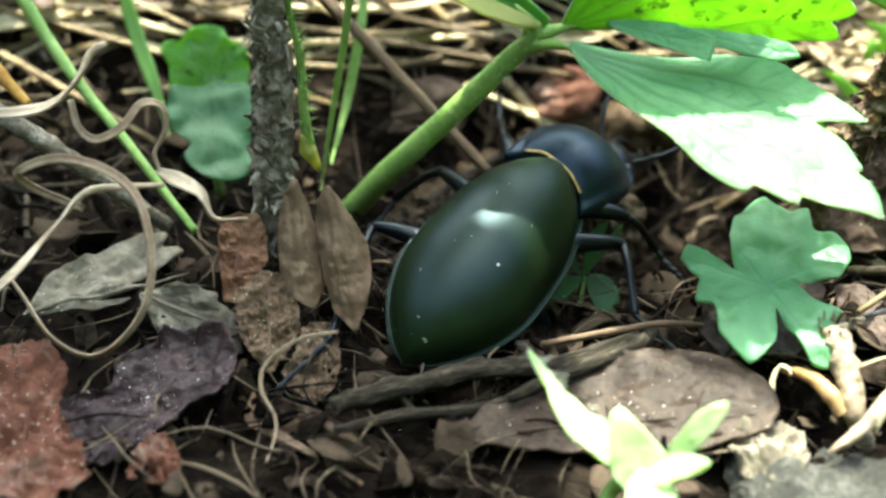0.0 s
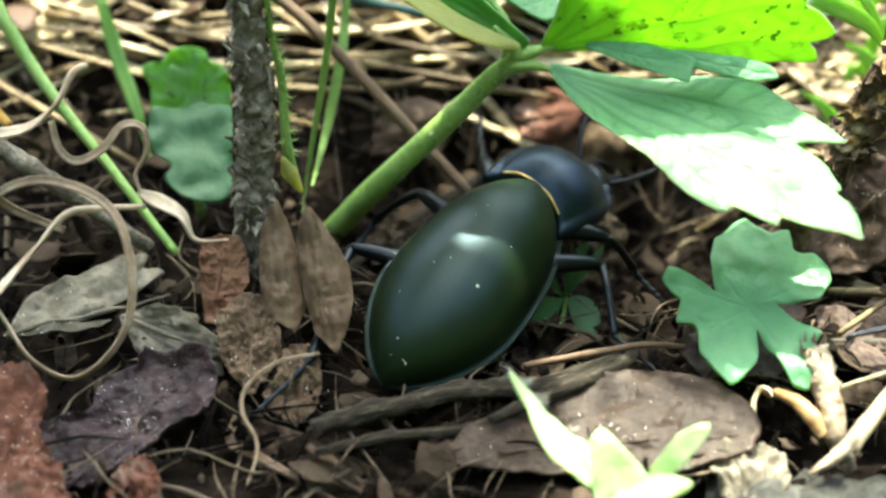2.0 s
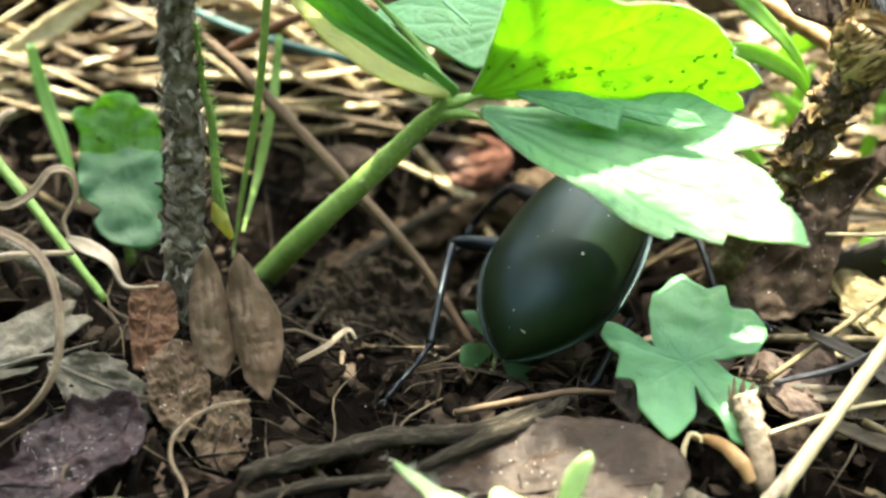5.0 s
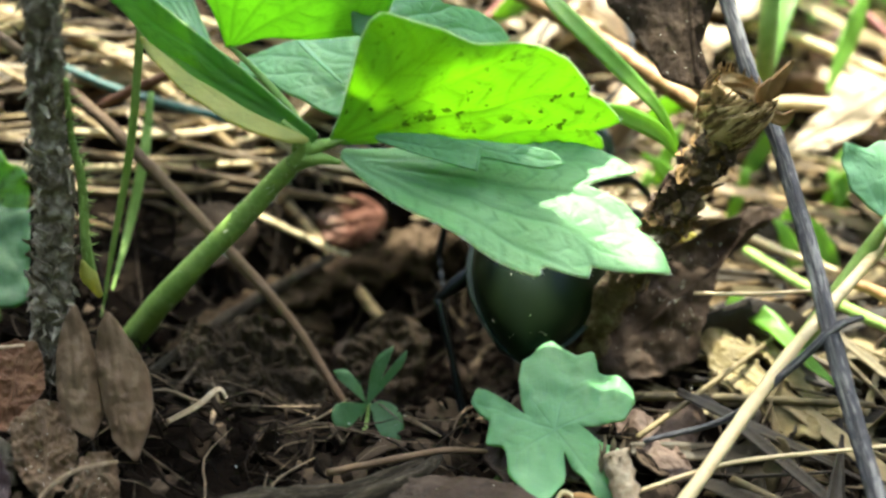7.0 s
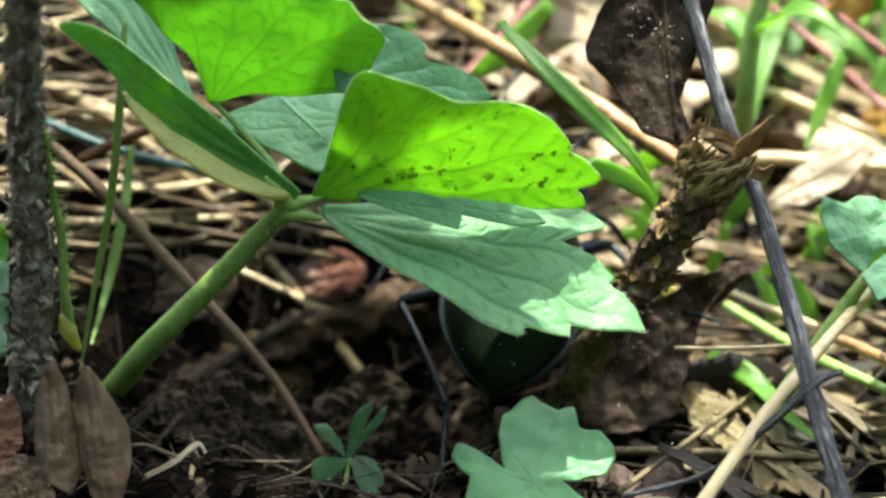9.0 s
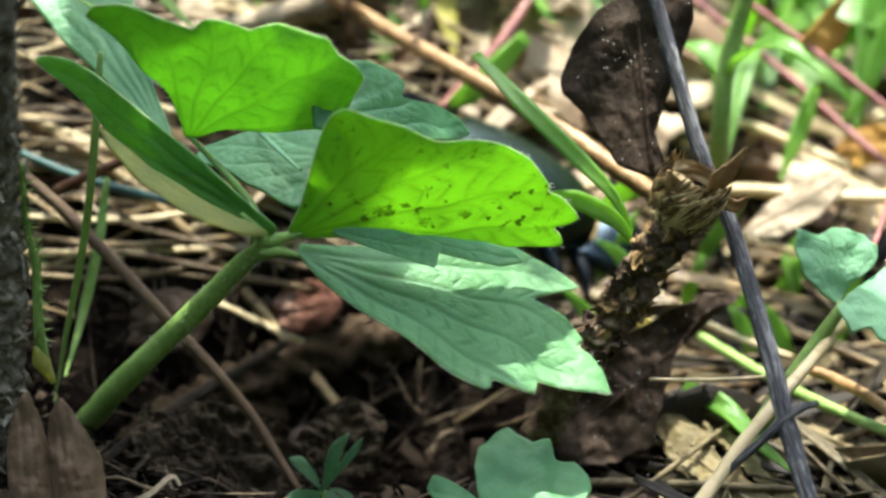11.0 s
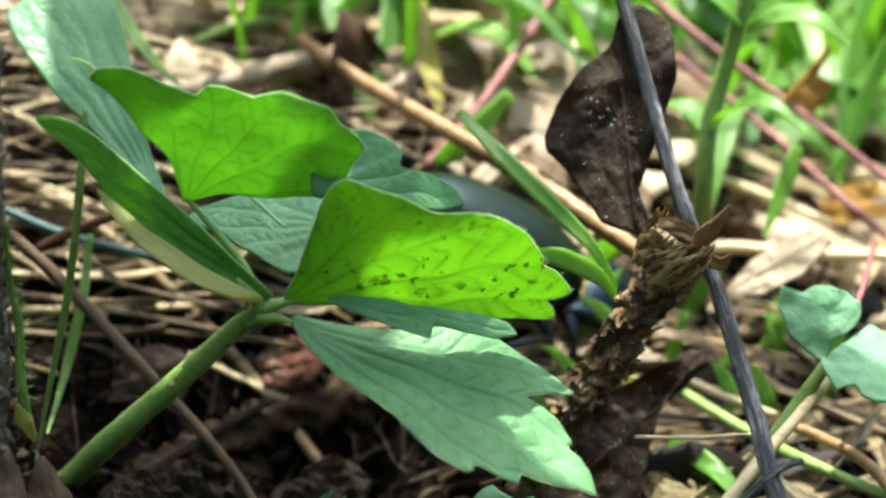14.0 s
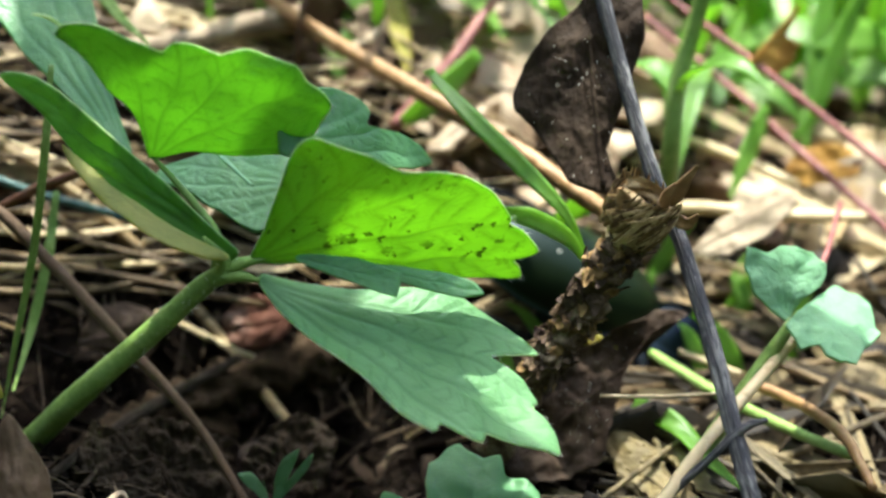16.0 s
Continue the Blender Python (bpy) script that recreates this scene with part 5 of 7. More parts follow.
def build_jag_leaf():
    p = thing("young_plant", "pale green three-leaved young plant on a slanting stalk", "plant", at=(37.8, 2.2, -0.1))
    part("stalk", tube([(35.9, -0.2, -0.1), (37.0, -2.9, 8.1), (38.6, -2.2, 10.9), (39.9, -1.9, 13.7)], [0.6, 0.55, 0.5, 0.35]), M_STEM, p)
    leaflet(p, "", M_MINT, (39.8, -1.4, 13.5), (37.1, 1.4, 17.0), (0.09, -0.74, 0.67), [(0.0, -0.02), (0.11, -0.3), (0.12, -0.6), (0.2, -0.74), (0.31, -0.82), (0.4, -0.77), (0.5, -0.77), (0.58, -0.67), (0.68, -0.6), (0.73, -0.5), (0.78, -0.43), (0.78, -0.25), (0.87, -0.14), (0.99, -0.02), (0.85, 0.1), (0.78, 0.15), (0.6, 0.2), (0.48, 0.23), (0.19, 0.13), (0.0, 0.04)], heart=(0.4, -0.25), name="leaf", ruffle=0.06, veins=(-70, -45, -22, 0), spread=0.12, puff=0.008, seed=1.5, nr=20)
    leaflet(p, "", M_MINT, (39.8, -2.5, 14.0), (42.4, -5.6, 13.4), (0.04, -0.15, 0.99), [(-0.08, -0.04), (-0.07, -0.21), (0.2, -0.36), (0.38, -0.43), (0.44, -0.3), (0.54, -0.21), (0.7, -0.28), (0.81, -0.25), (0.94, -0.25), (1.09, 0.02), (0.99, 0.4), (0.99, 0.83), (0.75, 1.1), (0.45, 1.41), (-0.12, 1.31), (-0.13, 0.83), (-0.1, 0.3)], heart=(0.4, 0.4), name="leaf", ruffle=0.06, veins=(-30, 5, 40, 75), spread=0.14, puff=0.008, seed=2.5, nr=20)
    settle(p)


build_jag_leaf()


def build_herb():
    p = thing("herb", "upright green herb with opposite narrow leaves", "plant", at=(41.5, 27.2, 4.2))
    part("stem", tube([(40.8, 24.5, 3.2), (37.7, 18.8, 13.9), (37.6, 20.1, 19.1), (38.5, 21.6, 23.3), (39.3, 22.3, 28.9), (39.9, 22.7, 34.5)], [0.7, 0.7, 0.65, 0.6, 0.55, 0.4]), M_STEM, p)
    for pts, w in (([(37.6, 20.0, 18.7), (38.3, 17.6, 21.8), (39.8, 15.3, 23.1), (41.6, 13.0, 22.3)], 1.9), ([(37.6, 19.9, 18.5), (36.3, 22.0, 19.7), (35.2, 23.5, 19.5)], 1.8), ([(39.4, 21.2, 26.0), (41.2, 19.9, 27.6), (43.0, 18.3, 28.1), (45.1, 16.9, 27.0)], 2.2), ([(39.2, 21.4, 26.4), (37.4, 22.6, 27.9), (35.4, 24.7, 28.7)], 2.0)):
        part("leaf", strip(pts, w, normal=(0, -0.4, 1), fold=0.35, base=0.35, n=8), M_GRASS, p)
    settle(p)


build_herb()


# ---- twigs and stems ----
def stick(name, label, pts, radii, material, category="twig", **k):
    return tagged(part(name, tube(pts, radii, **{**dict(sides=10, n=10, rough=0.15), **k}), material), label, category, {"straw": "loose straws", "grass": "grass blades", "twig": "loose sticks", "stem": "dry weed stems"}.get(category, ""))


def blade(label, pts, width, material=None, **k):
    return tagged(part("grass", strip(pts, width, **{**dict(n=8, normal=(0.2, -0.9, 0.3)), **k}), material or M_GRASS), label, "grass", "grass blades")


stick("twig", "long straight grey weathered twig", [(26.7, 17.4, 35.4), (27.9, 13.4, 30.8), (29.8, 8.1, 24.7), (31.2, 3.9, 20.6), (32.6, 0.0, 17.6), (33.6, -6.7, 13.6), (34.1, -11.7, 10.5), (35.1, -16.6, 6.9), (35.9, -22.9, 3.1)], [0.42, 0.45, 0.48, 0.5, 0.5, 0.52, 0.53, 0.55, 0.56], M_GRAYTWIG, sides=12)


def build_stump():
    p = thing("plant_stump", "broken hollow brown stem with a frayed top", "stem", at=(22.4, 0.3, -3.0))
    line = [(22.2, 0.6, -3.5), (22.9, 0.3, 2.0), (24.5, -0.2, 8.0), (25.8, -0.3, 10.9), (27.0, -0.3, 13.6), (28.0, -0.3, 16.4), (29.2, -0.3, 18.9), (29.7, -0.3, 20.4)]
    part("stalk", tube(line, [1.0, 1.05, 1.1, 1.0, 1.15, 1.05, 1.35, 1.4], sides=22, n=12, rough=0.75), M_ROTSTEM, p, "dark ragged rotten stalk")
    rnd = random.Random(17)
    fine = spline(line, 10)
    last = len(fine) - 1
    for k in range(190):
        i = rnd.randrange(22, last - 2)
        c = fine[i]
        t = (fine[min(i + 1, last)] - fine[i - 1]).normalized()
        d = Vector((rnd.gauss(0, 1), rnd.gauss(-0.6, 1), rnd.gauss(0, 1)))
        d = (d - t * d.dot(t)).normalized()
        q = c + d * rnd.uniform(0.85, 1.2)
        e = t * rnd.choice((1, -1)) + t.cross(d) * rnd.uniform(-0.7, 0.7)
        part("bark_flake", strip([q, q + e * 0.5 + d * 0.15, q + e * rnd.uniform(0.6, 1.3) + d * rnd.uniform(0.2, 0.75)], rnd.uniform(0.35, 1.1), normal=d, n=2, thick=0.08), rnd.choice((M_ROTSTEM, M_ROTSTEM, M_STUMP, M_PINK)), p)
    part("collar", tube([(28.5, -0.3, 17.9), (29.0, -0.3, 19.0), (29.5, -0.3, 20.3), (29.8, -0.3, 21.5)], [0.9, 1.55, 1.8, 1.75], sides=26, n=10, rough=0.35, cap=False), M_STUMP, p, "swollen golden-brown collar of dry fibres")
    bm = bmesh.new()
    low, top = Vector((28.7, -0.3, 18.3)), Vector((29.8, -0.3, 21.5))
    axis = (top - low).normalized()
    u0 = axis.cross(Vector((0, 1, 0))).normalized()
    v0 = axis.cross(u0)
    for k in range(120):
        a0 = rnd.uniform(0, 6.283)
        a1 = a0 + rnd.uniform(0.3, 1.1)
        f0, f1 = rnd.uniform(0, 0.6), rnd.uniform(0.7, 1.14)
        pts = []
        for f in (0, 0.5, 1):
            g, a = f0 + (f1 - f0) * f, a0 + (a1 - a0) * f
            r = 1.5 + 0.5 * math.sin(min(1, g) * 2.2) + rnd.uniform(0.0, 0.22)
            pts.append(low + (top - low) * g + (u0 * math.cos(a) + v0 * math.sin(a)) * r)
        strip_into(bm, pts, rnd.uniform(0.14, 0.42), normal=u0 * math.cos(a1) + v0 * math.sin(a1), n=3, thick=0.07)
    many(part("frayed_rim", bm, M_STUMP, p, "frayed straw-coloured fibres wound round the top"))
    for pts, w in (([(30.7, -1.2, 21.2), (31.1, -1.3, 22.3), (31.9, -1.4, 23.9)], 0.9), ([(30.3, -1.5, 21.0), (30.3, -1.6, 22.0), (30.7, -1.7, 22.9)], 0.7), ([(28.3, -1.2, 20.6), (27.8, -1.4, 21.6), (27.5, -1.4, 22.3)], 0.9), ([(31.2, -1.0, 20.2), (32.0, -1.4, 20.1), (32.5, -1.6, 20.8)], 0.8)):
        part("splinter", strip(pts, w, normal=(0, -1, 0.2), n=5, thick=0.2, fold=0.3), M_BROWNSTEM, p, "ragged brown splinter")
    settle(p)


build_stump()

stick("straw", "long brown dry stem leaning across the litter", [(-16.8, 16.8, 16.9), (-12.5, 14.9, 14.2), (-7.4, 12.4, 10.8), (-0.1, 7.4, 5.0), (4.3, 4.1, 1.2), (7.5, 0.0, -2.1)], [0.36, 0.4, 0.42, 0.38, 0.33, 0.28], M_BRACT, "stem")
stick("straw", "pale dry stem crossing the grey twig", [(23.1, -18.4, 2.2), (25.3, -16.2, 3.9), (29.9, -11.4, 6.8), (33.3, -8.3, 9.3), (39.8, -1.9, 11.5), (43.8, 2.0, 12.7)], [0.42, 0.42, 0.42, 0.4, 0.36, 0.3], M_STRAW, "straw")
stick("straw", "thin grey stalk lying against the twig", [(24.7, -9.1, 2.3), (29.3, -10.0, 4.8), (32.1, -10.6, 9.0), (34.1, -10.7, 11.9), (35.5, -10.8, 12.7)], [0.15, 0.2, 0.25, 0.28, 0.15], M_GRAYTWIG, "straw")
stick("straw", "thin pale straw lying on the litter", [(22.2, -14.6, 2.9), (29.2, -12.5, 3.5), (38.0, -12.7, 4.8), (42.6, -12.2, 5.2)], [0.12, 0.14, 0.12, 0.1], M_STRAW, "straw")
stick("straw", "thin pale straw lying on the litter", [(28.5, -2.0, 8.1), (31.5, -2.8, 8.6), (35.3, -3.7, 9.5)], [0.1, 0.14, 0.1], M_STRAW, "straw")
stick("dry_weed", "thick orange-brown jointed stem", [(7.1, 46.3, 17.2), (11.8, 34.5, 17.2), (19.8, 22.6, 16.9), (25.4, 16.5, 15.8), (28.8, 11.9, 15.1), (31.8, 9.2, 14.0)], [0.55, 0.6, 0.62, 0.65, 0.65, 0.6], M_BROWNSTEM, "stem")
stick("dry_weed", "thick pale straw stalk with a joint", [(-1.7, 33.4, 14.2), (4.2, 34.7, 15.0), (8.1, 36.0, 15.8), (12.5, 36.9, 16.4)], [0.8, 0.9, 1.0, 1.15], M_PALESTALK, "stem")
stick("dry_weed", "slim red stem crossing the grass", [(36.8, 39.7, 22.5), (38.8, 37.6, 21.3), (41.3, 34.1, 20.1), (47.4, 28.2, 17.2), (53.3, 21.8, 14.3), (57.3, 16.2, 12.6)], [0.35, 0.4, 0.3, 0.3, 0.3, 0.3], M_REDSTEM, "stem")
stick("dry_weed", "slim red-brown stem crossing the grass", [(40.6, 39.8, 16.8), (46.0, 32.2, 14.3), (50.0, 25.9, 12.1), (53.4, 19.8, 10.5), (56.6, 14.5, 8.8)], [0.25, 0.3, 0.32, 0.3, 0.3], M_REDSTEM, "stem")
stick("dry_weed", "brown-green stem leaning in the grass", [(18.8, 27.4, 11.8), (22.8, 30.5, 15.2), (26.2, 34.4, 18.4), (29.8, 39.2, 21.9)], [0.45, 0.45, 0.4, 0.4], M_REDSTEM, "stem")
stick("dry_weed", "brown drooping stalk on the bank", [(48.1, 12.2, 14.5), (44.9, 6.0, 14.0), (42.3, 1.9, 13.4)], [0.2, 0.2, 0.15], M_REDSTEM, "stem")
stick("straw", "pale straw lying level behind the stem", [(37.0, 21.2, 8.9), (42.4, 21.5, 8.8), (48.6, 20.2, 9.1), (55.3, 18.5, 10.1)], [0.45, 0.5, 0.5, 0.4], M_STRAW, "straw")
stick("straw", "pale straw slanting behind the stem", [(41.0, 33.2, 9.7), (45.5, 29.2, 9.8), (50.4, 24.4, 9.5)], [0.4, 0.42, 0.4], M_STRAW, "straw")
stick("straw", "bent straw arching over the litter", [(40.1, 3.1, 5.7), (42.1, 0.1, 6.4), (43.3, -5.1, 7.6), (43.7, -9.9, 7.0)], [0.35, 0.4, 0.38, 0.3], M_BROWNSTEM, "straw")
stick("straw", "green-yellow straw on the litter", [(36.1, 10.6, 2.9), (38.4, 5.2, 3.8), (41.0, -0.4, 5.0), (43.8, -6.1, 6.6)], [0.35, 0.4, 0.4, 0.35], M_STEM, "straw")
stick("grass", "bright green jointed grass stem", [(-28.7, 11.5, 16.5), (-26.6, 9.2, 13.2), (-23.8, 6.6, 9.6), (-19.7, 2.9, 6.1), (-15.4, -1.3, 2.5)], [0.5, 0.48, 0.38, 0.3, 0.25], M_STEM, "grass")
stick("grass", "blue-green wiry grass stem", [(-13.5, 23.2, 10.7), (-9.6, 21.8, 9.5), (-5.7, 20.6, 8.7), (-0.2, 19.2, 8.0), (4.9, 17.6, 7.4)], [0.3, 0.32, 0.32, 0.3, 0.25], M_BLUESTEM, "grass")
stick("straw", "short rusty stem under the leaf", [(-8.6, 16.6, 10.2), (-6.2, 16.4, 11.7), (-3.5, 16.2, 13.1)], [0.35, 0.4, 0.3], M_RUST, "straw")
stick("straw", "orange stem among the dead grass", [(-29.7, 6.4, 12.2), (-27.5, 4.7, 10.3), (-25.7, 3.2, 9.0)], [0.4, 0.4, 0.3], M_ORANGELEAF, "straw")
stick("rotten_branch", "dark rotten branch bedded in the bank", [(-4.1, 3.6, -1.9), (0.7, 11.3, -3.8), (8.0, 15.4, -2.8), (15.4, 16.6, -1.1), (22.5, 17.5, 0.1)], [0.9, 1.3, 1.6, 1.7, 1.2], M_LOG, "branch", rough=0.75, sides=28, n=18)
stick("stick", "pale peeling stick along the bank", [(-5.0, 0.3, 0.0), (-1.2, 7.7, -1.9), (2.7, 12.2, -2.1), (7.5, 14.8, -0.6)], [0.3, 0.45, 0.45, 0.3], M_FIBRESTICK, rough=0.3)
stick("stick", "dark hairy stalk beneath dry tendrils", [(-28.7, 1.1, 11.0), (-25.9, 0.0, 9.9), (-23.7, -0.4, 8.3), (-21.0, -0.2, 5.7), (-17.3, 0.3, 1.8)], [0.6, 0.65, 0.6, 0.5, 0.4], M_BARK, "stem", rough=0.3)
stick("stick", "grey rotten stick lying on the soil", [(-6.3, -15.4, 1.1), (-2.7, -14.3, 1.3), (2.1, -13.0, 1.6), (7.0, -12.5, 1.7), (11.4, -10.1, 1.7)], [0.55, 0.65, 0.6, 0.55, 0.35], M_FIBRESTICK, rough=0.45)
stick("stick", "grey fibrous stick lying on the soil", [(3.6, -15.9, 2.1), (7.8, -13.7, 2.4), (10.6, -11.9, 2.1), (12.4, -9.6, 1.6)], [0.3, 0.5, 0.5, 0.3], M_FIBRESTICK, rough=0.3)
stick("stick", "dark slender stick under the beetle", [(-6.0, -17.4, 1.1), (-2.0, -16.2, 1.1), (2.4, -15.7, 1.2), (5.6, -14.6, 1.5)], [0.25, 0.35, 0.3, 0.2], M_FIBRESTICK, rough=0.3)
stick("straw", "thin bent straw lying on the soil", [(5.7, -11.4, 2.1), (10.1, -10.2, 2.1), (13.1, -9.2, 1.8), (16.6, -8.6, 1.0)], [0.2, 0.22, 0.2, 0.12], M_BRACT, "straw")
stick("stick", "brown curved stalk by the broken stub", [(19.3, -13.3, 1.8), (20.4, -14.5, 2.5), (21.4, -16.1, 2.5), (21.9, -17.0, 1.8)], [0.2, 0.4, 0.5, 0.3], M_BROWNSTEM)
stick("straw", "small curled straw tip on soil", [(18.6, -15.7, 0.6), (18.5, -14.5, 1.8), (18.9, -13.9, 2.6), (19.3, -14.4, 2.9), (19.4, -14.7, 2.7)], [0.15, 0.17, 0.15, 0.1, 0.06], M_STRAW, "straw")
stick("root", "pale forked root lying on the bark", [(20.6, -20.3, 2.3), (22.3, -19.1, 2.6), (24.2, -16.9, 2.8), (27.2, -13.3, 3.3)], [0.15, 0.4, 0.42, 0.4], M_PALESTALK, "root")


def build_stub():
    p = thing("plant_stump", "pale broken fibrous plant stub with dark specks", "stem", at=(23.3, -16.1, -0.1))
    part("stalk", tube([(23.9, -16.5, -1.1), (22.8, -16.8, 1.5), (22.5, -14.7, 2.9), (21.9, -12.6, 4.4)], [0.5, 0.6, 0.75, 0.85], sides=14, n=12, rough=0.35), M_PALESTALK, p)
    rnd = random.Random(9)
    bm = bmesh.new()
    top = Vector((21.9, -12.7, 4.4))
    for k in range(30):
        a = k * 0.7
        d = Vector((math.cos(a), math.sin(a), 0))
        q = top + d * 0.75
        strip_into(bm, [q - Vector((0, 0, 1)), q, q + d * 0.15 + Vector((0, 0, rnd.uniform(0.2, 0.8)))], rnd.uniform(0.2, 0.4), normal=d, n=2, thick=0.06)
    many(part("frayed_rim", bm, M_PALESTALK, p, "frayed pale fibres"))
    settle(p)


build_stub()


def build_bark():
    bm = bmesh.new()
    base = Vector((21.4, -21.3, -0.1))
    g = []
    for i in range(25):
        row = []
        for j in range(17):
            x, y = -6 + i * 0.75, -9 + j * 0.75
            e = min(1, min(i, 24 - i, j, 16 - j) / 3)
            h = 1.6 * e ** 0.5 + 0.9 * noise.fractal(Vector((x * 0.5, y * 1.4, 7)), 0.8, 2, 4)
            row.append(bm.verts.new((base + Vector((x + 0.4 * noise.noise(Vector((y, 3, 0))), y + 0.5 * noise.noise(Vector((x, 0, 5))), h))) * MM))
        g.append(row)
    for a, b in zip(g, g[1:]):
        for j in range(16):
            bm.faces.new((a[j], b[j], b[j + 1], a[j + 1]))
    bmesh.ops.solidify(bm, geom=bm.faces[:], thickness=0.8 * MM)
    tagged(part("bark_piece", bm, M_GREYBARK), "grey rough piece of bark on the soil", "bark")


build_bark()


# ---- dry curled tendrils ----
def tendril(label, pts, width, material=None, **k):
    return tagged(part("dry_tendril", strip(pts, width, **{**dict(n=10, normal=(0.2, -0.8, 0.4), thick=0.14, fold=0.4, tip=0.5, base=0.8, twist=1.2), **k}), material or M_TENDRIL), label, "tendril", "dry curled tendrils")


tendril("thin tan grass blade curled into a ring", [(-21.0, -5.3, 7.3), (-23.8, -5.1, 8.7), (-24.3, -5.5, 10.1), (-22.0, -5.5, 11.0), (-19.2, -6.2, 10.7), (-17.4, -7.3, 9.5), (-16.6, -9.3, 7.4), (-16.8, -11.1, 5.2), (-18.1, -12.7, 3.7), (-20.0, -13.2, 2.9), (-22.1, -12.5, 3.7), (-23.7, -10.7, 4.9), (-24.8, -9.3, 5.4)], 0.55)
tendril("pale dry grass strip bent over the ring", [(-25.5, -12.6, 6.5), (-23.7, -11.3, 7.4), (-21.9, -8.6, 8.4), (-20.5, -6.4, 9.1), (-18.9, -5.1, 8.7), (-16.6, -3.0, 7.4)], 0.55, M_PALESTRIP, twist=4.0)
tendril("white papery grass strip", [(-26.5, -4.1, 13.2), (-24.4, -3.7, 12.9), (-22.5, -3.1, 13.0), (-21.0, -2.0, 14.0), (-20.3, -0.6, 15.0), (-19.6, 0.3, 15.1)], 0.75, M_PALESTRIP, base=0.5, twist=3.0)
tendril("thin curled reddish tendril", [(-21.9, -1.0, 12.1), (-21.5, -1.8, 10.7), (-20.5, -2.1, 10.0), (-19.0, -1.4, 10.4), (-17.9, -0.5, 11.4), (-16.8, -0.4, 11.2), (-16.6, -1.1, 10.0), (-17.2, -2.0, 9.0), (-16.9, -2.6, 8.0)], 0.5)
tendril("dry twisted leaf strip beside the grass stem", [(-17.0, -2.5, 8.1), (-15.9, -3.1, 7.8), (-14.5, -3.9, 7.3), (-13.6, -4.6, 6.0), (-11.6, -4.4, 5.9)], 1.0, M_PALESTRIP, base=0.3, tip=0.1, twist=2.0)
tendril("thin curved fibre by the bracts", [(-6.0, -11.3, 3.0), (-8.2, -12.1, 3.1), (-10.0, -13.5, 2.5), (-10.2, -14.9, 1.8), (-9.4, -16.2, 1.0), (-9.3, -17.3, 0.6), (-9.7, -18.7, -0.1)], 0.2)
tendril("brown curled strip under the bracts", [(-10.7, -14.0, 0.6), (-10.9, -15.7, 0.3), (-9.2, -16.9, 0.2), (-7.0, -18.3, -0.1), (-4.4, -20.0, -0.5)], 0.5, M_BRACT)
tendril("pale thin curled fibre in the hollow", [(-3.5, -5.9, 1.4), (-1.7, -5.3, 2.1), (-0.5, -4.7, 2.8), (-0.0, -5.0, 2.4)], 0.35, M_PALESTRIP)

tendril("thin pale straw lying on a shaded leaflet", [(4.2, 10.3, 18.7), (5.5, 8.1, 18.3), (6.9, 5.9, 17.9)], 0.3, M_MINT, fold=0.1, tip=0.8)

def straws_by_stump():
    """Pale straws and a few fresh blades lying on the slope round the broken stem."""
    rnd = random.Random(88)
    for k in range(64):
        x, y = rnd.uniform(24, 50), rnd.uniform(3, 25)
        a, ln, h = rnd.gauss(-0.25, 0.5), rnd.uniform(6, 16), rnd.uniform(0.6, 2.2)
        tilt = rnd.gauss(0, 0.1)
        pts = [(x + math.cos(a) * ln * u, y + math.sin(a) * ln * u + 1.2 * u * u, ground_z(x + math.cos(a) * ln * u, y + math.sin(a) * ln * u) + max(0.3, h + tilt * ln * u)) for u in (-0.5, -0.15, 0.2, 0.5)]
        if k % 3:
            stick("straw", "pale dry straw lying on the slope", pts, [0.16, rnd.uniform(0.18, 0.4), 0.2], M_STRAW, "straw", sides=6, n=4)
        else:
            tagged(part("straw", strip(pts, rnd.uniform(0.8, 2.0), normal=(rnd.uniform(-0.4, 0.4), -0.6, 0.8), n=4, fold=0.3, twist=rnd.uniform(-1, 1)), M_STRAW), "flat pale straw blade lying on the slope", "straw", "loose straws")
    for k in range(16):
        x, y = rnd.uniform(25, 48), rnd.uniform(6, 22)
        a, ln = rnd.uniform(0.4, 2.7), rnd.uniform(6, 12)
        z = ground_z(x, y)
        blade("short fresh grass blade on the slope", [(x + math.cos(a) * ln * 0.6 * u, y + math.sin(a) * ln * 0.25 * u, z + ln * (u - 0.45 * u * u)) for u in (0, 0.35, 0.7, 1)], rnd.uniform(0.8, 1.5))


straws_by_stump()

# ---- single grass blades ----
blade("green grass blade leaning before the beetle", [(18.5, 14.4, 22.2), (20.6, 8.7, 21.6), (23.5, 5.9, 19.7), (26.1, 4.1, 17.6), (27.9, 3.6, 14.7)], 1.1)
blade("broad green grass blade at the leaf tip", [(22.1, 3.5, 17.8), (23.9, 3.0, 17.7), (26.2, 2.8, 16.5), (27.6, 2.6, 14.8)], 1.2)
blade("green grass blade behind the leaves", [(11.1, 47.4, 21.4), (12.7, 42.1, 18.6), (13.9, 37.5, 15.6), (15.6, 33.6, 12.1)], 2.4)
blade("green grass blade behind the leaves", [(18.0, 46.6, 21.1), (17.1, 41.0, 17.2), (16.1, 35.4, 13.7), (15.6, 33.4, 11.7)], 2.0)
blade("yellowing grass blade with orange edge", [(19.2, 46.1, 20.3), (19.7, 40.7, 17.5), (20.3, 36.3, 14.9), (20.8, 33.2, 13.0)], 1.9, M_YELLOWBLADE)
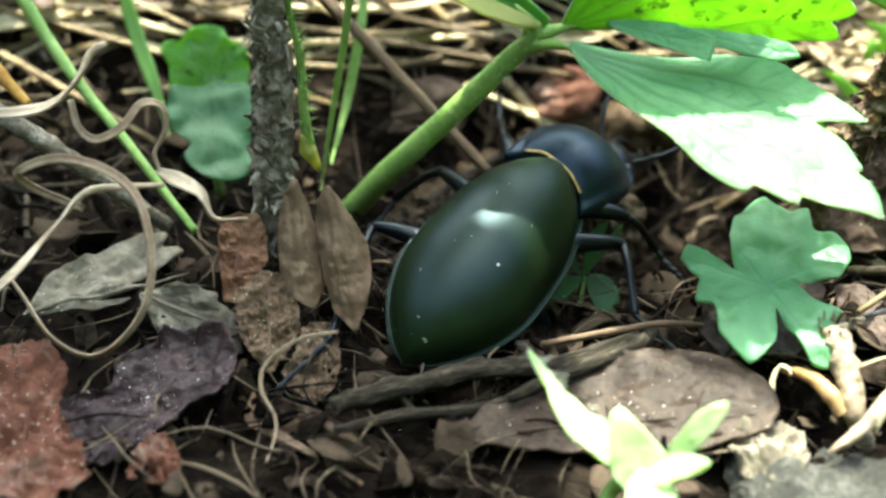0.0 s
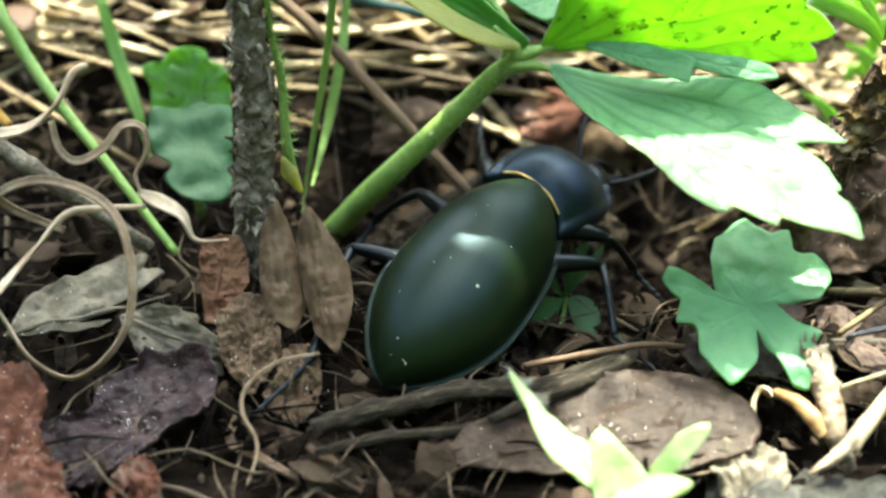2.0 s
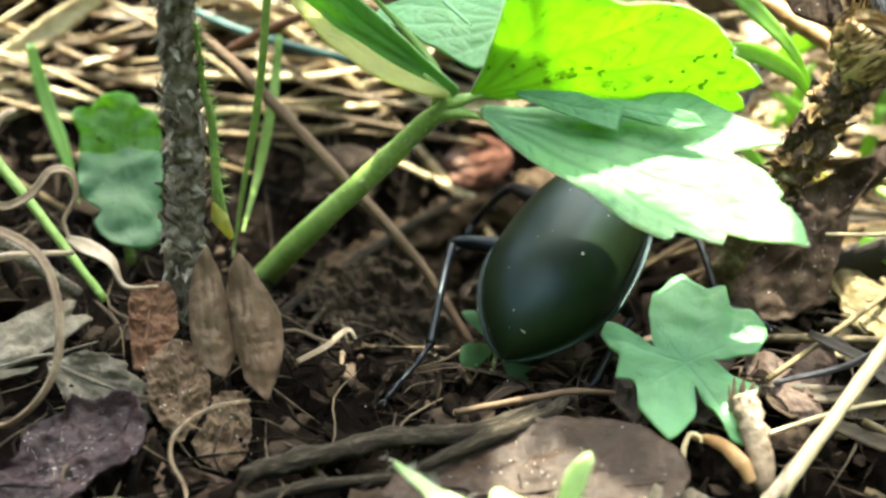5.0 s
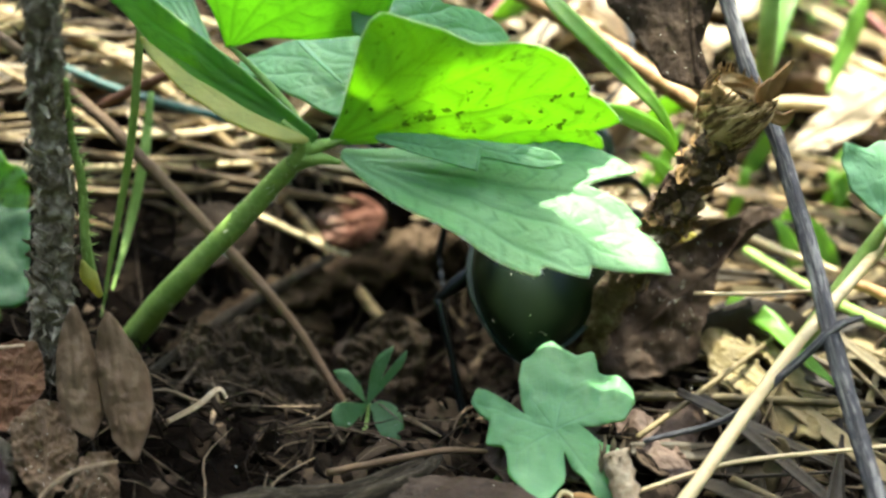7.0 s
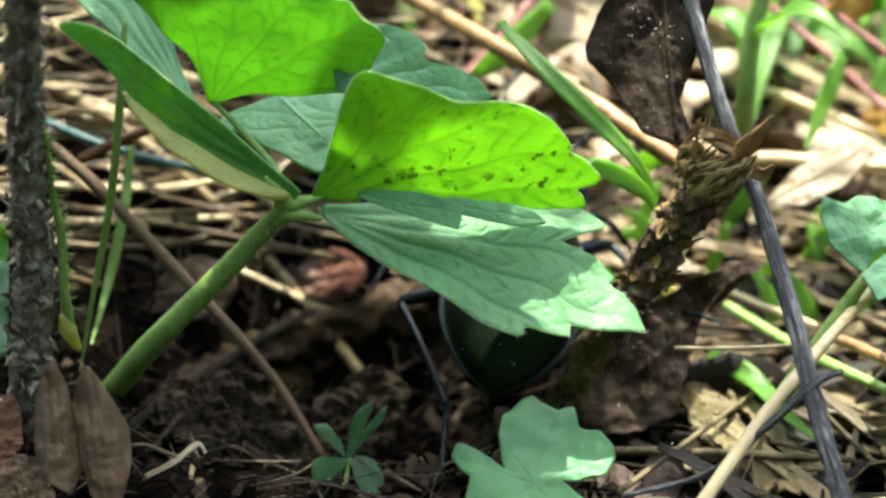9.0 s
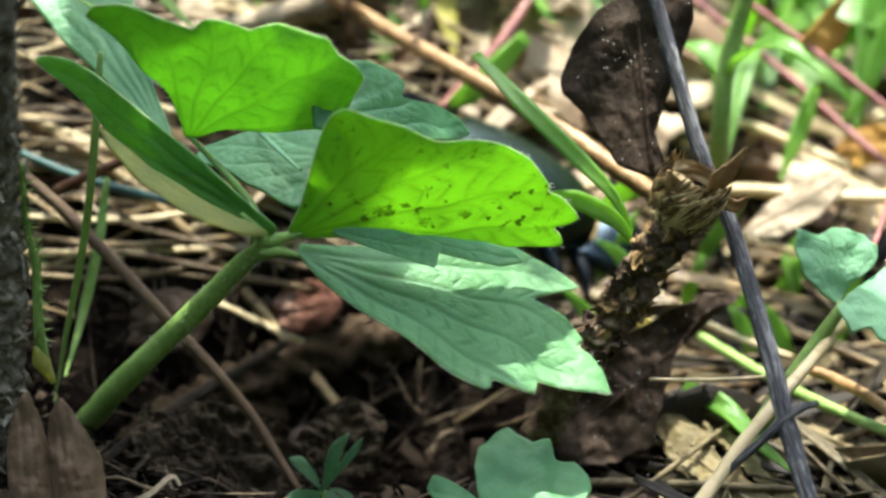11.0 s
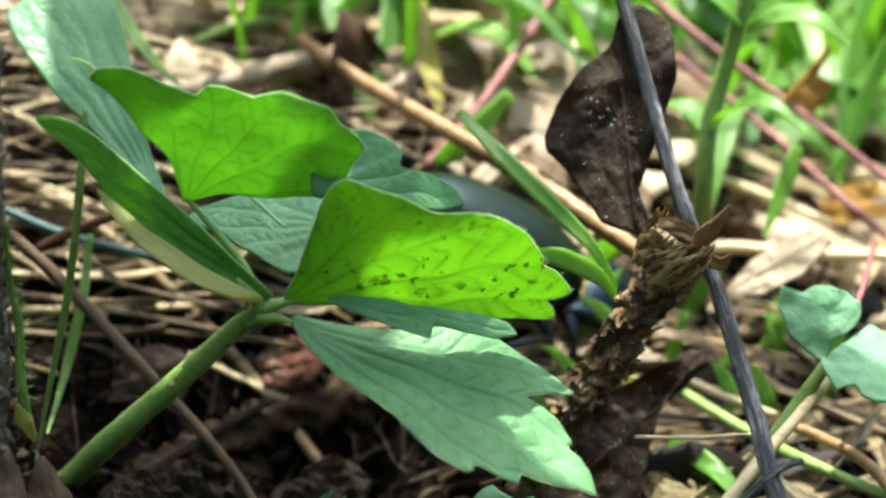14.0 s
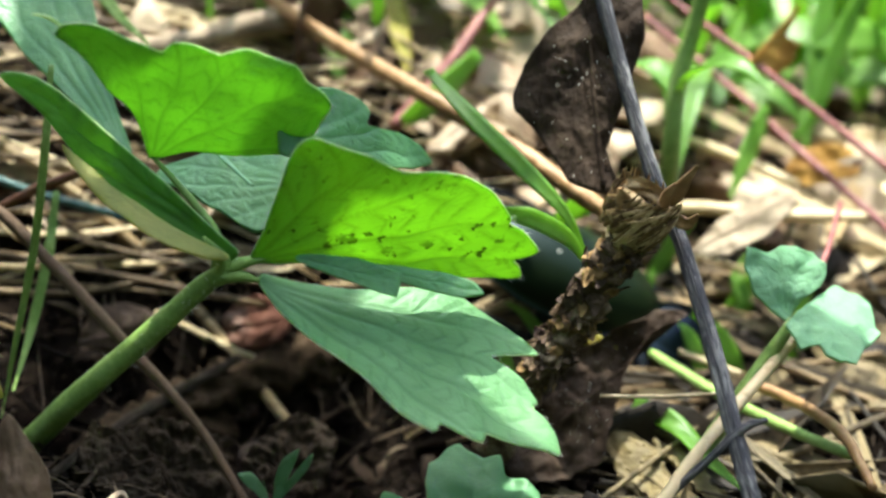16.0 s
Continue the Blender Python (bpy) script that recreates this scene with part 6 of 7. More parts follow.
blade("yellowing grass blade by the hanging leaf", [(30.1, 45.4, 18.1), (31.4, 44.4, 16.1), (32.4, 43.1, 13.6)], 1.7, M_YELLOWBLADE)
blade("green grass blade on the bank", [(25.3, 30.6, 16.7), (21.3, 27.8, 13.6), (18.8, 27.4, 11.8)], 1.8)
blade("thin green grass stem before the leaves", [(-5.0, 8.2, 24.3), (-5.3, 7.1, 19.7), (-6.0, 6.8, 12.8), (-7.3, 6.7, 5.3), (-8.1, 5.8, 0.6)], 0.5, M_STEM)
blade("thin green grass stem by the twig", [(-5.1, 15.5, 12.0), (-5.6, 13.3, 8.1), (-6.6, 10.7, 3.9), (-7.5, 7.7, 1.4)], 0.65, M_STEM)
blade("dark green grass blade behind dry tendrils", [(-22.4, 18.7, 9.4), (-21.2, 16.1, 6.5), (-19.6, 12.6, 4.1), (-18.6, 10.2, 2.0)], 1.0)
blade("curved thin green grass blade", [(1.6, 37.8, 17.1), (4.6, 40.1, 17.5), (8.7, 42.0, 17.5), (12.5, 43.4, 16.4)], 0.6, M_STEM)
blade("pale green stem behind the leaf", [(-5.7, 30.2, 25.5), (-3.6, 27.2, 23.0), (-1.6, 24.4, 21.2), (0.7, 21.7, 20.0)], 1.0, M_STEM)
blade("green grass blade under the folded leaf", [(33.2, 4.3, 3.2), (35.0, 1.3, 3.6), (36.0, -2.9, 3.9), (36.9, -6.8, 4.6)], 1.4)
blade("yellow-green blade at the broken stem", [(28.8, 8.0, 6.4), (30.0, 6.6, 6.8), (31.5, 5.0, 7.0)], 1.0, M_YELLOWBLADE)
blade("bright green blade in the far grass", [(59.7, 47.7, 21.8), (57.3, 42.2, 16.5), (55.3, 36.3, 11.3), (53.5, 31.5, 9.4)], 2.4)
blade("bright green blade in the far grass", [(58.0, 36.8, 21.7), (55.5, 34.2, 17.8), (53.4, 30.9, 13.2), (50.7, 28.6, 10.8)], 1.6)
blade("bright green blade behind the twig", [(48.2, 28.8, 14.0), (46.4, 26.0, 11.5), (44.6, 23.1, 9.0)], 1.6)
blade("short green leaf below the hanging leaf", [(29.5, 17.0, 9.7), (31.1, 16.4, 11.6), (33.1, 14.7, 11.9)], 1.6)


# ---- an unseen bush added overhead to shade the twig and the hollow ----
def build_shade_bush():
    p = thing("overhanging_bush", "unseen leafy branch rising from the soil, added to cast shade", "bush", at=(-135, 60, 0))
    part("stem", tube([(-135, 60, -3), (-134, 50, 60), (-118, 40, 112), (-80, 30, 124), (-40, 36, 122), (-18, 50, 121), (-2, 53, 118), (12, 49, 115)], [2.4, 2.2, 1.9, 1.6, 1.3, 0.9, 0.5], rough=0.15), M_BARK, p)
    rnd = random.Random(61)
    cells = [(x, y) for x in range(-68, -12, 8) for y in range(-50, 12, 9)] + [(x, y) for x in range(-36, -6, 8) for y in range(-28, 0, 8)] + [(33, -19), (38, -11), (29, -24), (41, -22), (-6, -28), (-4, -21), (-2, 3), (8, 4), (2, -15), (-4, 10), (5, 10), (13, 6), (22, 5)]
    for x0, y0, turn in [(*c, None) for c in cells] + [(1, 0.5, 0.0), (15, 1.5, 0.0), (-10, -11, 0.9), (-5, -12, 0.0)] + [(*c, None) for c in ((-14, 7), (-22, 9))]:
        c = Vector((x0 - 3.6 + rnd.uniform(-2, 2), y0 + 44.6 + rnd.uniform(-2, 2), 112 + rnd.uniform(-7, 7)))
        a = rnd.uniform(0, 6.28) if turn is None else turn
        d = Vector((math.cos(a), math.sin(a), rnd.uniform(-0.3, 0.2))) * rnd.uniform(8.5, 11)
        leaf = part("leaf", leaf_bm(c - d, c + d, (rnd.uniform(-0.3, 0.3), 0.5, 0.9), [(-70, 0.06), (-45, 0.3), (-25, 0.6), (-10, 0.88), (0, 1), (10, 0.88), (25, 0.6), (45, 0.3), (70, 0.06)], droop=0.1, na=20, nr=8, thick=0.15, seed=x0), M_LEAF, p)
    settle(p)
    # two more unseen leaves, added to shade the leaflets once they turn flat
    shape = [(-70, 0.08), (-45, 0.36), (-25, 0.66), (-10, 0.9), (0, 1), (10, 0.9), (25, 0.66), (45, 0.36), (70, 0.08)]
    return p, part("leaf", leaf_bm((-10.5, 0, 0), (10.5, 0, 0), (0, 0, 1), shape, na=24, nr=8, thick=0.15), M_LEAF, p), part("leaf", leaf_bm((-3.9, 0, 0), (3.9, 0, 0), (0, 0, 1), [(-80, 0.2), (-50, 0.6), (-20, 0.9), (0, 1), (20, 0.9), (50, 0.6), (80, 0.2)], na=20, nr=8, thick=0.15), M_LEAF, p)


bush, turning_shade_leaf, round_shade_leaf = build_shade_bush()


def build_sky_screen():
    """Unseen dark wall added all round to block low sky light; open sky overhead."""
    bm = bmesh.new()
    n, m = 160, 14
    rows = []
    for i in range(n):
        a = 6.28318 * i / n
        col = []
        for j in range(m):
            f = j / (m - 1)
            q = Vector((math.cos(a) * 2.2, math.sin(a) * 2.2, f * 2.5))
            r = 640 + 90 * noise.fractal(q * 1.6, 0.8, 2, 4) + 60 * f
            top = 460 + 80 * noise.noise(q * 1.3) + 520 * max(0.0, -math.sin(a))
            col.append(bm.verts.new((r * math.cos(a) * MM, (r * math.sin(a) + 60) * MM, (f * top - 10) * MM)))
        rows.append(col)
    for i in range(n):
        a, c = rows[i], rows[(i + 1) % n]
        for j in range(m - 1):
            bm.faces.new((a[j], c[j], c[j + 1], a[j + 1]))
    tagged(part("backdrop", bm, M_SKYSCREEN), "unseen dark green screen added all round to cut low sky", "backdrop", kind="structure")


build_sky_screen()


# ---- loose straw, grass and litter ----
def scatter_straw():
    rnd = random.Random(11)
    bm = bmesh.new()
    for k in range(560):
        x, y = rnd.uniform(-90, 120), rnd.uniform(19, 175)
        if x > 0 and y > 45 and rnd.random() < 0.5:
            continue
        a = rnd.gauss(-0.05, 0.28) + (rnd.uniform(0, 3.1) if rnd.random() < 0.2 else 0)
        if x > 30:
            a = rnd.gauss(-0.3, 0.6)
        ln = rnd.uniform(12, 45)
        h = rnd.uniform(0.2, 4.5)
        sag = rnd.uniform(-4, 4)
        pts = []
        for i in range(4):
            u = i / 3 - 0.5
            px = x + math.cos(a) * ln * u - math.sin(a) * sag * (1 - 4 * u * u)
            py = y + math.sin(a) * ln * u + math.cos(a) * sag * (1 - 4 * u * u)
            pts.append((px, py, ground_z(px, py) + h * (0.4 if py < 24 else 1) + rnd.uniform(-0.6, 0.6)))
        r = rnd.uniform(0.12, 0.42)
        if rnd.random() < 0.35:
            strip_into(bm, pts, r * 5, normal=(rnd.uniform(-0.5, 0.5), -0.4, 1), n=3, thick=0.1, twist=rnd.uniform(-1.5, 1.5), fold=0.3)
        else:
            tube_into(bm, pts, [r, r, r * 0.7], sides=6, n=4, flat=rnd.uniform(0.5, 1))
    for k in range(230):
        x, y = rnd.uniform(24, 135), rnd.uniform(14, 150)
        a, ln, hh = rnd.gauss(-0.35, 0.7), rnd.uniform(8, 34), rnd.uniform(0.2, 5)
        rise = rnd.gauss(0, 0.12)
        pts = [(x + math.cos(a) * ln * u, y + math.sin(a) * ln * u, max(0.2, hh + rise * ln * u) + ground_z(x + math.cos(a) * ln * u, y + math.sin(a) * ln * u)) for u in (-0.5, -0.2, 0.2, 0.5)]
        r = rnd.uniform(0.12, 0.42)
        if rnd.random() < 0.5:
            strip_into(bm, pts, r * 5, normal=(rnd.uniform(-0.5, 0.5), -0.5, 1), n=3, thick=0.1, twist=rnd.uniform(-1.5, 1.5), fold=0.3)
        else:
            tube_into(bm, pts, [r, r, r * 0.7], sides=6, n=4)
    for k in range(420):
        x, y = rnd.uniform(-60, 36), rnd.uniform(18, 72)
        a, ln, h, sag = rnd.gauss(-0.06, 0.2), rnd.uniform(14, 40), rnd.uniform(0.3, 3.5), rnd.uniform(-3, 3)
        pts = []
        for i in range(4):
            u = i / 3 - 0.5
            px, py = x + math.cos(a) * ln * u, y + math.sin(a) * ln * u + sag * (1 - 4 * u * u)
            pts.append((px, py, ground_z(px, py) + h * smooth(10, 26, py) + 0.4))
        r = rnd.uniform(0.08, 0.26)
        tube_into(bm, pts, [r, r, r * 0.7], sides=6, n=4, flat=rnd.uniform(0.5, 1))
    tagged(part("straw_mat", bm, M_STRAW), "tangled dry straw lying over the soil", "straw", kind="stuff")
    for k in range(170):
        x, y = rnd.uniform(30, 78), rnd.uniform(-16, 26)
        a, ln, hh = rnd.gauss(-0.5, 0.7), rnd.uniform(5, 20), rnd.uniform(0.3, 2.6)
        rise = rnd.gauss(0, 0.08)
        pts = [(x + math.cos(a) * ln * u, y + math.sin(a) * ln * u, max(0.3, hh + rise * ln * u) + ground_z(x + math.cos(a) * ln * u, y + math.sin(a) * ln * u)) for u in (-0.5, -0.2, 0.2, 0.5)]
        r = rnd.uniform(0.1, 0.3)
        if rnd.random() < 0.55:
            bm = strip(pts, r * 5, normal=(rnd.uniform(-0.5, 0.5), -0.5, 1), n=3, thick=0.1, twist=rnd.uniform(-1.5, 1.5), fold=0.3)
        else:
            bm = tube(pts, [r, r, r * 0.7], sides=6, n=4)
        tagged(part("straw", bm, M_OLDSTRAW), "brownish old straw lying on damp litter", "straw", "loose straws")


def scatter_grass():
    rnd = random.Random(21)
    bm = bmesh.new()
    for k in range(1500):
        x, y = rnd.uniform(-10, 150), rnd.uniform(38, 185)
        if x < 4 and y < 75:
            continue
        if x > 25 and y > 110 and rnd.random() < 0.3:
            continue
        a = rnd.uniform(0, 6.28)
        ln = rnd.uniform(12, 38)
        lean = rnd.uniform(0.1, 0.8)
        z = ground_z(x, y)
        pts = [(x + math.cos(a) * lean * ln * u * u, y + math.sin(a) * lean * ln * u * u, z - 1 + ln * u * (1 - 0.35 * lean * u)) for u in (0, 0.35, 0.7, 1)]
        strip_into(bm, pts, rnd.uniform(0.8, 2.6), normal=(math.cos(a), math.sin(a), 0.2), n=5, thick=0.08, twist=rnd.uniform(-0.8, 0.8))
    for k in range(650):
        x, y = rnd.uniform(8, 150), rnd.uniform(42, 185)
        a, ln, z = rnd.uniform(0, 6.28), rnd.uniform(8, 24), ground_z(x, y) + rnd.uniform(2, 7)
        pts = [(x + math.cos(a) * ln * u, y + math.sin(a) * ln * u, z + ln * 0.9 * u * (1 - u)) for u in (0, 0.35, 0.7, 1)]
        strip_into(bm, pts, rnd.uniform(1.5, 4.2), normal=(rnd.uniform(-0.5, 0.5), -0.5, 1), n=4, thick=0.08, twist=rnd.uniform(-0.8, 0.8), base=0.3)
    tagged(part("grass_sward", bm, M_GRASS), "fresh green grass blades", "grass", kind="stuff")


def scatter_fragments(seed, count, xs, ys, big, lift, material, name, label):
    """Torn, buckled leaf scraps."""
    rnd = random.Random(seed)
    bm = bmesh.new()
    for k in range(count):
        x, y = rnd.uniform(*xs), rnd.uniform(*ys)
        s = rnd.uniform(0.5, 2.2) * big if rnd.random() < 0.8 else rnd.uniform(2.2, 5) * big
        if y < 42 and big < 1.5:
            s *= 0.5
        z = ground_z(x, y) + rnd.uniform(-0.6, lift) + s * 0.05
        m = Matrix.Translation(V((x, y, z))) @ Euler((rnd.gauss(0, 0.55), rnd.gauss(0, 0.55), rnd.uniform(0, 6.3))).to_matrix().to_4x4()
        n = 9
        el, bend, amp, off = rnd.uniform(0.25, 0.9), rnd.uniform(-0.5, 0.5), rnd.uniform(0.1, 0.35), rnd.uniform(0, 50)
        rim = [s * rnd.uniform(0.55, 1) for _ in range(n)]
        sheets = []
        for lay in (0, -0.1):
            rows = []
            for f in (0.5, 1.0):
                rows.append([])
                for i in range(n):
                    q = 6.283 * i / n
                    px, py = rim[i] * f * math.cos(q), rim[i] * f * math.sin(q) * el
                    h = bend * px * px / s + amp * s * noise.noise(Vector((px * 1.1 / s + off, py * 1.8 / s, off)))
                    rows[-1].append(bm.verts.new(m @ V((px, py, h + lay))))
            sheets.append((bm.verts.new(m @ V((0, 0, amp * s * noise.noise(Vector((off, 0, off))) + lay))), rows))
        (c, (r1, r2)), (d, (q1, q2)) = sheets
        for i in range(n):
            j = (i + 1) % n
            bm.faces.new((c, r1[i], r1[j]))
            bm.faces.new((r1[i], r2[i], r2[j], r1[j]))
            bm.faces.new((d, q1[j], q1[i]))
            bm.faces.new((q1[j], q2[j], q2[i], q1[i]))
            bm.faces.new((r2[i], q2[i], q2[j], r2[j]))
    tagged(part(name, bm, material), label, "litter", kind="stuff")


def scatter_fibres():
    rnd = random.Random(41)
    bm = bmesh.new()
    for k in range(2400):
        x, y = rnd.uniform(-60, 70), rnd.uniform(-35, 45)
        z = ground_z(x, y) + rnd.uniform(0, 1.3)
        a = rnd.uniform(0, 6.3)
        ln = rnd.uniform(2, 11)
        pts = [(x, y, z)]
        for i in range(3):
            a += rnd.gauss(0, 0.4)
            x, y = x + math.cos(a) * ln / 3, y + math.sin(a) * ln / 3
            pts.append((x, y, ground_z(x, y) + rnd.uniform(0.0, 1.6)))
        r = rnd.uniform(0.03, 0.1) if rnd.random() < 0.9 else rnd.uniform(0.1, 0.22)
        tube_into(bm, pts, [r * 0.3, r, r, r * 0.2], sides=5, n=3)
    tagged(part("fine_debris", bm, M_FIBRE), "thin roots and broken stalks in the litter", "litter", kind="stuff")


def scatter_crumbs():
    rnd = random.Random(51)
    bm = bmesh.new()
    for k in range(2500):
        x, y = rnd.uniform(-60, 90), rnd.uniform(-40, 45)
        r = abs(rnd.gauss(0, 0.3)) + 0.12
        c = Vector((x, y, ground_z(x, y) + rnd.uniform(-0.6, 0.5)))
        vs = [bm.verts.new((c + Vector(d).normalized() * r * rnd.uniform(0.6, 1.2)) * MM) for d in ((1, 0, 0), (-1, 0, 0), (0, 1, 0), (0, -1, 0), (0, 0, 1), (0, 0, -1))]
        for i in (0, 1):
            for j in (2, 3):
                for l in (4, 5):
                    bm.faces.new((vs[i], vs[j], vs[l]))
    tagged(part("soil_crumbs", bm, M_SOIL), "loose soil crumbs with shade in their dark colour", "soil", kind="stuff")


def scatter_grit():
    rnd = random.Random(71)
    bm = bmesh.new()
    for k in range(110):
        x, y = rnd.uniform(-32, 34), rnd.uniform(-28, 6)
        r = rnd.uniform(0.02, 0.055)
        geom = bmesh.ops.create_icosphere(bm, subdivisions=1, radius=r * MM)
        bmesh.ops.translate(bm, verts=geom["verts"], vec=V((x, y, ground_z(x, y) + rnd.uniform(0.1, 1.0))))
    tagged(part("pale_grit", bm, M_PALE), "tiny pale grains among the litter", "grit", kind="stuff")


scatter_grit()
scatter_straw()
scatter_grass()
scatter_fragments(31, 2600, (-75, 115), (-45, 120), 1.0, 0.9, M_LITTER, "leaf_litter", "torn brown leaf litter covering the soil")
scatter_fragments(32, 2600, (-45, 50), (-30, 40), 0.9, 1.1, M_LITTER, "leaf_mould", "small scraps of rotting leaves, shade in their dark colour")
scatter_fragments(33, 2300, (-95, 150), (21, 190), 2.0, 4.5, M_FALLEN, "fallen_leaves", "tan and brown fallen leaves under the grass")
scatter_fragments(34, 260, (28, 80), (-18, 24), 1.6, 1.0, M_OLDSCRAP, "dry_leaf_scraps", "tan and pinkish dry leaf scraps under the straw")
scatter_fibres()
scatter_crumbs()


# ---- what moves ----
def motions():
    track = [
        (0, (2.29, -5.12, 1.64, 15.2, 10.9, -33.1)), (1.5, (2.24, -5.2, 1.6, 15.0, 11.0, -33.1)), (2.0, (2.15, -5.1, 1.62, 15.2, 10.8, -32.8)),
        (2.3, (4.1, -2.6, 1.7, 19.3, 6.2, -16.5)), (2.6, (4.64, -0.95, 2.5, 24.5, 5.0, 1.5)), (3.0, (4.82, -1.6, 2.7, 24.2, 4.6, 3.0)), (3.2, (4.9, -1.5, 2.75, 23.5, 4.4, 0.5)),
        (4.2, (9.0, -1.0, 3.0, 19.0, 3.5, -17.0)), (5.3, (14.2, -0.1, 3.3, 15.2, 2.6, -34.0)), (5.5, (15.0, 0.18, 3.36, 15.1, 2.6, -34.6)), (6.0, (19.1, 3.57, 4.36, 20.3, 2.2, -19.9)),
        (6.5, (20.1, 4.9, 4.8, 21.4, 3.0, -14.6)), (7.0, (20.1, 5.0, 4.85, 21.6, 3.4, -13.0)), (8.5, (19.6, 4.4, 5.2, 21.2, 3.6, -10.5)), (8.7, (19.6, 4.5, 5.25, 21.0, 3.4, -10.3)),
        (9.8, (20.6, 15.0, 6.6, 2, 6, -58)), (10.8, (22.10, 23.50, 6.50, -23, 10, -105)), (11, (22.10, 23.50, 6.60, -23, 10, -105)), (12.5, (22.42, 23.50, 7.17, -23, 10, -105)), (13, (22.35, 23.50, 6.70, -23, 10, -105)), (13.5, (22.30, 23.40, 6.30, -23, 10, -105)),
        (14, (22.35, 23.20, 6.90, -23, 10, -105)), (14.5, (22.60, 23.00, 7.10, -23, 10, -105)), (15, (24.25, 21.00, 6.54, -23, 10, -105)), (15.5, (25.45, 19.00, 6.23, -23, 10, -105)), (16, (28.95, 16.50, 4.63, -23, 10, -105))]
    walk(beetle, [(t, mm_pose(*p)) for t, p in track])

    def body(t):
        for (t0, p0), (t1, p1) in zip(track, track[1:]):
            if t <= t1:
                u = (t - t0) / (t1 - t0)
                return mm_pose(*[a + (c - a) * u for a, c in zip(p0, p1)])
        return mm_pose(*track[-1][1])

    # each foot stays where it stands until the body has moved on, then steps to a fresh place; the three-legged sets take turns
    # knee, ankle and toe of the legs while the beetle pushes in under the leaf, in the beetle's space
    reach = {("hind", 1): ((5.4, (5.3, 0.9, -2.4), (6.0, -5.1, -0.1), (6.2, -9.6, 0.4)), (6.0, (3.9, -4.9, -2.2), (2.0, -10.7, -0.5), (0.0, -14.9, 0.1)), (6.6, (7.8, -0.9, 1.0), (4.7, -6.9, -2.8), (5.6, -11.3, -2.6)), (8.7, (7.3, -1.0, 1.1), (4.6, -6.7, -2.7), (5.0, -11.2, -1.9))),
             ("hind", -1): ((5.3, (-4.2, -1.5, 0.2), (-2.6, -5.0, -1.6), (-1.6, -8.0, -2.2)), (8.7, (-4.0, -1.2, 0.2), (-2.4, -4.6, -1.6), (-1.5, -7.6, -2.2))),
             ("middle", 1): ((5.3, (5.4, 5.6, 0.2), (6.8, 2.6, -2.6), (7.2, -0.8, -3.8)), (8.7, (5.2, 5.8, 0.2), (6.4, 2.8, -2.6), (6.8, -0.6, -3.8))),
             ("middle", -1): ((5.3, (-4.6, 5.0, -0.4), (-5.0, 2.0, -2.8), (-4.0, -1.4, -3.2)), (8.7, (-4.4, 5.2, -0.4), (-4.8, 2.2, -2.8), (-3.8, -1.2, -3.2)))}

    def aim(was, now):
        return was.normalized().rotation_difference(now.normalized()).to_matrix()

    for (kind, side), (leg, shin, foot, root, k, a, toe) in beetle_legs.items():
        turn = (("front", "middle", "hind").index(kind) + (side > 0)) % 2
        home = (root + toe) * MM
        stand = body(0) @ home
        rest = toe.normalized()
        rows, shins, feet = [], [], []
        posed = reach.get((kind, side), ())
        for i in range(81):
            t = i * 0.2
            if i % 2 == turn and ((body(t) @ home) - stand).length > 1.6 * MM:
                stand = body(min(16, t + 0.15)) @ home
            want = (body(t).inverted() @ stand / MM - root).normalized()
            spin = aim(rest, rest.lerp(want, 0.85))
            joints = [spin @ k, spin @ a, spin @ toe]
            if posed and 5.2 <= t <= 8.9:
                for p, q in zip(posed, posed[1:]):
                    if t <= q[0] or q is posed[-1]:
                        u = min(1, max(0, (t - p[0]) / (q[0] - p[0])))
                        joints = [Vector(x).lerp(Vector(y), u) - root for x, y in zip(p[1:], q[1:])]
                        break
                spin = aim(k, joints[0])
            back = spin.inverted()
            bend = back @ aim(a - k, joints[1] - joints[0]) if posed else Matrix.Identity(3)
            ankle = k + bend @ (a - k)
            tread = back @ aim(toe - a, joints[2] - joints[1]) if posed else Matrix.Identity(3)
            rows.append((t, Matrix.Translation(root * MM) @ spin.to_4x4()))
            shins.append((t, Matrix.Translation(k * MM) @ bend.to_4x4() @ Matrix.Translation(-k * MM)))
            feet.append((t, Matrix.Translation(ankle * MM) @ tread.to_4x4() @ Matrix.Translation(-a * MM)))
        walk(leg, rows)
        if posed:
            walk(shin, shins)
            walk(foot, feet)
    walk(beetle_neck, [(t, mm_pose(0, 7.7, 1.7, rx, 0, rz)) for t, rx, rz in ((0, -15, -10), (2.0, -15, -10), (2.5, -8, 2), (3.0, -2, 12), (3.2, -3, 8), (5.3, -8, -6), (8.7, -8, 0), (10.8, -4, 8), (14.5, 0, 12), (16, 0, 4))])
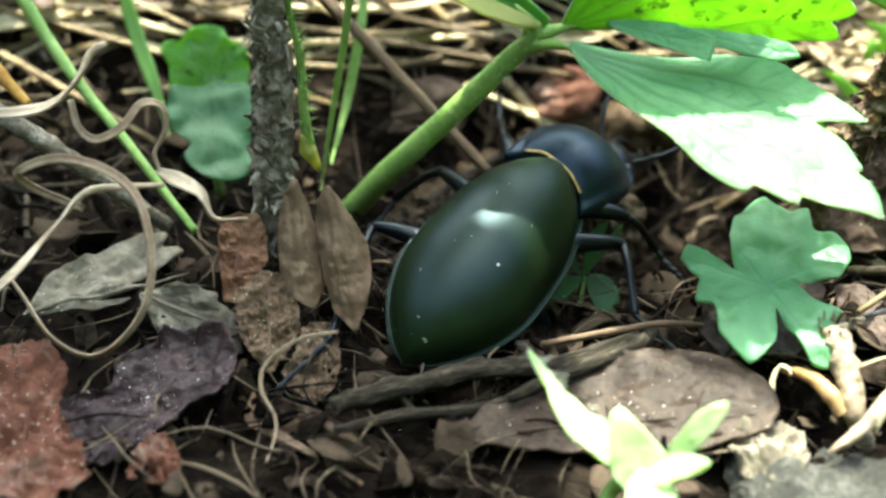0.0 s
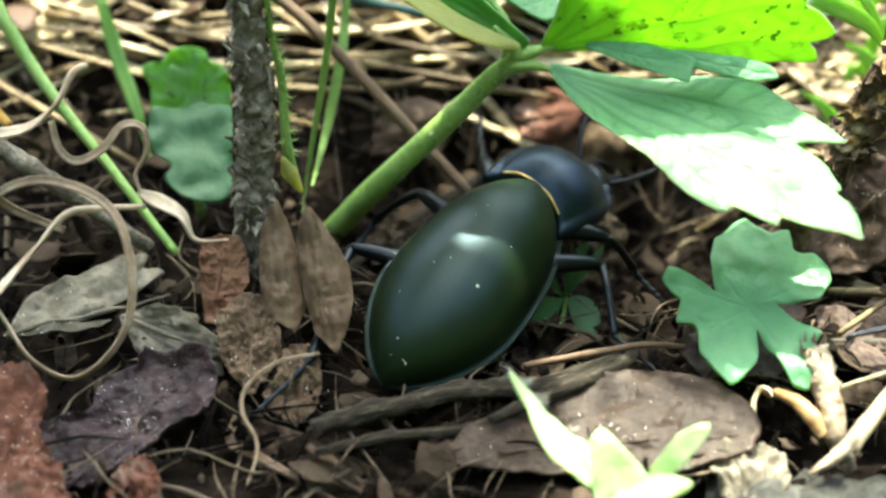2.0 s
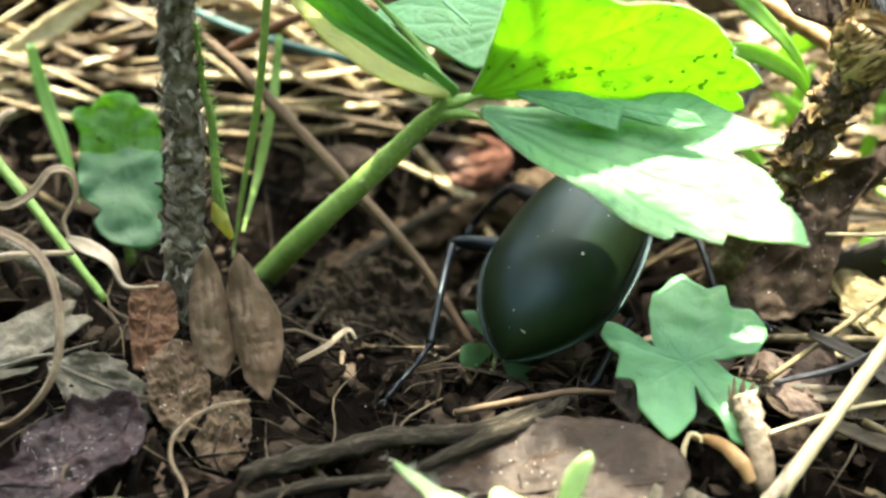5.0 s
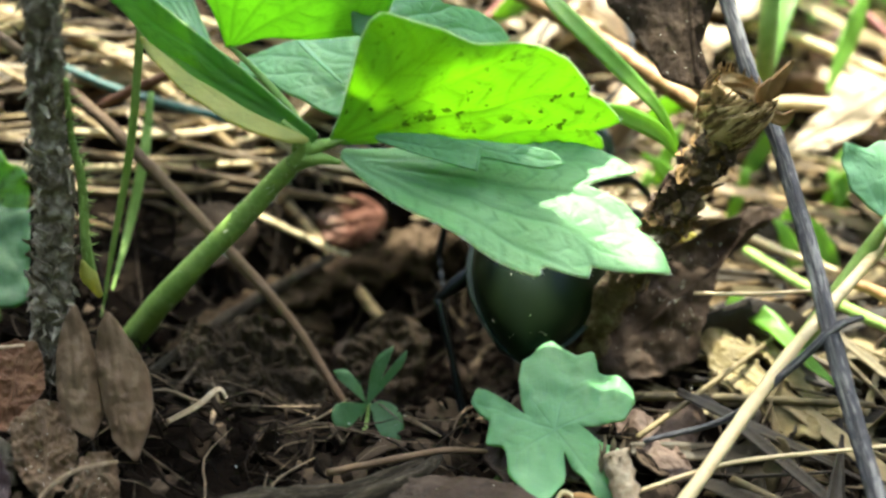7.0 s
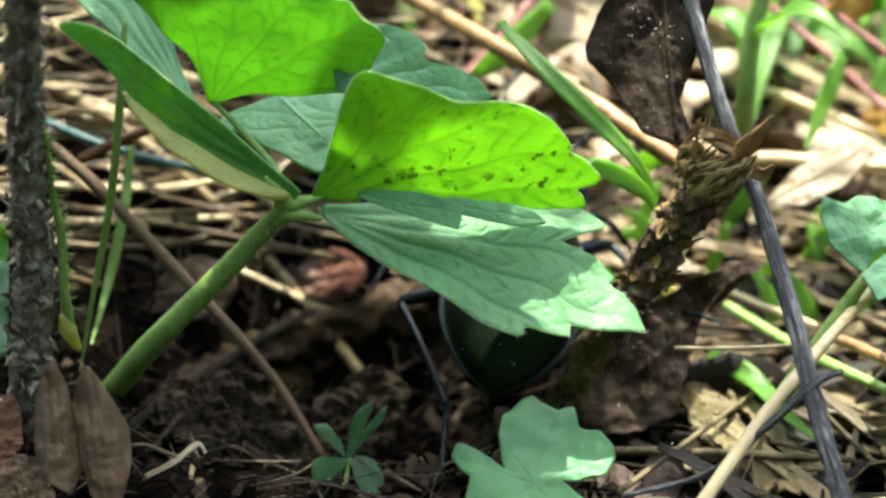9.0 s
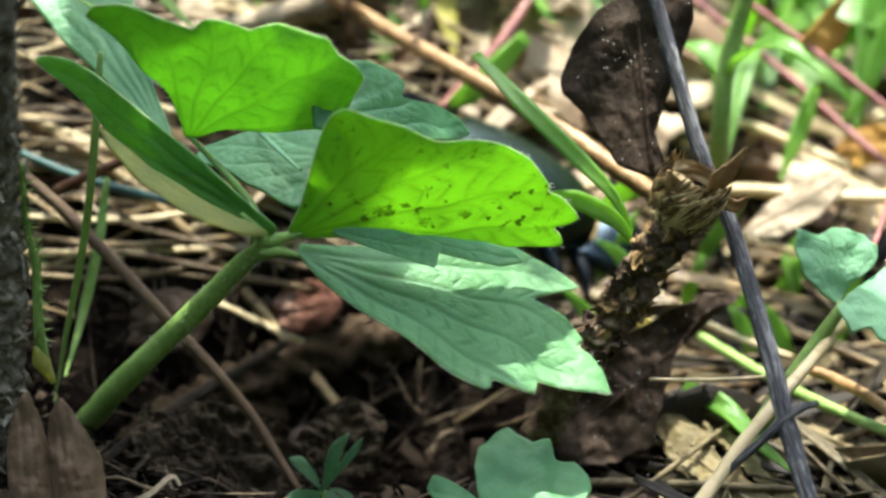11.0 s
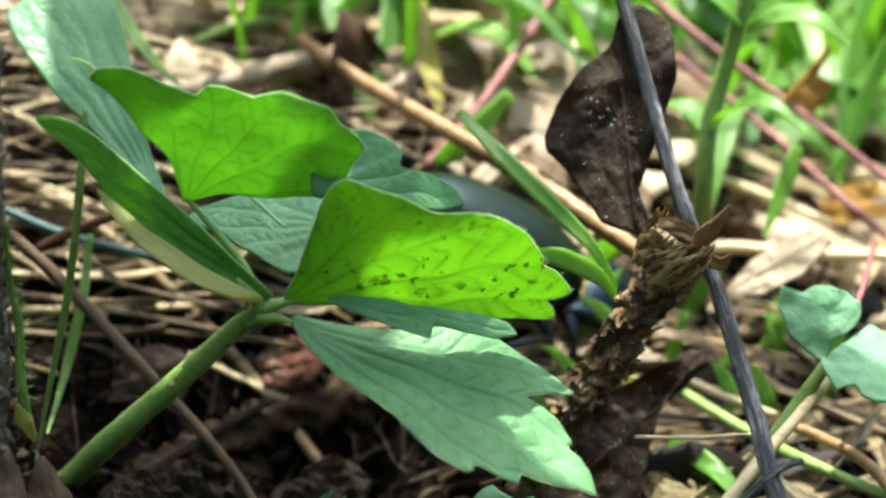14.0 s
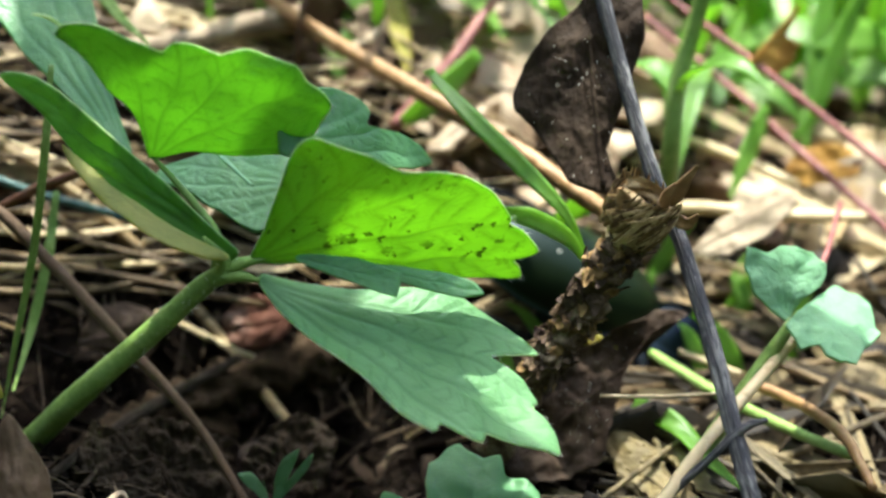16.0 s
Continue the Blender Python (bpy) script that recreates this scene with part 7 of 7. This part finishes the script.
    walk(leaf_plant, [(0, mm_pose(-6.1, 7.3, -1.8, -0.00, 2.27, 0.96)), (1.5, mm_pose(-6.1, 7.3, -1.8, 0.04, 2.06, 0.85)), (2.2, mm_pose(-6.1, 7.3, -1.8, 0.03, 1.88, 0.78)), (3, mm_pose(-6.1, 7.3, -1.8, 0.30, 0.50, 0.03)), (3.2, mm_pose(-6.1, 7.3, -1.8, 0.25, 0.66, 0.13)), (5.3, mm_pose(-6.1, 7.3, -1.8, 0.23, 1.83, 0.64)), (5.5, mm_pose(-6.1, 7.3, -1.8, 0.22, 1.71, 0.59)), (6, mm_pose(-6.1, 7.3, -1.8, -1.33, -0.11, 0.75)), (7, mm_pose(-6.1, 7.3, -1.8, -1.08, -0.53, 0.43)), (8.7, mm_pose(-6.1, 7.3, -1.8, -0.85, -0.33, 0.37)), (10.8, mm_pose(-6.1, 7.3, -1.8, -0.00, -0.00, 0.00)), (13, mm_pose(-6.1, 7.3, -1.8, -0.00, 0.00, 0.00)), (13.5, mm_pose(-6.1, 7.3, -1.8, 0.78, 1.87, 0.32)), (16, mm_pose(-6.1, 7.3, -1.8, 0.83, 1.83, 0.28))])
    walk(front_leaflet, [(t, mm_pose(10.9, -7.6, 18.2, *e)) for t, e in ((0, (-2.0, -0.5, 1.3)), (2.2, (-2.0, -0.5, 1.3)), (3, (-1.1, 3.2, 1.4)), (3.2, (-1.0, 2.5, 1.5)), (5.3, (4.4, -10.3, 4.0)), (5.5, (4.8, -10.4, 4.1)), (6, (6.6, -7.3, 7.3)), (7, (8.2, -8.8, 8.4)), (8.7, (13.7, -7.6, 14.0)), (10.8, (12.9, -2.0, 13.4)), (13, (12.6, -2.9, 13.5)), (13.5, (4.0, 1.6, 7.6)), (16, (3.3, 2.3, 7.2)))])

    # the added leaves overhead turn to change the shade on the leaflets
    up = Vector((-0.03, 0.37, 0.93)).normalized()
    for leaf, at, along, turns in ((turning_shade_leaf, (15.6, 27.3, 112), (0.85, -0.52, 0), ((0, 84), (4.4, 84), (5.0, 62), (5.5, 28), (6.1, 4), (8.7, 0), (12, -3), (16, 2))),
                                   (round_shade_leaf, (7.0, 32.5, 112), (0.1, 1, 0), ((0, 86), (5.2, 85), (5.8, 45), (6.4, 6), (8.7, 2), (12, -2), (16, 1)))):
        along = Vector(along)
        along = (along - up * along.dot(up)).normalized()
        lying = Matrix.Translation(V(at) - bush.location) @ Matrix((along, up.cross(along), up)).transposed().to_4x4()
        walk(leaf, [(t, lying @ Matrix.Rotation(radians(a), 4, "X")) for t, a in turns])
    x, y, z = SMALL_AT
    walk(small_leaf, [(t, mm_pose(x + dx, y, z + dz, 0, 0, 0)) for t, dx, dz in ((0, 0, 0), (3.2, 0, 0), (5.3, 0.6, -0.8), (6, 0.6, -1.0), (7, 0.5, -1.3), (8.7, 0.5, -1.3), (16, 0.5, -1.3))])
    x, y, z = SEED_AT
    walk(seedling, [(t, mm_pose(x, y, z, 0, ry, rz)) for t, ry, rz in ((0, 0, 0), (2.0, 0, 0), (2.5, -7, 5), (3.0, -14, 8), (5.3, -17, 10), (16, -17, 10))])


motions()
